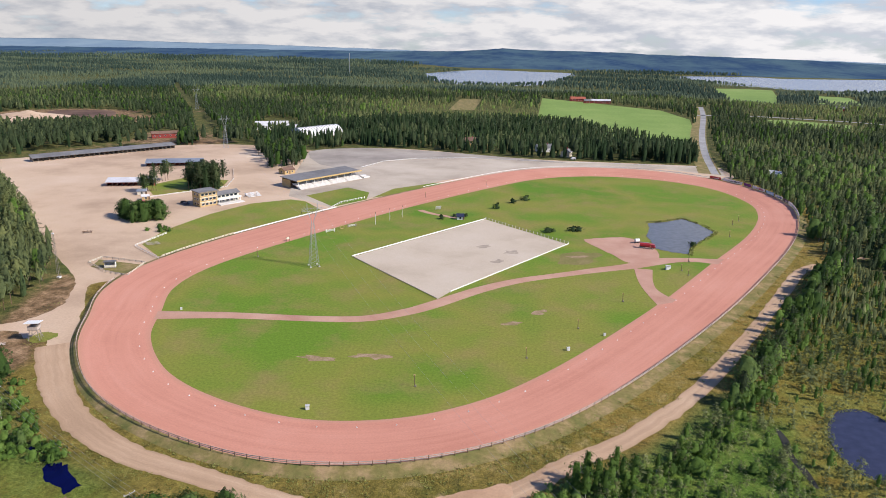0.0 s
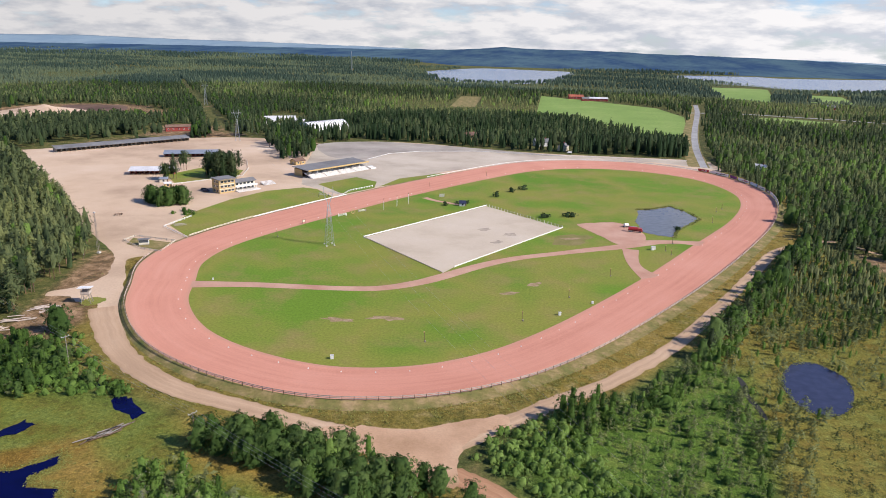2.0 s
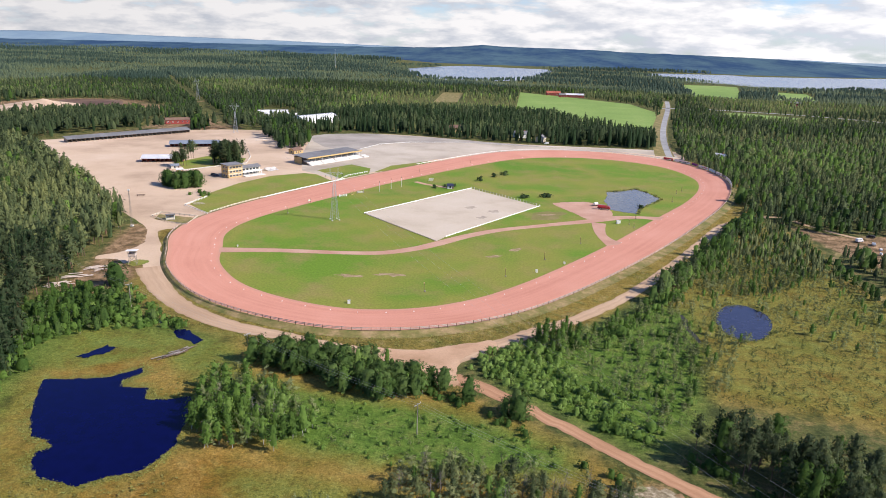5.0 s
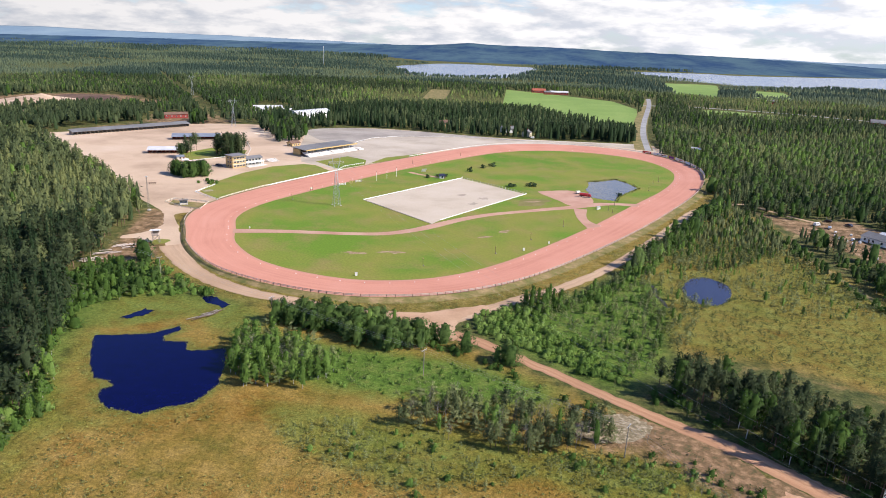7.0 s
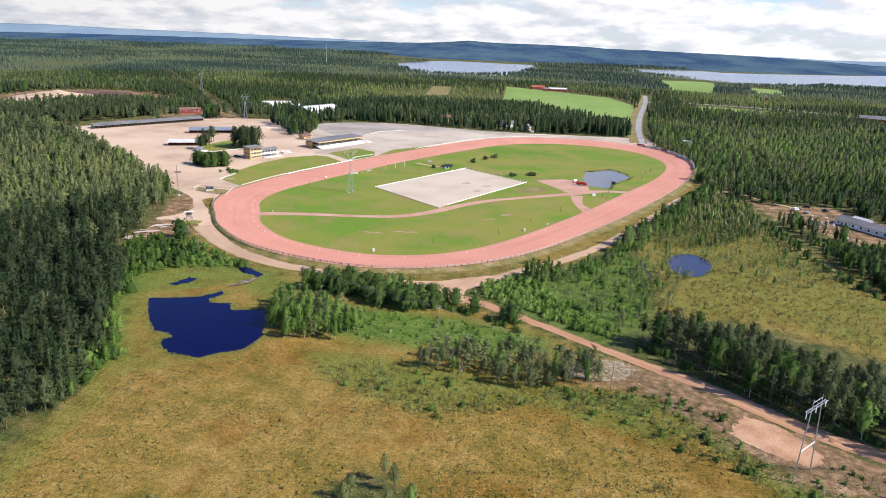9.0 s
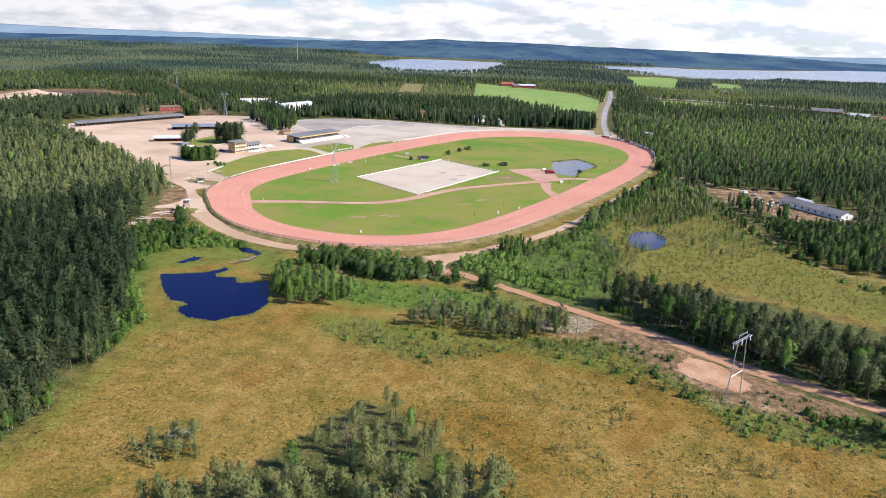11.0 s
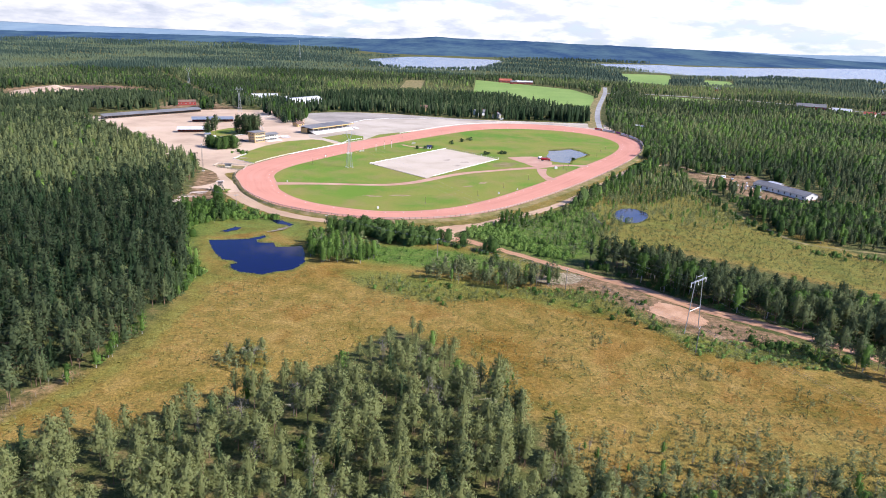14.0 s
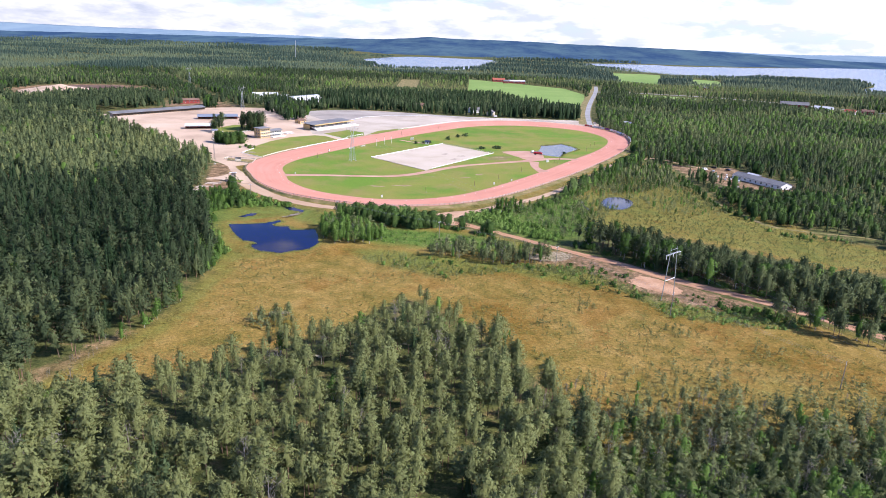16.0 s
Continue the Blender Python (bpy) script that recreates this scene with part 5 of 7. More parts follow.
    green = [(-78, 70), (-88, 98), (-55, 91), (-20, 88), (10, 80), (14, 66), (-10, 60), (-40, 62)]
    plant(clear(jitter_grid(green, 2.2, rng, 0, 0.6), 1), {"bush": 8, "heath": 6}, 1.0, 2.4, rng, 0.75)
    # trees standing in the yard
    for cx, cy, rx, ry, n, mix, lo, hi in ((-228, 326, 12, 10, 34, {"willow": 1}, 7.5, 11.5), (-206, 308, 9, 4, 9, {"bush": 1}, 3, 5), (-236, 409, 11, 12, 44, {"pine": 5, "spruce": 3}, 15, 20), (-272, 418, 5, 6, 4, {"pine": 1}, 13, 17),
                                           (-262, 388, 5, 6, 8, {"pine": 3, "birch": 1}, 10, 14), ):
        f, r = rng.uniform(0, 6.28, n), np.sqrt(rng.random(n))
        plant(np.c_[cx + rx * r * np.cos(f), cy + ry * r * np.sin(f)], mix, lo, hi, rng, 0.18)


def build_woods():
    grow_woods()
    xy = np.array([w[:2] for w in WOODS])
    h = np.array([w[2] for w in WOODS])
    kinds = np.array([w[3] for w in WOODS])
    tint = np.array([w[4] for w in WOODS])
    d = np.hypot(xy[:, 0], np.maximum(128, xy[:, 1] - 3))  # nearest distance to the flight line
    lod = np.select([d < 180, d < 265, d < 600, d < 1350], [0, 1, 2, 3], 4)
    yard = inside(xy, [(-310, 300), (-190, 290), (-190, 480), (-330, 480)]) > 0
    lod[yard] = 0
    rng = np.random.default_rng(11)
    yaw, lean, wide = rng.uniform(0, 6.28, len(h)), rng.normal(0, 0.03, (len(h), 2)), rng.uniform(0.8, 1.3, len(h))
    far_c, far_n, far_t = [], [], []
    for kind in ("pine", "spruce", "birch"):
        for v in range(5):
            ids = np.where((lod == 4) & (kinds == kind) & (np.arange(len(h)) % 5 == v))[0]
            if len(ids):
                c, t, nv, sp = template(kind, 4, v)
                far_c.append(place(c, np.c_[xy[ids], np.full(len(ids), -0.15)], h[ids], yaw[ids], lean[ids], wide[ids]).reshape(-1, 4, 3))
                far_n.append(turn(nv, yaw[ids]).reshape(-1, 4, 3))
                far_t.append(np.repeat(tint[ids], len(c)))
    obj("backdrop_woods", quads_mesh("backdrop_woods", np.concatenate(far_c), np.concatenate(far_t), np.concatenate(far_n)), M["hazed_woods"], None,
        "distant forest towards the lakes and hills, haze painted in as bluish green", "forest", "structure")
    for kind, (mat, bark, label, category) in KINDS.items():
        sel = np.where(kinds == kind)[0]
        if not len(sel):
            continue
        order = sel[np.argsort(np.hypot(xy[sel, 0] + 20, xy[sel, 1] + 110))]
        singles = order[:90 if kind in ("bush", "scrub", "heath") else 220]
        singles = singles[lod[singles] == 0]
        meshes = {}
        for i in singles:
            v = int(i) % 7
            if v not in meshes:
                c, t, nv, sp = template(kind, 0, v)
                meshes[v] = (quads_mesh("crown", c, np.full(len(c), float(np.mean(tint[singles]))), nv, sp), quads_mesh("trunk", t))
                meshes[v][0].materials.append(M[mat])
                meshes[v][1].materials.append(M[bark])
            e = tagged(new(category.replace(" ", "_")), label, category, {"bush": "bushes in the bog", "scrub": "bog pines", "heath": "shrubs on the bog"}.get(kind, "trees of the near woods"))
            e.empty_display_size = 0.5
            e.matrix_world = Matrix.LocRotScale((xy[i, 0], xy[i, 1], -0.15), Euler((lean[i, 0], lean[i, 1], yaw[i])), (h[i] * wide[i], h[i] * wide[i], h[i]))
            for nm, me in zip(("crown", "trunk"), meshes[v]):
                new(nm, me).parent = e
        rest = np.setdiff1d(sel, singles)
        crowns, trunks, tints, norms, sprays = [], [], [], [], []
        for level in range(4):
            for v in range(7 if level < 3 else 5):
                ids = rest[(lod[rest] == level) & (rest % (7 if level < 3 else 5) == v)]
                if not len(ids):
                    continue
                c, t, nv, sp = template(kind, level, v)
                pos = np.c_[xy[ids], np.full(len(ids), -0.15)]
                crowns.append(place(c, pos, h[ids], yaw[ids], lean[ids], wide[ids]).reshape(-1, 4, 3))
                tints.append(np.repeat(tint[ids], len(c)))
                norms.append(turn(nv, yaw[ids]).reshape(-1, 4, 3))
                sprays.append(np.tile(sp, len(ids)))
                if level < 3 and kind not in ("bush", "scrub", "heath"):
                    trunks.append(place(t, pos, h[ids], yaw[ids], lean[ids], wide[ids]).reshape(-1, 4, 3))
        if crowns:
            stem = {"pine": "pine_forest", "spruce": "spruce_forest", "birch": "birch_wood", "willow": "broadleaved_wood", "bush": "bushes", "scrub": "bog_pines", "heath": "bog_shrubs", "dead": "dead_trees"}[kind]
            base = tagged(new(stem), {"pine": "dense pine forest stretching to the horizon", "spruce": "dark spruces among the pine forest", "birch": "light green birches scattered through the woods",
                                      "willow": "dense broadleaved trees by the road", "bush": "low green bushes on the bog and road edges", "scrub": "stunted bog pines scattered over the bog", "heath": "low pale shrubs scattered over the open bog",
                                      "dead": "bare grey dead trees in the grove"}[kind], "forest", "", "stuff")
            obj("crowns", quads_mesh("crowns", np.concatenate(crowns), np.concatenate(tints), np.concatenate(norms), np.concatenate(sprays)), M[mat], base, kind="stuff")
            if trunks:
                obj("trunks", quads_mesh("trunks", np.concatenate(trunks)), M[bark], base, kind="stuff")


build_woods()


# ---- tussocks and sedges ----
def sedges():
    """Tufts of sedge: on the bog at random, thick along the shores."""
    rng = np.random.default_rng(21)
    bog = [(-125, -88), (-112, -35), (-113, 13), (-135, 78), (-96, 100), (-84, 50), (-40, 48), (40, 36), (70, 10), (128, -14), (200, -75), (110, -110), (20, -80), (-15, -25), (-60, -66), (-95, -86)]
    east = [(60, 150), (95, 215), (125, 240), (165, 110), (120, 95), (75, 110)]
    groups = []
    for poly, step, keep in ((bog, 1.55, 0.6), (east, 2.2, 0.5)):
        p = jitter_grid(poly, step, rng, 0, keep)
        v = np.array([noise.noise((x * 0.05, y * 0.05, 5.0)) for x, y in p])
        groups.append((clear(p[v > -0.15], 0.3), 0.25, 0.6))
    for pond in (POND, SPOND):
        q = np.array(pond, float)
        ring = np.concatenate([a + (b - a) * rng.random((40, 1)) for a, b in zip(q, np.roll(q, -1, 0))])
        ring = np.concatenate([ring, ring, ring]) + rng.normal(0, 1.5, (3 * len(ring), 2))
        groups.append((ring[(inside(ring, pond) < 0.15) & (inside(ring, pond) > -2.6)], 0.14, 0.36))
    pond_in = np.array([(41, 393), (49, 397), (62, 409), (70, 398), (76, 380), (69, 367), (58, 346), (56, 334)], float)
    ring = np.concatenate([a + (b - a) * rng.random((34, 1)) for a, b in zip(pond_in, pond_in[1:])])
    groups.append((ring + rng.normal(0, 0.5, ring.shape), 0.5, 1.2))
    oo = np.concatenate([outer[205:], outer[:101]])
    on = np.concatenate([-sides(inner, True)[205:], -sides(inner, True)[:101]])
    pick = rng.integers(0, len(oo), 9000)
    off = rng.uniform(1.5, 15, 9000)
    verge = oo[pick, :2] + on[pick] * off[:, None] + rng.normal(0, 0.9, (9000, 2))
    v = np.array([noise.noise((x * 0.12, y * 0.12, 9.0)) for x, y in verge])
    verge = verge[(v + rng.normal(0, 0.15, len(v)) > -0.05) & (inside(verge, OUT_POLY) < -1.2)]
    groups.insert(2, (clear(verge, 0.2), 0.15, 0.42))
    quads, tint, nrm = [], [], []
    for k, (p, lo, hi) in enumerate(groups):
        n = len(p)
        for _ in range(3):
            h = rng.uniform(lo, hi, n)
            up = np.c_[rng.normal(0, 0.45, (n, 2)), np.ones(n)]
            up /= np.linalg.norm(up, axis=1)[:, None]
            f = rng.uniform(0, 6.28, n)
            a = np.c_[np.cos(f), np.sin(f), np.zeros(n)]
            a -= up * (a * up).sum(1)[:, None]
            b = np.cross(up, a)
            c = np.c_[p + rng.normal(0, 0.3, (n, 2)), h * 0.55]
            w = (h * rng.uniform(0.5, 0.9, n))[:, None]
            quads.append(np.stack([c - a * w, c - b * w * 0.6, c + a * w, c + b * w * 0.6], 1))
            tint.append(rng.normal((0.5, 0.6, 0.8)[k] if k < 3 else 1.05, 0.25, n))
            nrm.append(np.repeat(up[:, None, :], 4, 1))
    nn = np.concatenate(nrm)
    obj("sedges", quads_mesh("sedges", np.concatenate(quads), np.concatenate(tint), nn / np.linalg.norm(nn, axis=2)[..., None]), M["sedge"], None,
        "tufts of yellowish sedge on the bog and shores", "grass", "stuff")


sedges()


# ---- distant hills ----
def hills(name, foot, crest_r, crest, material, label):
    """A long ridge round the horizon; crest: (degrees clockwise from +y, height) and foot: (degrees, distance) along it."""
    az = np.arange(-60, 60.1, 0.2)
    hh = np.interp(az, [c[0] for c in crest], [c[1] for c in crest])
    base_r = np.interp(az, [c[0] for c in foot], [c[1] for c in foot])
    hh = hh + np.array([noise.noise((a * 0.9, crest_r * 0.01, 0)) * 2.5 + noise.noise((a * 6, crest_r * 0.01, 3)) * 1.3 for a in az])
    rows = []
    for s, f in ((0, 0), (0.2, 0.10), (0.45, 0.30), (0.7, 0.62), (0.87, 0.9), (1, 1), (1.04, 0.2)):
        r = base_r + (crest_r - base_r) * s
        bump = 1 + 0.22 * np.array([noise.noise((a * 0.5, s * 9, crest_r * 0.1)) for a in az]) * (0 < s < 0.9)
        rows.append(np.c_[r * np.sin(np.radians(az)), r * np.cos(np.radians(az)), hh * f * bump - (0 if s else 3)])
    n = len(az)
    v = np.concatenate(rows)
    fc = [(k * n + i, k * n + i + 1, (k + 1) * n + i + 1, (k + 1) * n + i) for k in range(len(rows) - 1) for i in range(n - 1)]
    me = bpy.data.meshes.new(name)
    me.from_pydata(v.tolist(), [], fc)
    me.polygons.foreach_set("use_smooth", np.ones(len(me.polygons), bool))
    obj(name, me, material, None, label, "hills", "structure")


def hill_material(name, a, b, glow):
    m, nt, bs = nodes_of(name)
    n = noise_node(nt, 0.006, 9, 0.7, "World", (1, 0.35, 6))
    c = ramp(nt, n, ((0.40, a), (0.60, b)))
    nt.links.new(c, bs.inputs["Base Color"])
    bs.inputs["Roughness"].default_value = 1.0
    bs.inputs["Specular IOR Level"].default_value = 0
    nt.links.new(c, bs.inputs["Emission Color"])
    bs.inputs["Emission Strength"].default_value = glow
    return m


# aerial haze painted in as blue base colour plus emission
near_ridge = hill_material("haze_blue_hills", (0.022, 0.044, 0.084), (0.048, 0.082, 0.105), 0.6)
far_ridge = hill_material("haze_pale_hills", (0.105, 0.150, 0.195), (0.135, 0.180, 0.215), 0.8)
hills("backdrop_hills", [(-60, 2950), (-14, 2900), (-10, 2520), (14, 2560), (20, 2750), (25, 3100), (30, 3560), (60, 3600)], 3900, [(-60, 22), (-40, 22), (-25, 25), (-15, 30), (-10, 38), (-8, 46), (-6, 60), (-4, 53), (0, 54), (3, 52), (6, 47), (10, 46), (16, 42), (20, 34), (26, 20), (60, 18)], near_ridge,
      "wooded hills behind the lakes, haze painted in as blue-green")
hills("backdrop_ridge", [(-60, 3900), (60, 3900)], 4450, [(-60, 52), (-42, 52), (-38, 57), (-32, 48), (-24, 42), (-14, 30), (-8, 20), (8, 25), (16, 34), (22, 32), (30, 48), (60, 48)], far_ridge, "ridge on the horizon, painted pale blue for haze")


# ---- things: helpers ----
def part(name, bm, material, parent, label=""):
    return obj(name, bm, material, parent, label)


def thing(name, label, category, m, group=""):
    e = tagged(new(name), label, category, group)
    e.empty_display_size = 0.5
    e.matrix_world = m
    return e


def boxes(*items):
    """One mesh of boxes: (centre, size, yaw degrees or None)."""
    bm = bmesh.new()
    for c, s, *r in items:
        m = Matrix.Translation(c) @ Euler([radians(a) for a in (r[0] if r else (0, 0, 0))]).to_matrix().to_4x4() @ Matrix.Diagonal((*s, 1))
        bmesh.ops.create_cube(bm, size=1, matrix=m)
    return bm


def tube(points, r, k=6, taper=1.0):
    """A round bar along points."""
    bm = bmesh.new()
    rings = []
    pts = [Vector(p) for p in points]
    for i, p in enumerate(pts):
        d = (pts[min(i + 1, len(pts) - 1)] - pts[max(i - 1, 0)]).normalized()
        s = d.orthogonal().normalized()
        u = d.cross(s)
        rr = r * (1 + (taper - 1) * i / max(1, len(pts) - 1))
        rings.append([bm.verts.new(p + (s * math.cos(2 * math.pi * j / k) + u * math.sin(2 * math.pi * j / k)) * rr) for j in range(k)])
    for a, b in zip(rings, rings[1:]):
        for j in range(k):
            bm.faces.new((a[j], a[(j + 1) % k], b[(j + 1) % k], b[j]))
    bm.faces.new(rings[0][::-1])
    bm.faces.new(rings[-1])
    return bm


def tubes(lines, r, k=4):
    out = bmesh.new()
    for ln in lines:
        b = tube(ln, r, k)
        me = bpy.data.meshes.new("bar")
        b.to_mesh(me)
        b.free()
        out.from_mesh(me)
        bpy.data.meshes.remove(me)
    return out


def rail(line, w, h):
    """A board of width w and height h along a line of points."""
    bm = bmesh.new()
    nr = sides(line)
    rings = []
    for p, n in zip(line, nr):
        q = Vector(p)
        s = Vector((n[0], n[1], 0)) * (w / 2)
        rings.append([bm.verts.new(q + a) for a in (s - Vector((0, 0, h / 2)), s + Vector((0, 0, h / 2)), -s + Vector((0, 0, h / 2)), -s - Vector((0, 0, h / 2)))])
    for a, b in zip(rings, rings[1:]):
        for j in range(4):
            bm.faces.new((a[j], a[(j + 1) % 4], b[(j + 1) % 4], b[j]))
    bm.faces.new(rings[0])
    bm.faces.new(rings[-1][::-1])
    return bm


def along(line, step):
    """Points every step metres along a line, with the direction in degrees."""
    seg = np.linalg.norm(np.diff(line[:, :2], axis=0), axis=1)
    s = np.r_[0, np.cumsum(seg)]
    at = np.arange(0, s[-1], step)
    p = np.c_[[np.interp(at, s, line[:, k]) for k in range(line.shape[1])]].T
    d = np.c_[np.gradient(p[:, 0]), np.gradient(p[:, 1])]
    return p, np.degrees(np.arctan2(d[:, 1], d[:, 0]))


def fence(name, line, label, step, post_size, rails, post_mat, rail_mat):
    """Posts and boards along a line of x, y, z; rails: (height, thickness, board height)."""
    e = thing(name, label, "fence", Matrix.Identity(4))
    me = bpy.data.meshes.new("post")
    b = boxes(((0, 0, post_size[2] / 2 - 0.1), (post_size[0], post_size[1], post_size[2] + 0.2)))
    b.to_mesh(me)
    b.free()
    me.materials.append(post_mat)
    pts, yaw = along(line, step)
    rng = random.Random(len(pts))
    for p, a in zip(pts, yaw):
        o = new("post", me)
        o.parent = e
        o.matrix_local = pose(p[0], p[1], p[2], rng.uniform(-2, 2), rng.uniform(-2, 2), a)
    for h, w, t in rails:
        part("rail", rail(np.c_[line[:, :2], line[:, 2] + h], w, t), rail_mat, e)
    return e


def gable(L, W, hw, hr, over=0.4, thick=0.15):
    """Roof of two slabs over a body L x W, ridge along x."""
    bm = bmesh.new()
    half, rise = W / 2 + over, hr - hw
    slope = math.atan2(rise, W / 2)
    ln = half / math.cos(slope)
    for s in (1, -1):
        c = Vector((0, s * half / 2, hr - rise * (half / 2) / (W / 2) + thick / 2))
        m = Matrix.Translation(c) @ Euler((-s * slope, 0, 0)).to_matrix().to_4x4() @ Matrix.Diagonal((L + 2 * over, ln, thick, 1))
        bmesh.ops.create_cube(bm, size=1, matrix=m)
    return bm


def gable_body(L, W, hw, hr):
    bm = bmesh.new()
    prof = [(-W / 2, 0), (W / 2, 0), (W / 2, hw), (0, hr), (-W / 2, hw)]
    a = [bm.verts.new((-L / 2, y, z)) for y, z in prof]
    b = [bm.verts.new((L / 2, y, z)) for y, z in prof]
    bm.faces.new(a[::-1])
    bm.faces.new(b)
    for i in range(5):
        bm.faces.new((a[i], a[(i + 1) % 5], b[(i + 1) % 5], b[i]))
    return bm


def windows(e, spots, w, h, frame_mat):
    """Windows on walls; spots: (x, y, z, yaw), the wall facing local -y of the spot."""
    for x, y, z, a in spots:
        f = part("window", boxes(((0, 0, 0), (w + 0.2, 0.12, h + 0.2))), frame_mat, e)
        f.matrix_local = pose(x, y, z, 0, 0, a)
        part("pane", boxes(((0, -0.045, 0), (w, 0.06, h))), M["glass"], f)


def house(name, label, m, L, W, hw, hr, wall, roof, per_side=3, group="", chimney=True, category="house"):
    e = thing(name, label, category, m, group)
    part("wall", gable_body(L, W, hw, hr), wall, e)
    r = part("roof", gable(L, W, hw, hr), roof, e)
    if chimney:
        part("chimney", boxes(((L * 0.15, 0, hr + 0.4), (0.6, 0.6, 1.2))), M["red"], r)
    xs = [(-0.5 + (i + 0.5) / per_side) * L for i in range(per_side)]
    windows(e, [(x, -W / 2 - 0.02, hw * 0.55, 0) for x in xs] + [(x, W / 2 + 0.02, hw * 0.55, 180) for x in xs] +
            [(L / 2 + 0.02, 0, hw * 0.55, 90), (-L / 2 - 0.02, 0, hw * 0.55, -90)], 1.1, 1.2, M["white"])
    part("door", boxes(((-L * 0.5 + L / per_side, -W / 2 - 0.06, 1.0), (0.95, 0.1, 2.05))), M["brown"], e)
    return e


def open_shed(label, m, L, D, h, bays, roof, wall):
    """A long stable shed, open on its front (local -y), with stalls."""
    e = thing("stable_shed", label, "stable shed", m, "stable sheds in the yard")
    part("back_wall", boxes(((0, D / 2 - 0.08, h / 2), (L, 0.16, h))), wall, e)
    for s in (-1, 1):
        part("side_wall", boxes(((s * (L / 2 - 0.08), -0.1, h / 2), (0.16, D - 0.4, h))), wall, e)
    part("roof", boxes(((0, -0.3, h + 0.85), (L + 1.2, D + 2.6, 0.16), (11, 0, 0))), roof, e)
    part("fascia", boxes(((0, -D / 2 - 1.5, h - 0.05), (L + 1.2, 0.1, 0.22))), roof, e)
    pm, qm = bpy.data.meshes.new("stall_post"), bpy.data.meshes.new("stall_wall")
    for me, item, mat in ((pm, ((0, 0, h / 2), (0.22, 0.22, h)), M["greywood"]), (qm, ((0, 0.1, h * 0.45), (0.12, D - 0.6, h * 0.9)), wall)):
        b = boxes(item)
        b.to_mesh(me)
        b.free()
        me.materials.append(mat)
    for i in range(bays + 1):
        x = -L / 2 + 0.3 + i * (L - 0.6) / bays
        o = new("stall_post", pm)
        o.parent, o.location = e, (x, -D / 2, 0)
        if 0 < i < bays:
            o = new("stall_wall", qm)
            o.parent, o.location = e, (x, 0, 0)
    return e


def car(label, m, paint_mat, van=False):
    e = thing("car", label, "car", m, "parked cars")
    bm = bmesh.new()
    top = 1.95 if van else 1.42
    prof = [(-2.1, 0.35), (2.15, 0.35), (2.2, 0.75), (1.3 if not van else 1.7, 0.95), (0.6 if not van else 1.2, top), (-1.5 if not van else -2.0, top), (-2.1, 0.95)]
    a = [bm.verts.new((x, -0.85, z)) for x, z in prof]
    b = [bm.verts.new((x, 0.85, z)) for x, z in prof]
    bm.faces.new(a)
    bm.faces.new(b[::-1])
    for i in range(len(prof)):
        bm.faces.new((a[i], b[i], b[(i + 1) % len(prof)], a[(i + 1) % len(prof)]))
    bmesh.ops.recalc_face_normals(bm, faces=bm.faces[:])
    bmesh.ops.bevel(bm, geom=bm.edges[:], offset=0.08, segments=1, affect="EDGES")
    part("body", bm, paint_mat, e)
    part("windscreen", boxes(((1.0 if not van else 1.48, 0, (top + 0.95) / 2), (0.05, 1.4, 0.6), (0, -55 if not van else -25, 0))), M["glass"], e)
    for s in (-1, 1):
        part("side_window", boxes(((-0.4, s * 0.86, (top + 0.92) / 2), (1.8, 0.04, 0.32))), M["glass"], e)
    for x in (-1.35, 1.35):
        for y in (-0.78, 0.78):
            w = part("wheel", tube([(0, -0.11, 0), (0, 0.11, 0)], 0.32, 12), M["dark"], e)
            w.location = (x, y, 0.32)
            part("rim", tube([(0, -0.12, 0), (0, 0.12, 0)], 0.18, 8), M["steel"], w)
    return e


# ---- grounds round the stand ----
patch("apron_lawn", [(-199, 283), (-181, 268), (-162, 318), (-143, 371), (-160, 389), (-170, 391), (-188, 374), (-198, 345), (-203, 308)], 0.08, M["grass"], "sloping green lawn between the track and the stand", "lawn", False)
patch("stand_lawn", [(-165, 404), (-148, 435), (-130, 424), (-126, 404), (-139, 380)], 0.08, M["grass"], "green lawn in front of the grandstand", "lawn", False)
patch("narrow_lawn", [(-124, 409), (-118, 440), (-95, 468), (-88, 466), (-104, 436)], 0.08, M["grass"], "narrow strip of grass along the home straight", "lawn", False)
patch("yard_lawn", [(-254, 378), (-225, 408), (-233, 434), (-264, 436), (-274, 401)], 0.08, M["grass"], "fenced lawn under the yard pines", "lawn", False)
patch("gravel_lot", [(-200, 470), (-175, 400), (-140, 378), (-125, 410), (-92, 478), (-50, 525), (5, 562), (70, 578), (114, 560), (116, 584), (98, 598), (-32, 588), (-137, 606), (-190, 600), (-228, 572)], 0.055,
      M["gravel"], "grey gravel lot behind the far curve", "lot", False)
patch("back_lot", [(-192, 602), (-137, 607), (-32, 590), (-8, 582), (-46, 581), (-84, 580), (-129, 562), (-153, 540), (-163, 508), (-196, 512), (-226, 570)], 0.075, M["back_gravel"], "greyer gravel behind the white rail, some cloud shadow painted in", "lot", True, "structure", 0.3)
patch("hut_island", [(-200, 248), (-203, 258), (-180, 256), (-178, 243)], 0.09, M["dry"], "small fenced island of dry grass", "verge", False)
patch("tower_grass", [(-172, 180), (-171, 184), (-167, 186), (-164, 183), (-165, 179), (-168, 177)], 0.09, M["grass"], "tuft of grass under the lookout tower", "verge", True, "structure", 0.4)
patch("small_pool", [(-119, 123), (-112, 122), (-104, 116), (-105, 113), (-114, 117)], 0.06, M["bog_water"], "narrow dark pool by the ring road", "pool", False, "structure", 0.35)
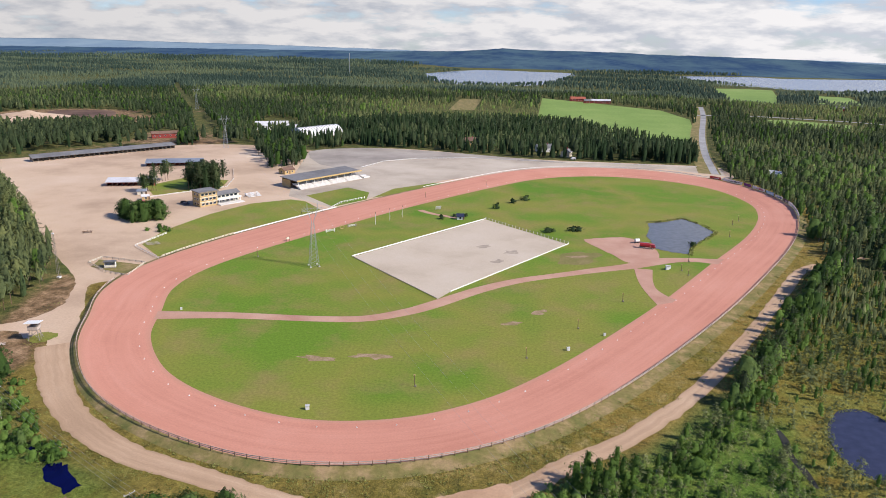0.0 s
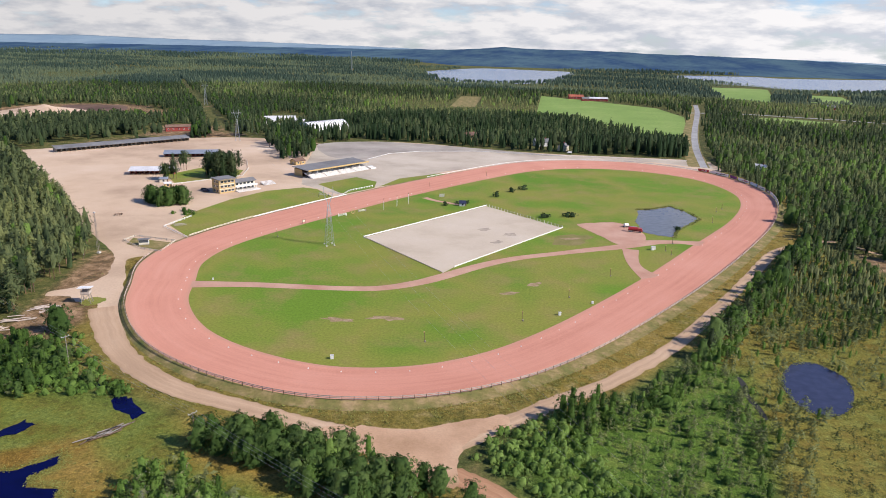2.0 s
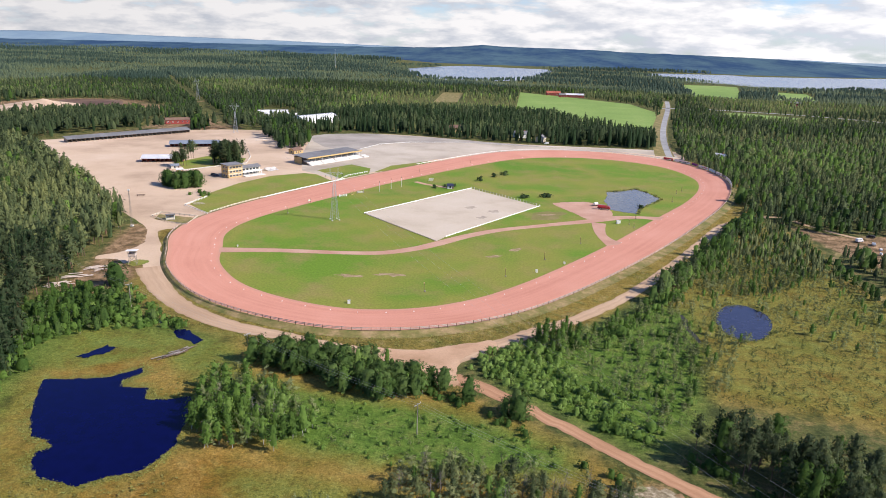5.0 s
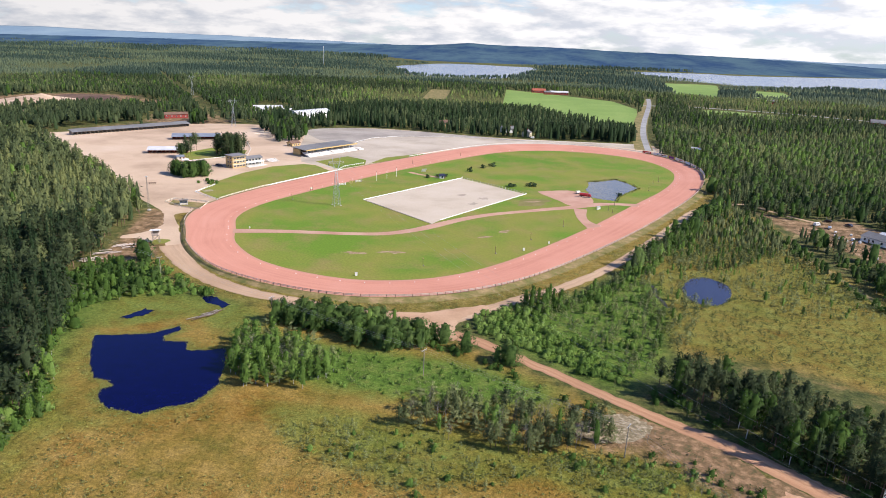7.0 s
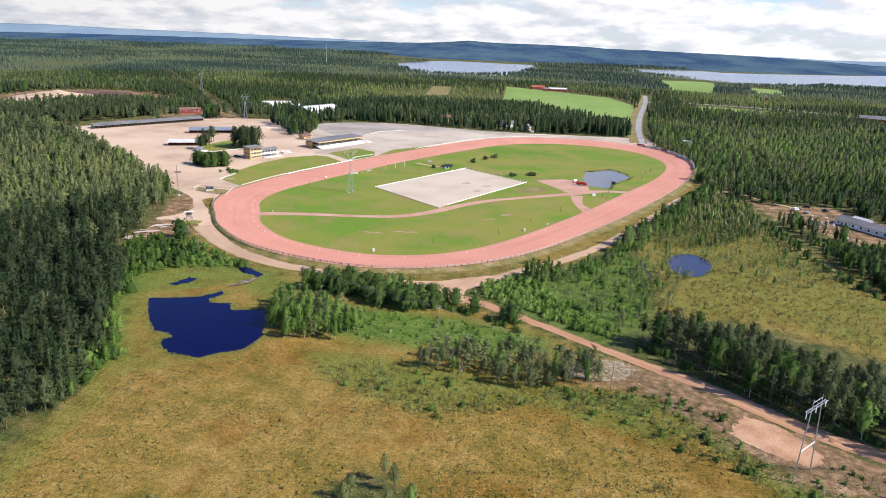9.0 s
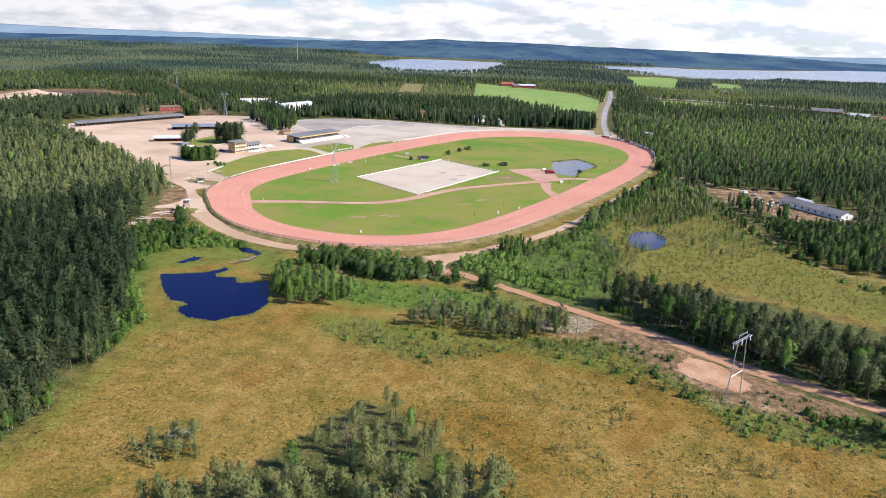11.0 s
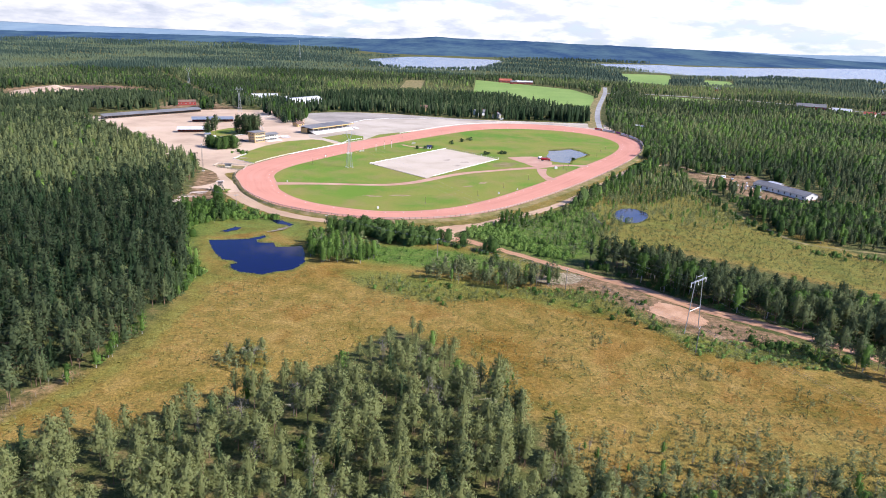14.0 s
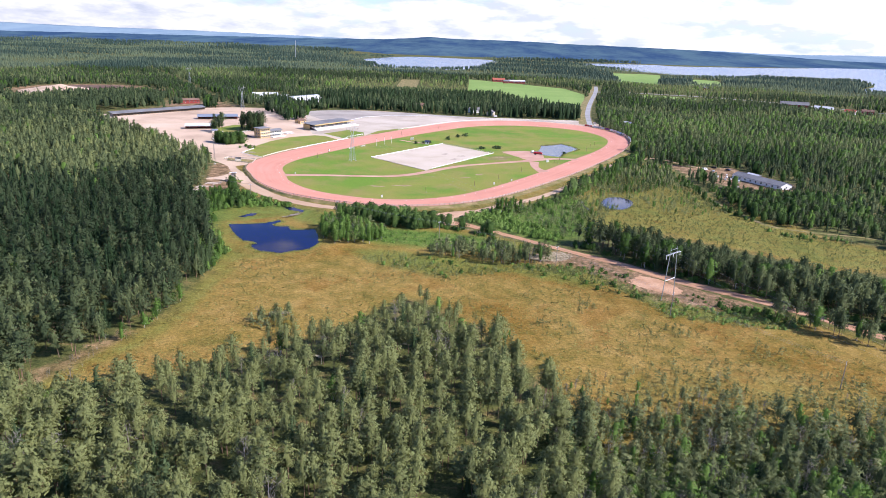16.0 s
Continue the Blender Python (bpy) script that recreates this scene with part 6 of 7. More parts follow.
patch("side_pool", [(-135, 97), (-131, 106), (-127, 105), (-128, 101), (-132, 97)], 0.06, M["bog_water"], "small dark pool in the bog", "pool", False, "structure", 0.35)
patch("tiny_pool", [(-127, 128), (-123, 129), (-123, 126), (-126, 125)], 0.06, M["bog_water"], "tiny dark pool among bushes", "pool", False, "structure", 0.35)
ribbon("boggy_channel", CHANNEL, 0.06, M["mud_water"], "muddy water channel in the bog", "pool")

# ---- fences ----
o_line = np.c_[outer[:, :2] - sides(inner, True) * 0.4, outer[:, 3]]
fence("track_fence", np.vstack([o_line[199:], o_line[:101]]), "weathered two-rail wooden fence round the outside of the track", 3.3, (0.16, 0.16, 1.25), ((1.12, 0.07, 0.2), (0.66, 0.07, 0.2)), M["brown"], M["palewood"])
fence("far_fence", o_line[121:166], "white rail fence along the far curve and home straight", 4.0, (0.12, 0.12, 1.1), ((0.95, 0.08, 0.35),), M["white"], M["white"])
fence("corner_fence", o_line[182:192], "weathered white two-rail fence at the corner of the lawn", 3.0, (0.14, 0.14, 1.15), ((1.0, 0.07, 0.22), (0.55, 0.07, 0.22)), M["brown"], M["cream"])
fence("home_fence", o_line[173:183], "white board fence along the home straight", 3.0, (0.14, 0.14, 1.0), ((0.6, 0.08, 0.62),), M["white"], M["white"])


def straight(pts, z=0.05, per=8):
    out = []
    for a, b in zip(pts, pts[1:]):
        for s in np.arange(per) / per:
            out.append((a[0] + (b[0] - a[0]) * s, a[1] + (b[1] - a[1]) * s, z))
    out.append((*pts[-1], z))
    return np.array(out)


fence("gate_fence", straight([(-139, 374), (-138, 390), (-128, 408)]), "white picket fence at the gate to the track", 2.4, (0.5, 0.12, 1.1), ((0.8, 0.06, 0.2),), M["white"], M["white"])
fence("apron_fence", straight([(-179, 265), (-200, 279), (-198, 302)]), "white double-rail fence at the end of the lawn", 3.0, (0.14, 0.14, 1.15), ((1.0, 0.07, 0.2), (0.55, 0.07, 0.2)), M["white"], M["white"])
fence("island_fence", straight([(-178, 241), (-189, 243), (-204, 252), (-203, 260), (-181, 258), (-178, 241)]), "low white-railed wooden fence round the hut island", 3.0, (0.14, 0.14, 1.1), ((0.95, 0.07, 0.2), (0.5, 0.07, 0.2)), M["greywood"], M["cream"])
fence("yard_fence", straight([(-252, 372), (-238, 392), (-223, 412), (-232, 440), (-249, 472)]), "white rail fence round the yard lawn", 3.5, (0.12, 0.12, 1.0), ((0.85, 0.06, 0.2), (0.45, 0.06, 0.18)), M["white"], M["white"])
fence("lot_rail", straight([(-389, 408), (-318, 349)]), "low grey log rail at the edge of the sandy lot", 6.0, (0.2, 0.2, 0.6), ((0.55, 0.25, 0.25),), M["greywood"], M["greywood"])
fence("lot_edge_rail", straight([(-161, 506), (-152, 539), (-129, 561), (-84, 579), (-46, 580), (-8, 581), (19, 587), (98, 594)]), "white rail along the far edge of the gravel lot", 6.0, (0.14, 0.14, 0.9), ((0.75, 0.08, 0.3),), M["white"], M["white"])
fence("paddock_fence", straight([(-262, 520), (-238, 545), (-222, 500)]), "white rail fence of a small paddock", 4.0, (0.12, 0.12, 1.1), ((0.9, 0.06, 0.22),), M["white"], M["white"])
fence("arena_board", straight([(-98.3, 290), (-48, 375.4)], 0.1), "low white board along the long side of the riding arena", 4.0, (0.12, 0.12, 0.8), ((0.42, 0.09, 0.55),), M["white"], M["white"])
fence("arena_board_near", straight([(-46.6, 255.6), (-1.6, 337)], 0.1), "low white board along the near side of the riding arena", 4.0, (0.12, 0.12, 0.8), ((0.42, 0.09, 0.55),), M["white"], M["white"])
fence("arena_rail", straight([(-48, 375.4), (-1.6, 337)], 0.1), "thin post and rail fence at the end of the arena", 2.6, (0.16, 0.16, 1.2), ((1.05, 0.05, 0.1), (0.6, 0.05, 0.1)), M["white"], M["greywood"])
fence("arena_rail_end", straight([(-98.3, 290), (-50.4, 247)], 0.1), "low dark kerb with short posts at the arena's end", 2.6, (0.12, 0.12, 0.6), ((0.3, 0.08, 0.2),), M["greywood"], M["greywood"])


# ---- advertising boards on the far curve ----
def ad_board(line, color, bars, label):
    e = thing("advertising_board", label, "sign board", Matrix.Identity(4), "advertising boards along the curve")
    part("panel", rail(np.c_[line[:, :2], line[:, 2] + 1.25], 0.1, 1.9), color, e)
    n = len(line)
    if bars is not None:
        nr = sides(line)
        for i, j, zz in ((int(n * 0.15), int(n * 0.55), 1.45), (int(n * 0.25), int(n * 0.8), 0.95)):
            seg = line[i:max(j, i + 2)]
            if len(seg) > 1:
                part("lettering", rail(np.c_[seg[:, :2] + nr[i:i + len(seg)] * 0.07, seg[:, 2] + zz], 0.04, 0.34), bars, e)
    for k in (0, n - 1):
        part("post", boxes(((line[k][0], line[k][1], line[k][2] + 1.0), (0.15, 0.15, 2.2))), M["greywood"], e)


dense_o = np.c_[[np.interp(np.arange(98, 123, 0.25), np.arange(len(o_line)), o_line[:, k]) for k in range(3)]].T
for a, b, col, bar, text in ((4, 37, "white", "steel", "long white advertising board with faded grey bars"), (38, 44, "navy", "white", "dark blue advertising board with white bars"),
                             (45, 54, "white", "navy", "white advertising board with dark bars"), (55, 63, "pale_blue", "white", "pale blue advertising board"),
                             (64, 74, "white", "crimson", "white advertising board with red bars"), (75, 80, "purple", None, "plain purple advertising board"),
                             (81, 92, "white", "dark", "white advertising board with black bars"), (93, 99, "crimson", "white", "red advertising board with pale bars")):
    ad_board(dense_o[a:b + 1], M[col], M[bar] if bar else None, text)


# ---- grandstand ----
def grandstand():
    e = thing("grandstand", "long roofed grandstand with yellow fascia and pale concrete steps", "grandstand", pose(-172, 449, 0, 0, 0, 61.2))
    L, D = 56.0, 13.0  # front is local -y
    part("back_wall", boxes(((0, D / 2 - 0.15, 2.6), (L, 0.3, 5.2))), M["yellow"], e)
    for s in (-1, 1):
        part("end_wall", boxes(((s * (L / 2 - 0.15), 2.2, 2.5), (0.3, D - 4.8, 5.0))), M["yellow"], e)
    part("roof", boxes(((0, -1.2, 5.75), (L + 2, D + 4.5, 0.3), (3.5, 0, 0))), M["roof_grey"], e)
    part("fascia", boxes(((0, -D / 2 - 3.5, 5.35), (L + 2, 0.2, 1.0))), M["yellow"], e)
    for k in range(7):
        part("step", boxes(((0, -D / 2 - 5.2 + k * 1.25, 0.2 + k * 0.42), (L - 1, 1.3, 0.55 + k * 0.02))), M["concrete"], e)
    part("stair_block", boxes(((L / 2 + 3.4, -D / 2 - 3.5, 0.55), (5.5, 5.5, 1.1)), ((L / 2 + 3.4, -D / 2 - 1.8, 1.35), (5.5, 2.4, 0.6))), M["concrete"], e)
    for i in range(9):
        part("pillar", boxes(((-L / 2 + 1 + i * (L - 2) / 8, -D / 2 - 2.6, 2.6), (0.24, 0.24, 5.2))), M["white"], e)
    for i in range(14):
        part("glazing", boxes(((-L / 2 + 2.4 + i * (L - 4.8) / 13, 2.4, 3.9), (3.2, 0.12, 1.5))), M["glass"], e)
    part("gallery_wall", boxes(((0, 2.6, 2.7), (L - 1, 0.2, 4.6))), M["brown"], e)
    for i in range(3):
        part("stair", boxes(((-14 + 14 * i, -D / 2 - 2.0, 1.5), (1.2, 8, 0.12), (18.5, 0, 0))), M["greywood"], e)
    for s in (-1, 1):
        part("end_rail", tubes([[(s * (L / 2 - 0.4), -D / 2 - 5.4, 1.2), (s * (L / 2 - 0.4), 0, 4.0)], [(s * (L / 2 - 0.4), -D / 2 - 5.4, 0.2), (s * (L / 2 - 0.4), -D / 2 - 5.4, 1.2)]], 0.06), M["white"], e)


grandstand()
house("ticket_hut", "small yellow wooden hut with a brown roof", pose(-206, 470, 0, 0, 0, 61), 9, 7, 2.9, 4.6, M["yellow"], M["roof_brown"], 2, chimney=False, category="hut")


# ---- judges' building ----
def judges_building():
    e = thing("judges_building", "three-storey yellow judges' building with white balconies and grey roofs", "building", pose(-209, 368.5, 0, 0, 0, 58))
    part("tower_wall", boxes(((-5, 0, 4.3), (11, 8.5, 8.6))), M["yellow"], e)
    part("tower_roof", boxes(((-5, -0.3, 8.75), (12.4, 10.2, 0.3), (2, 0, 0))), M["roof_grey"], e)
    part("fascia", boxes(((-5, -5.3, 8.55), (12.4, 0.12, 0.5))), M["yellow"], e)
    part("wing_wall", boxes(((8, 0.8, 2.7), (15, 7, 5.4))), M["cream"], e)
    part("wing_roof", gable(15, 7, 5.4, 6.6, 0.8), M["roof_grey"], e).location = (8, 0.8, 0)
    part("balcony", boxes(((8, -4.2, 2.75), (15, 3.0, 0.2)), ((8, -5.65, 3.3), (15, 0.1, 1.0))), M["white"], e)
    for i in range(5):
        part("balcony_post", boxes(((1 + i * 3.45, -5.5, 1.35), (0.22, 0.22, 2.7))), M["white"], e)
    part("terrace", boxes(((8, -5.6, 0.35), (16, 6, 0.5))), M["concrete"], e)
    for k in range(3):
        part("floor_band", boxes(((-5, -4.3, 2.75 * (k + 1) - 0.1), (11.1, 0.2, 0.35))), M["cream"], e)
    windows(e, [(-8.6 + 2.4 * i, -4.27, 1.5 + 2.8 * k, 0) for i in range(4) for k in range(3)], 1.7, 1.2, M["white"])
    windows(e, [(-10.52, -2 + 3 * i, 1.5 + 2.8 * k, -90) for i in range(2) for k in range(3)], 1.5, 1.1, M["white"])
    windows(e, [(2.6 + 2.7 * i, -2.72, 1.6 + 2.6 * k, 0) for i in range(5) for k in range(2)], 1.9, 1.2, M["white"])


judges_building()
open_shed("very long grey-roofed stable shed with open stalls", pose(-375, 503, 0, 0, 0, 57.5), 112, 6.5, 2.9, 30, M["roof_grey"], M["greywood"])
open_shed("stable shed with a bluish grey metal roof", pose(-297, 474, 0, 0, 0, 24), 40, 7, 2.9, 12, M["roof_blue"], M["red"])
open_shed("stable shed with a pale metal roof", pose(-284, 401, 0, 0, 0, 21), 29, 6, 2.9, 9, M["roof_light"], M["red"])
house("kiosk", "small white kiosk with a grey roof", pose(-262, 379, 0, 0, 0, 25), 5, 4, 2.3, 3.3, M["cream"], M["roof_blue"], 1, chimney=False, category="kiosk")
house("yellow_booth", "small yellow booth by the fence", pose(-252, 367, 0, 0, 0, 40), 4, 3, 2.2, 3.0, M["yellow"], M["roof_light"], 1, chimney=False, category="booth")


def stand_steps():
    e = thing("viewing_steps", "pale wooden viewing steps on the gravel", "bleachers", pose(-196, 394, 0, 0, 0, 58))
    for k in range(5):
        part("step", boxes(((0, -2.4 + k * 1.1, 0.25 + 0.36 * k), (9, 1.0, 0.12))), M["white"], e)
    for x in (-4, 0, 4):
        part("stringer", boxes(((x, 0, 0.8), (0.14, 5.8, 0.3), (18, 0, 0)), ((x, 2.3, 0.85), (0.14, 0.14, 1.7)), ((x, -2.4, 0.1), (0.14, 0.14, 0.3))), M["greywood"], e)


stand_steps()


def bench(x, y, a):
    e = thing("bench", "long weathered wooden bench on the lawn", "bench", pose(x, y, 0.08, 0, 0, a), "benches on the lawn")
    part("seat", boxes(((0, 0, 0.45), (6, 0.4, 0.07))), M["palewood"], e)
    for s in (-2.4, 0, 2.4):
        part("leg", boxes(((s, 0, 0.21), (0.1, 0.36, 0.42))), M["greywood"], e)


for k in range(3):
    bench(-196 + k * 1.3, 286 - k * 1.2, 32)
car("dark parked car on the gravel", pose(-222, 361, 0.06, 0, 0, 20), M["navy"])
car("black parked car on the gravel", pose(-225, 364, 0.06, 0, 0, 24), M["dark"])
car("red parked car beside the trees", pose(-247, 358, 0.06, 0, 0, 10), M["crimson"])
for k, (x, y, mt, v, lb) in enumerate(((166, 305, "white", True, "white van parked in the sandy farmyard"), (171, 300, "steel", False, "silver car parked in the sandy farmyard"), (185, 309, "navy", False, "dark car parked in the farmyard"),
                                       (176, 316, "dark", False, "black car parked under the farmyard trees"), (-2, 601, "white", True, "white van parked by the forest road"))):
    car(lb, pose(x, y, 0.12, 0, 0, 30 + 41 * k), M[mt], v)


# ---- island hut, lookout tower, masts ----
def shelter():
    e = thing("shelter", "small white open-fronted starter's shelter on skids", "shelter", pose(-192, 250, 0.09, 0, 0, 28))
    part("back", boxes(((0, 1.4, 1.3), (4.2, 0.12, 2.4))), M["white"], e)
    for s in (-1, 1):
        part("side", boxes(((s * 2.05, 0, 1.3), (0.12, 2.7, 2.4))), M["white"], e)
    part("floor", boxes(((0, 0, 0.1), (4.2, 2.9, 0.2))), M["greywood"], e)
    part("roof", boxes(((0, -0.2, 2.65), (5, 4, 0.16), (-7, 0, 0))), M["roof_grey"], e)
    part("counter", boxes(((0, -1.3, 0.75), (4.0, 0.12, 0.9))), M["cream"], e)


shelter()


def lookout():
    e = thing("lookout_tower", "wooden lookout tower on splayed legs with a white roof", "lookout tower", pose(-169, 180, 0.05, 0, 0, 20))
    for sx in (-1, 1):
        for sy in (-1, 1):
            part("leg", tube([(sx * 1.7, sy * 1.5, 0), (sx * 1.05, sy * 1.0, 3.6)], 0.11, 6), M["greywood"], e)
    part("brace", tubes([[(-1.5, -1.35, 0.8), (1.1, -1.1, 3.2)], [(1.5, -1.35, 0.8), (-1.1, -1.1, 3.2)], [(-1.5, 1.35, 0.8), (1.1, 1.1, 3.2)], [(1.5, 1.35, 0.8), (1.1, -1.1, 3.2)]], 0.06), M["greywood"], e)
    part("platform", boxes(((0, 0, 3.6), (3.0, 2.8, 0.16))), M["greywood"], e)
    part("parapet", boxes(((0, -1.35, 4.15), (3.0, 0.08, 1.0)), ((0, 1.35, 4.6), (3.0, 0.08, 1.9)), ((-1.46, 0, 4.15), (0.08, 2.7, 1.0)), ((1.46, 0, 4.15), (0.08, 2.7, 1.0))), M["palewood"], e)
    for sx in (-1, 1):
        for sy in (-1, 1):
            part("roof_post", boxes(((sx * 1.4, sy * 1.3, 4.75), (0.12, 0.12, 2.2))), M["greywood"], e)
    part("roof", boxes(((0, -0.1, 5.95), (4.6, 4.2, 0.14), (-8, 0, 0))), M["white"], e)
    part("ladder", tubes([[(1.7, -0.3, 0), (1.5, -0.3, 3.7)], [(1.7, 0.3, 0), (1.5, 0.3, 3.7)]] + [[(1.68 - 0.02 * k, -0.3, 0.35 * k + 0.3), (1.68 - 0.02 * k, 0.3, 0.35 * k + 0.3)] for k in range(10)], 0.035), M["greywood"], e)


lookout()


def light_mast(x, y, h):
    e = thing("light_mast", "tall slim lattice light mast at the wood's edge", "light mast", pose(x, y, 0.03))
    part("leg", tubes([[(sx * 0.45, sy * 0.45, 0), (sx * 0.15, sy * 0.15, h)] for sx in (-1, 1) for sy in (-1, 1)], 0.05), M["greywood"], e)
    part("bracing", tubes([[(0.45 * (1 - k / 30) * (1 if k % 2 else -1), -0.45 * (1 - k / 30), h * k / 20), (0.45 * (1 - k / 30) * (-1 if k % 2 else 1), -0.45 * (1 - k / 30), h * (k + 1) / 20)] for k in range(20)], 0.03), M["greywood"], e)
    head = part("lamp_head", boxes(((0, 0, h + 0.25), (0.9, 0.5, 0.5))), M["white"], e)
    part("base_block", boxes(((0, 0, 0.3), (1.3, 1.3, 0.6))), M["concrete"], e)
    return head


light_mast(-203, 233, 18.3)


def log_pile():
    rng = random.Random(4)
    me = tube([(-2.6, 0, 0), (2.6, 0, 0)], 0.16, 7)
    data = bpy.data.meshes.new("log")
    me.to_mesh(data)
    me.free()
    data.materials.append(M["palewood"])
    for cx, cy, n in ((-181, 150, 16), (-180, 160, 14), (-179, 171, 12)):
        e = thing("log_pile", "heap of pale peeled logs and planks", "log pile", pose(cx, cy, 0.05), "log piles by the wood")
        for i in range(n):
            o = new("log", data)
            o.parent = e
            o.matrix_local = pose(rng.uniform(-3, 3), rng.uniform(-2.5, 2.5), 0.16 + 0.2 * (i % 3), rng.uniform(-3, 3), rng.uniform(-5, 5), rng.uniform(20, 75))


log_pile()


def planks():
    e = thing("boardwalk", "old plank boardwalk lying across the bog", "boardwalk", Matrix.Identity(4))
    rng = random.Random(9)
    for k in range(16):
        s = k / 15
        x, y = -109.5 + 4.5 * s + rng.uniform(-1.4, 1.4), 101 + 9 * s + rng.uniform(-1, 1)
        p = part("plank", boxes(((0, 0, 0), (rng.uniform(3, 6), 0.4, 0.08))), M["greywood"] if k % 3 else M["brown"], e)
        p.location, p.rotation_euler = (x, y, 0.45), (0, 0, radians(60 + rng.uniform(-12, 12)))


planks()


# ---- power lines ----
def lattice_pylon(x, y, yaw, h=27.5):
    e = thing("pylon", "narrow steel lattice pylon with a Y-shaped head", "pylon", pose(x, y, 0.05, 0, 0, yaw), "power line pylons")
    waist, legs, br = h * 0.72, [], []
    w0, w1 = 1.9, 0.45
    for sx in (-1, 1):
        for sy in (-1, 1):
            legs.append([(sx * w0, sy * w0, 0), (sx * w1, sy * w1, waist)])
    n = 11
    for k in range(n):
        za, zb = waist * k / n, waist * (k + 1) / n
        a, b = w0 + (w1 - w0) * k / n, w0 + (w1 - w0) * (k + 1) / n
        for s in (-1, 1):
            br += [[(-a, s * a, za), (b, s * b, zb)], [(a, s * a, za), (-b, s * b, zb)], [(s * a, -a, za), (s * b, b, zb)], [(s * a, a, za), (s * b, -b, zb)]]
    for k, leg in enumerate(legs):
        part("leg", tube(leg, 0.085, 5), M["steel"], e)
        part("footing", boxes(((leg[0][0], leg[0][1], 0.15), (0.7, 0.7, 0.5))), M["concrete"], e)
    part("bracing", tubes(br, 0.035, 3), M["steel"], e)
    head, arm = h * 0.93, 4.6
    ys = []
    for s in (-1, 1):
        for q in (-0.3, 0.3):
            ys += [[(s * 0.35, q, waist), (s * 2.2, q, head), (s * 2.2, q, h + 0.6)]]
        ys += [[(s * 0.35, 0, waist + 0.3), (s * 2.2, 0, head - 1.5)], [(s * 2.2, 0, head), (s * arm, 0, head - 0.6)]]
    part("fork", tubes(ys, 0.07, 4), M["steel"], e)
    part("crossarm", tubes([[(-arm, 0.3, head - 0.6), (-2.2, 0.3, head - 1.0), (2.2, 0.3, head - 1.0), (arm, 0.3, head - 0.6)], [(-arm, -0.3, head + 0.2), (arm, -0.3, head + 0.2)]]
                           + [[(-arm + 1.15 * k, 0, head - 0.7), (-arm + 1.15 * (k + 0.5), 0, head + 0.2), (-arm + 1.15 * (k + 1), 0, head - 0.7)] for k in range(8)], 0.06, 4), M["steel"], e)
    for xx in (-arm, 0, arm):
        part("insulator", tube([(xx, 0, head - 0.7), (xx, 0, head - 2.0)], 0.09, 6), M["glass"], e)
    return head - 2.0


def portal_pylon(x, y, yaw, h=19.0):
    e = thing("portal_pylon", "two-legged galvanised portal pylon with a steel crossarm", "pylon", pose(x, y, 0, 0, 0, yaw), "power line pylons")
    for s in (-1, 1):
        part("leg", tube([(s * 4.6, 0, 0), (s * 2.4, 0, h)], 0.16, 8, 0.8), M["steel"], e)
        part("earth_peak", tube([(s * 2.4, 0, h), (s * 2.2, 0, h + 2.4)], 0.07, 5), M["steel"], e)
    part("crossarm", tubes([[(-5.1, 0.3, h), (5.1, 0.3, h)], [(-5.1, -0.3, h), (5.1, -0.3, h)], [(-2.3, 0, h + 1.6), (2.3, 0, h + 1.6)]], 0.08, 5), M["steel"], e)
    part("crossarm_web", tubes([[(-5.1 + 1.275 * k, -0.3, h), (-4.46 + 1.275 * k, 0.3, h), (-3.825 + 1.275 * k, -0.3, h)] for k in range(8)], 0.04, 4), M["steel"], e)
    part("tie_beam", boxes(((0, 0, 8.3), (7.3, 0.18, 0.22))), M["white"], e)
    for xx in (-4.9, 0, 4.9):
        part("insulator", tube([(xx, 0, h), (xx, 0, h - 1.7)], 0.12, 6), M["white"], e)
    return h - 1.5


LINE = [(252, -244), (70.5, 12.3), (-110, 273), (-303, 565), (-496, 857)]
yaw_line = 90 + math.degrees(math.atan2(254, -183))
tops = []
for k, (x, y) in enumerate(LINE):
    tops.append(portal_pylon(x, y, 46 if k else yaw_line) if k in (0, 1) else lattice_pylon(x, y, yaw_line))


def wire(a, b, sag, n=16):
    return [tuple(Vector(a).lerp(Vector(b), i / n) - Vector((0, 0, 4 * sag * (i / n) * (1 - i / n)))) for i in range(n + 1)]


side = Vector((math.cos(radians(yaw_line)), math.sin(radians(yaw_line)), 0))
for k in range(len(LINE) - 1):
    for s in (-1, 0, 1):
        sp = 4.8 * s
        a, b = Vector((*LINE[k], tops[k])) + side * sp, Vector((*LINE[k + 1], tops[k + 1])) + side * sp
        obj("power_line", tube(wire(a, b, 7), 0.014, 4), M["cable"], None, "thin high-voltage wire slung between pylons", "wire", "", "power line wires")

POLES = [(-199, 166), (-142, 136), (-84, 105.6), (-26, 76), (29, 45.5), (67.5, -5.5), (106, -56)]


def wood_pole(x, y, h, yaw):
    e = thing("utility_pole", "weathered wooden utility pole with a short crossbar", "utility pole", pose(x, y, -0.1, 0.8, -0.6, yaw), "wooden utility poles")
    part("pole", tube([(0, 0, 0), (0, 0, h)], 0.14, 8, 0.75), M["greywood"], e)
    part("crossbar", boxes(((0, 0, h - 0.25), (2.4, 0.12, 0.12))), M["steel"], e)
    for s in (-1.05, 0, 1.05):
        part("insulator", tube([(s, 0, h - 0.2), (s, 0, h + 0.08)], 0.06, 6), M["white"], e)


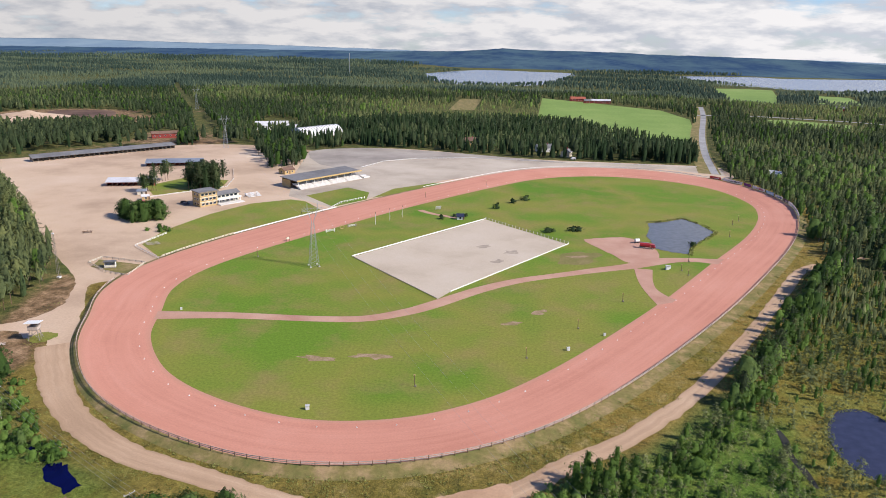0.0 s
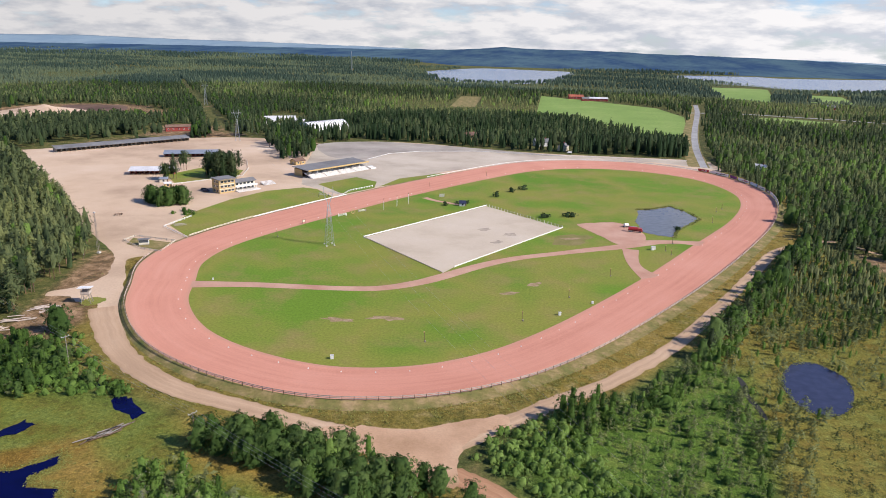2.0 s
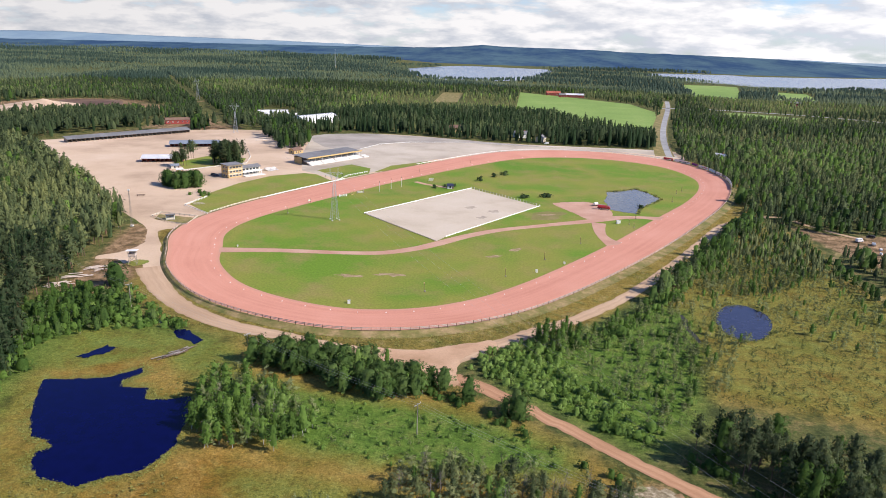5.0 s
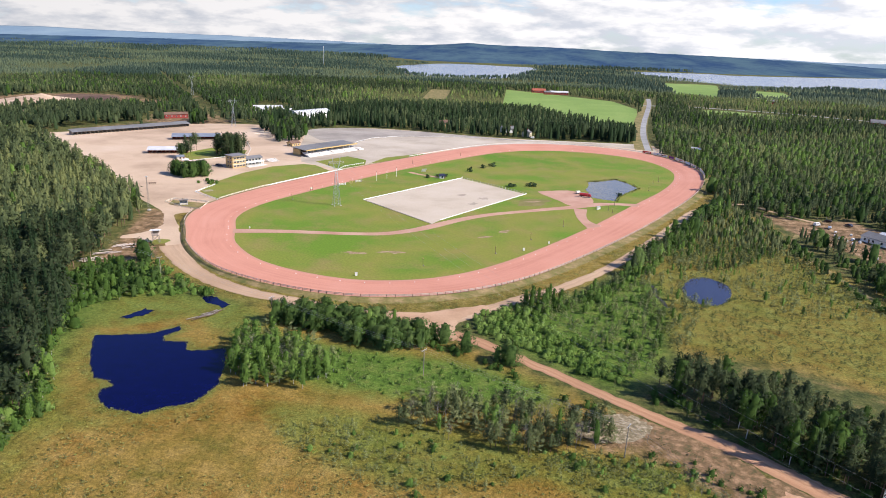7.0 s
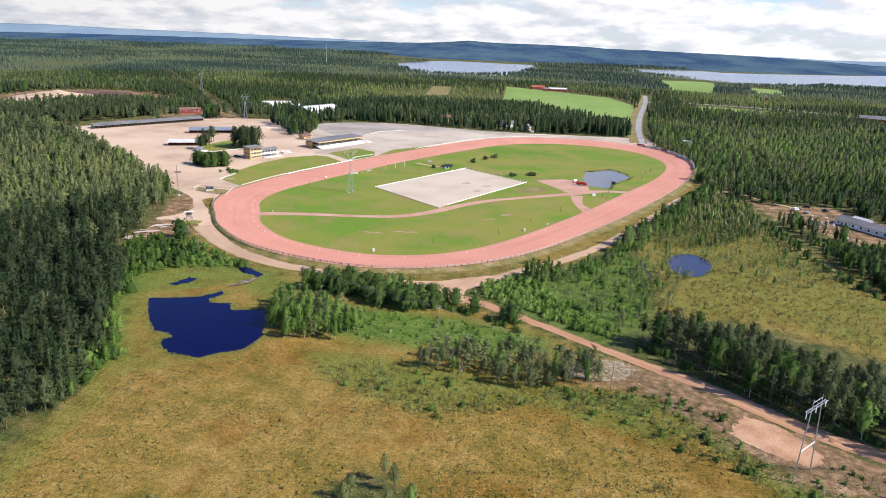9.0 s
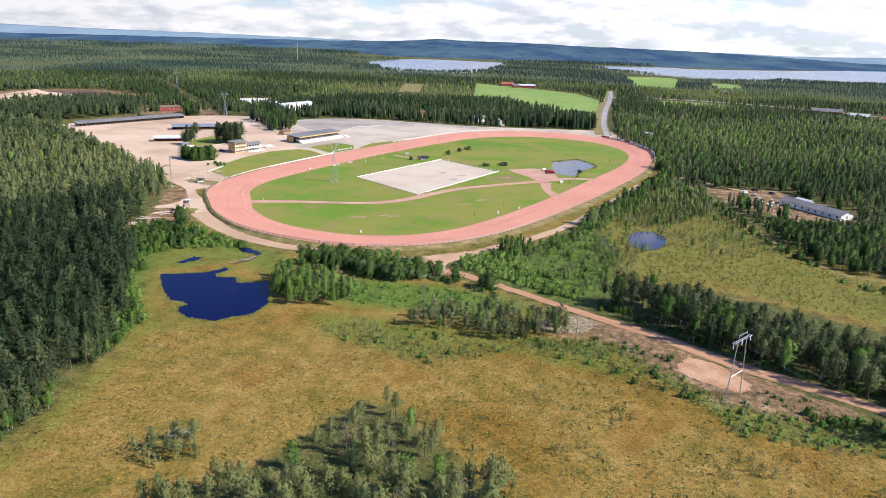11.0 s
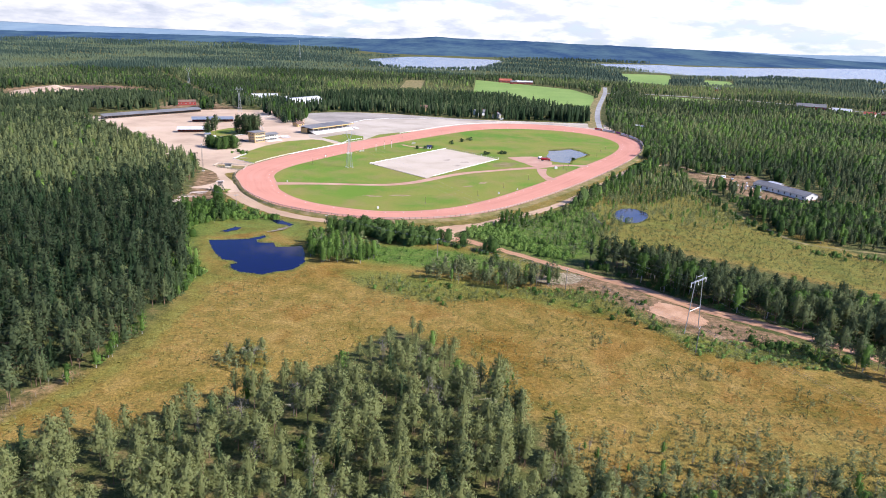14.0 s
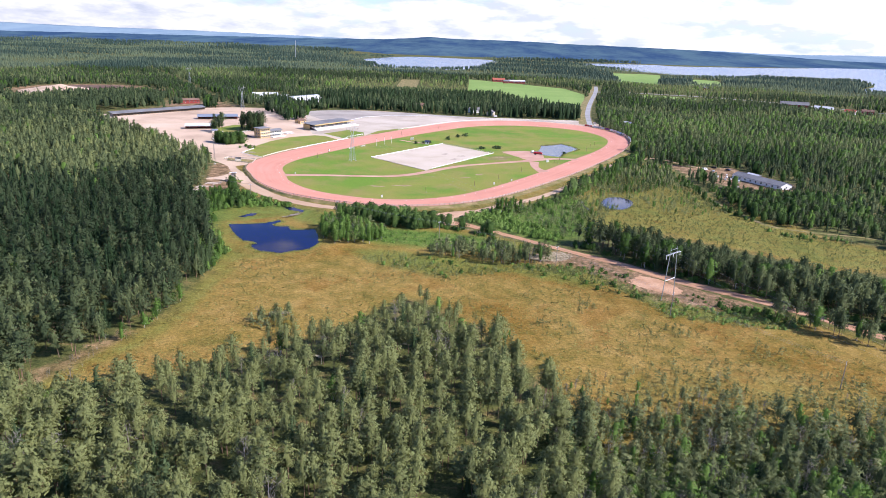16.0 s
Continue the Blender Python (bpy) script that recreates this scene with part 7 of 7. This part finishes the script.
pole_yaw = math.degrees(math.atan2(-31, 57)) + 90
for x, y in POLES:
    wood_pole(x, y, 9.2, pole_yaw)
side_p = Vector((math.cos(radians(pole_yaw)), math.sin(radians(pole_yaw)), 0))
for a, b in zip(POLES, POLES[1:]):
    for s in (-1.05, 0, 1.05):
        obj("cable", tube(wire(Vector((*a, 9.0)) + side_p * s, Vector((*b, 9.0)) + side_p * s, 0.9, 10), 0.016, 3), M["cable"], None, "thin overhead cable between wooden poles", "wire", "", "utility cables")


# ---- infield ----
def flagpole(x, y):
    e = thing("flagpole", "white flagpole with a dark band near the top", "flagpole", pose(x, y, 0.05), "flagpoles in the infield")
    part("pole", tube([(0, 0, 0), (0, 0, 6.7)], 0.13, 8, 0.8), M["white"], e)
    part("band", tube([(0, 0, 5.9), (0, 0, 6.75)], 0.15, 8), M["brown"], e)


for x, y in ((-104, 348), (-99, 359), (-94, 367)):
    flagpole(x, y)


def lamp_post(x, y, h):
    e = thing("loudspeaker_post", "thin dark post with a small pale head", "post", pose(x, y, 0.05, 1, -1, 0), "posts round the infield")
    part("pole", tube([(0, 0, 0), (0, 0, h)], 0.09, 6), M["brown"], e)
    part("head", boxes(((0, 0, h + 0.2), (0.45, 0.45, 0.4))), M["yellow"], e)
    part("base", boxes(((0.25, 0, 0.25), (0.5, 0.4, 0.5))), M["greywood"], e)


for x, y, h in ((-43, 177, 3.4), (-13, 203, 3.4), (3, 231, 3.2), (20, 262, 3.2), (53, 322, 3.6), (48, 308, 2.6), (81, 374, 3), (93, 411, 3), (88, 402, 2.4), (-139, 279, 3.2), (50, 302, 2.2), (-60, 470, 3), (-92, 420, 3)):
    lamp_post(x, y, h)


def cabinet(x, y, s=1.0):
    e = thing("cabinet", "small white electrical cabinet on the grass", "cabinet", pose(x, y, 0.05, 0, 0, 20), "white cabinets in the infield")
    part("body", boxes(((0, 0, 0.55 * s), (0.9 * s, 0.6 * s, 1.1 * s))), M["white"], e)
    part("lid", boxes(((0, 0, 1.14 * s), (1.05 * s, 0.75 * s, 0.1 * s))), M["roof_light"], e)


for x, y, s in ((-68, 158, 1.1), (0, 212, 1.0), (12, 227, 0.8), (42, 308, 1.6), (43, 309.5, 1.2), (-138, 214, 0.7)):
    cabinet(x, y, s)


def jump(x, y, a, color, label):
    e = thing("jump_fence", label, "jump fence", pose(x, y, 0.05, 0, 0, a), "jump fences in the infield")
    for s in (-1, 1):
        part("wing", boxes(((s * 2.2, 0, 0.75), (0.5, 0.3, 1.5))), color, e)
    for k in range(3):
        part("bar", boxes(((0, 0, 0.4 + 0.4 * k), (4.2, 0.12, 0.14))), M["white"], e)


jump(-122, 327.5, 40, M["white"], "white show-jumping fence on the grass")
jump(-114.5, 340, 42, M["greywood"], "grey show-jumping fence on the grass")
e = thing("tractor_tyre", "upright yellow painted tyre ring", "tyre", pose(-118, 334, 0.05, 0, 0, 40))
part("ring", tube([(1.1 * math.cos(a * math.pi / 8), 0, 1.25 + 1.1 * math.sin(a * math.pi / 8)) for a in range(17)], 0.2, 6), M["yellow"], e)
e = thing("sign_frame", "dark wooden finish frame with a white plate", "sign", pose(-136, 306, 0.05, 0, 0, 60))
for s in (-1, 1):
    part("post", boxes(((s * 0.9, 0, 1.2), (0.18, 0.18, 2.4))), M["brown"], e)
part("plate", boxes(((0, 0, 1.5), (1.7, 0.08, 0.9))), M["cream"], e)
house("garden_hut", "small white hut with a dark blue roof beside a hedge", pose(-62, 372, 0.05, 0, 0, 15), 3.6, 3, 1.9, 3.1, M["white"], M["navy"], 1, chimney=False, category="hut")
e = thing("tilted_board", "white board leaning on a frame on the grass", "board", pose(-78, 390, 0.05, 0, 0, 30))
part("panel", boxes(((0, 0, 1.3), (3.4, 0.15, 2.4), (28, 0, 0))), M["white"], e)
part("strut", tubes([[(-1.2, 1.2, 0), (-1.2, -0.1, 1.6)], [(1.2, 1.2, 0), (1.2, -0.1, 1.6)]], 0.06), M["greywood"], e)


def clipped_bush(x, y, r, h):
    e = thing("conifer_bush", "dark round conifer bush on the grass", "bush", pose(x, y, 0.0), "conifer bushes in the infield")
    c, t, nv, sp = template("bush", 0, int(abs(x)) % 5)
    o = part("crown", quads_mesh("crown", c * np.array((r * 2.0, r * 2.0, h)), np.full(len(c), 0.35), nv), M["spruce"], e)
    part("trunk", quads_mesh("trunk", t * np.array((r, r, h))), M["bark"], e)
    return o


for x, y, r, h in ((-45, 402, 1.6, 3.6), (-37, 420, 1.7, 3), (-30, 430, 2.4, 3), (-13, 357, 2, 2.4), (-11, 358, 1.4, 2), (0, 363, 2, 2.6), (3, 364, 1.8, 2.4), (-72, 369, 1.4, 2.6), (59, 351, 1.6, 2.2), (-66, 376, 1.2, 1.8), (-63.5, 377, 1.2, 1.8), (-60, 378.5, 1.2, 1.8)):
    clipped_bush(x, y, r, h)


def red_truck():
    e = thing("red_truck", "old red tanker truck parked by the pond", "truck", pose(36, 340, 0.13, 0, 0, -8))
    part("cab", boxes(((2.6, 0, 1.55), (1.7, 2.2, 1.6)), ((3.6, 0, 1.1), (0.8, 2.0, 0.8))), M["crimson"], e)
    part("windscreen", boxes(((3.47, 0, 1.95), (0.06, 1.8, 0.6))), M["glass"], e)
    part("chassis", boxes(((0, 0, 0.75), (7.4, 1.0, 0.25))), M["dark"], e)
    part("tank", tube([(-3.4, 0, 1.75), (-3.2, 0, 1.75), (1.4, 0, 1.75), (1.6, 0, 1.75)], 0.95, 14), M["crimson"], e)
    part("hose_boom", boxes(((-1.2, 0, 2.8), (4.6, 0.5, 0.2))), M["steel"], e)
    for x in (-2.6, -1.5, 2.7):
        for y in (-0.95, 0.95):
            w = part("wheel", tube([(0, -0.16, 0), (0, 0.16, 0)], 0.5, 14), M["dark"], e)
            w.location = (x, y, 0.5)
            part("rim", tube([(0, -0.17, 0), (0, 0.17, 0)], 0.26, 10), M["white"], w)


red_truck()
e = thing("water_tank", "white plastic water tank on a trailer frame", "tank", pose(32, 349, 0.13, 0, 0, 30))
part("body", tube([(-1.2, 0, 1.2), (-1.1, 0, 1.2), (1.1, 0, 1.2), (1.2, 0, 1.2)], 0.9, 14), M["white"], e)
part("trailer_frame", boxes(((0.3, 0, 0.35), (3.6, 1.4, 0.15))), M["dark"], e)
for y in (-0.8, 0.8):
    part("wheel", tube([(0, y - 0.1, 0.32), (0, y + 0.1, 0.32)], 0.32, 12), M["dark"], e)
e = thing("track_harrow", "rusty towed track harrow standing on the sand", "harrow", pose(-236, 294, 0.03, 0, 0, 35))
part("beam", boxes(((0, 0, 0.8), (4.5, 0.3, 0.3)), ((0, 1.5, 0.7), (0.2, 3.0, 0.2))), M["brown"], e)
for s in (-1.8, -0.6, 0.6, 1.8):
    part("tine", boxes(((s, -0.3, 0.4), (0.15, 0.9, 0.8), (20, 0, 0))), M["brown"], e)
for s in (-1.5, 1.5):
    part("wheel", tube([(s - 0.12, 1.0, 0.45), (s + 0.12, 1.0, 0.45)], 0.45, 12), M["dark"], e)

# white marker cones along the inside of the track
cone = bmesh.new()
bmesh.ops.create_cone(cone, cap_ends=True, segments=8, radius1=0.13, radius2=0.03, depth=0.4, matrix=Matrix.Translation((0, 0, 0.23)))
bmesh.ops.create_cube(cone, size=1, matrix=Matrix.Translation((0, 0, 0.03)) @ Matrix.Diagonal((0.36, 0.36, 0.06, 1)))
cone_mesh = bpy.data.meshes.new("marker_cone")
cone.to_mesh(cone_mesh)
cone.free()
cone_mesh.materials.append(M["white"])
loop = np.vstack([inner, inner[:1]])
c_line = np.c_[inner[:, :2] - sides(inner, True) * 3.6, 0.06 + inner[:, 3] * 3.6 / inner[:, 2]]
c_pts, _ = along(np.vstack([c_line, c_line[:1]]), 10.2)
for p in c_pts:
    o = tagged(new("marker_cone", cone_mesh), "small white marker cone on the track", "cone", "marker cones along the track")
    o.location = tuple(p[:3])


# ---- farmyard, far buildings ----
e = house("barn", "long low white barn with a grey sheet roof", pose(194, 262, 0.02, 0, 0, -60), 43, 11, 2.9, 4.8, M["white"], M["roof_grey"], 9, chimney=False, category="barn")
house("outbuilding", "small grey-roofed outbuilding behind the barn", pose(196, 283, 0.02, 0, 0, -60), 10, 4, 2.4, 3.2, M["white"], M["roof_light"], 4, chimney=False, category="barn")
rng_b = random.Random(3)
bale = bmesh.new()
bmesh.ops.create_cone(bale, cap_ends=True, segments=14, radius1=0.7, radius2=0.7, depth=1.2, matrix=Matrix.Translation((0, 0, 0.7)) @ Euler((radians(90), 0, 0)).to_matrix().to_4x4())
bmesh.ops.bevel(bale, geom=[ed for ed in bale.edges if len(ed.link_faces) == 2 and ed.calc_face_angle() > 1], offset=0.12, segments=2, affect="EDGES")
bale_mesh = bpy.data.meshes.new("bale")
bale.to_mesh(bale_mesh)
bale.free()
bale_mesh.materials.append(M["white"])
for k in range(12):
    o = tagged(new("silage_bale", bale_mesh), "white wrapped silage bale in the farmyard", "bale", "silage bales in the farmyard")
    o.matrix_world = pose(167 + rng_b.uniform(0, 14), 240 + rng_b.uniform(0, 50), 0, 0, 0, rng_b.uniform(0, 180))

for x, y, a, L, W, mt, rf, lb in ((0, 1235, 12, 26, 11, "red", "roof_red", "red wooden farm barn with a red roof"), (16, 1200, 10, 12, 8, "red", "roof_grey", "small red farmhouse with a grey roof"),
                                  (30, 1208, 5, 18, 8, "red", "roof_light", "red farm building with a pale roof"), (46, 1212, 8, 16, 8, "red", "roof_light", "long red farm shed with a pale roof"),
                                  (478, 925, -15, 42, 14, "red", "roof_grey", "red hall with a grey roof by the main road"), (499, 868, -35, 26, 12, "white", "roof_light", "white shop building with a pale roof by the main road"),
                                  (525, 838, -35, 15, 9, "cream", "roof_red", "cream house with a red roof by the main road"), (556, 850, -20, 16, 9, "red", "roof_brown", "red house with a brown roof by the main road"),
                                  (-386, 604, 38, 24, 7, "red", "roof_brown", "long red wooden stable building"), (-320, 700, 30, 34, 14, "white", "roof_light", "white industrial building among the trees"),
                                  (-290, 690, 40, 18, 10, "white", "roof_light", "white house among the trees"), (-28, 640, 20, 16, 9, "white", "roof_grey", "white house with a dark roof at the wood's edge"),
                                  (-8, 618, 75, 9, 8, "cream", "roof_grey", "cream house among the pines"), (-100, 660, 15, 14, 9, "yellow", "roof_brown", "yellow house among the pines"), (110, 1450, 10, 20, 9, "white", "roof_grey", "white farmhouse near the lake"),
                                  (420, 1240, 5, 18, 9, "red", "roof_grey", "red barn in the far field"), (150, 560, -30, 10, 7, "white", "roof_light", "small white house by the road")):
    tall = 8 if L > 45 else 4.2
    house("house" if L < 17 else "farm_building", lb, pose(x, y, 0, 0, 0, a), L, W, tall, tall + W * 0.3, M[mt], M[rf], max(2, int(L / 4.5)), chimney=L < 17, category="house" if L < 17 else "building")


def arched_hall():
    e = thing("arched_hall", "white arched fabric hall with visible ribs", "hall", pose(-258, 668, 0, 0, 0, 62))
    L, R = 52.0, 11.0
    a = [(R * math.cos(t), R * 0.86 * math.sin(t)) for t in np.linspace(0, math.pi, 13)]
    bm = bmesh.new()
    v = [[bm.verts.new((x, y, z)) for y, z in a] for x in (-L / 2, L / 2)]
    for i in range(12):
        bm.faces.new((v[0][i], v[0][i + 1], v[1][i + 1], v[1][i]))
    bm.faces.new(v[0][::-1])
    bm.faces.new(v[1])
    part("cover", bm, M["white"], e)
    for k in range(15):
        x = -L / 2 + k * L / 14
        part("rib", tube([(x, y * 1.015, z * 1.015) for y, z in a], 0.28, 4), M["steel"], e)
    part("end_door", boxes(((-L / 2 - 0.1, 0, 2.5), (0.2, 6, 5))), M["dark"], e)


arched_hall()
e = thing("radio_mast", "thin tall radio mast above the forest", "mast", pose(-590, 1790, 0))
part("shaft", tube([(0, 0, 0), (0, 0, 48)], 1.0, 6, 0.6), M["steel"], e)
part("antenna", tube([(0, 0, 48), (0, 0, 56)], 0.3, 5), M["white"], e)
# sand heaps of the quarry
for x, y, r, h in ((-588, 640, 52, 7), (-612, 690, 46, 8), (-572, 606, 40, 5)):
    bm = bmesh.new()
    bmesh.ops.create_grid(bm, x_segments=18, y_segments=18, size=1)
    for vv in bm.verts:
        q = math.hypot(vv.co.x, vv.co.y)
        vv.co.z = max(0, 1 - q) ** 0.9 * h * (1 + 0.35 * noise.noise((vv.co.x * 3, vv.co.y * 3, x))) - 0.05
        vv.co.x, vv.co.y = vv.co.x * r, vv.co.y * r
    o = obj("sand_mound", bm, M["sand"], None, "tall mound of pale quarried sand", "sand mound", "", "sand mounds in the quarry")
    o.location = (x, y, 0)
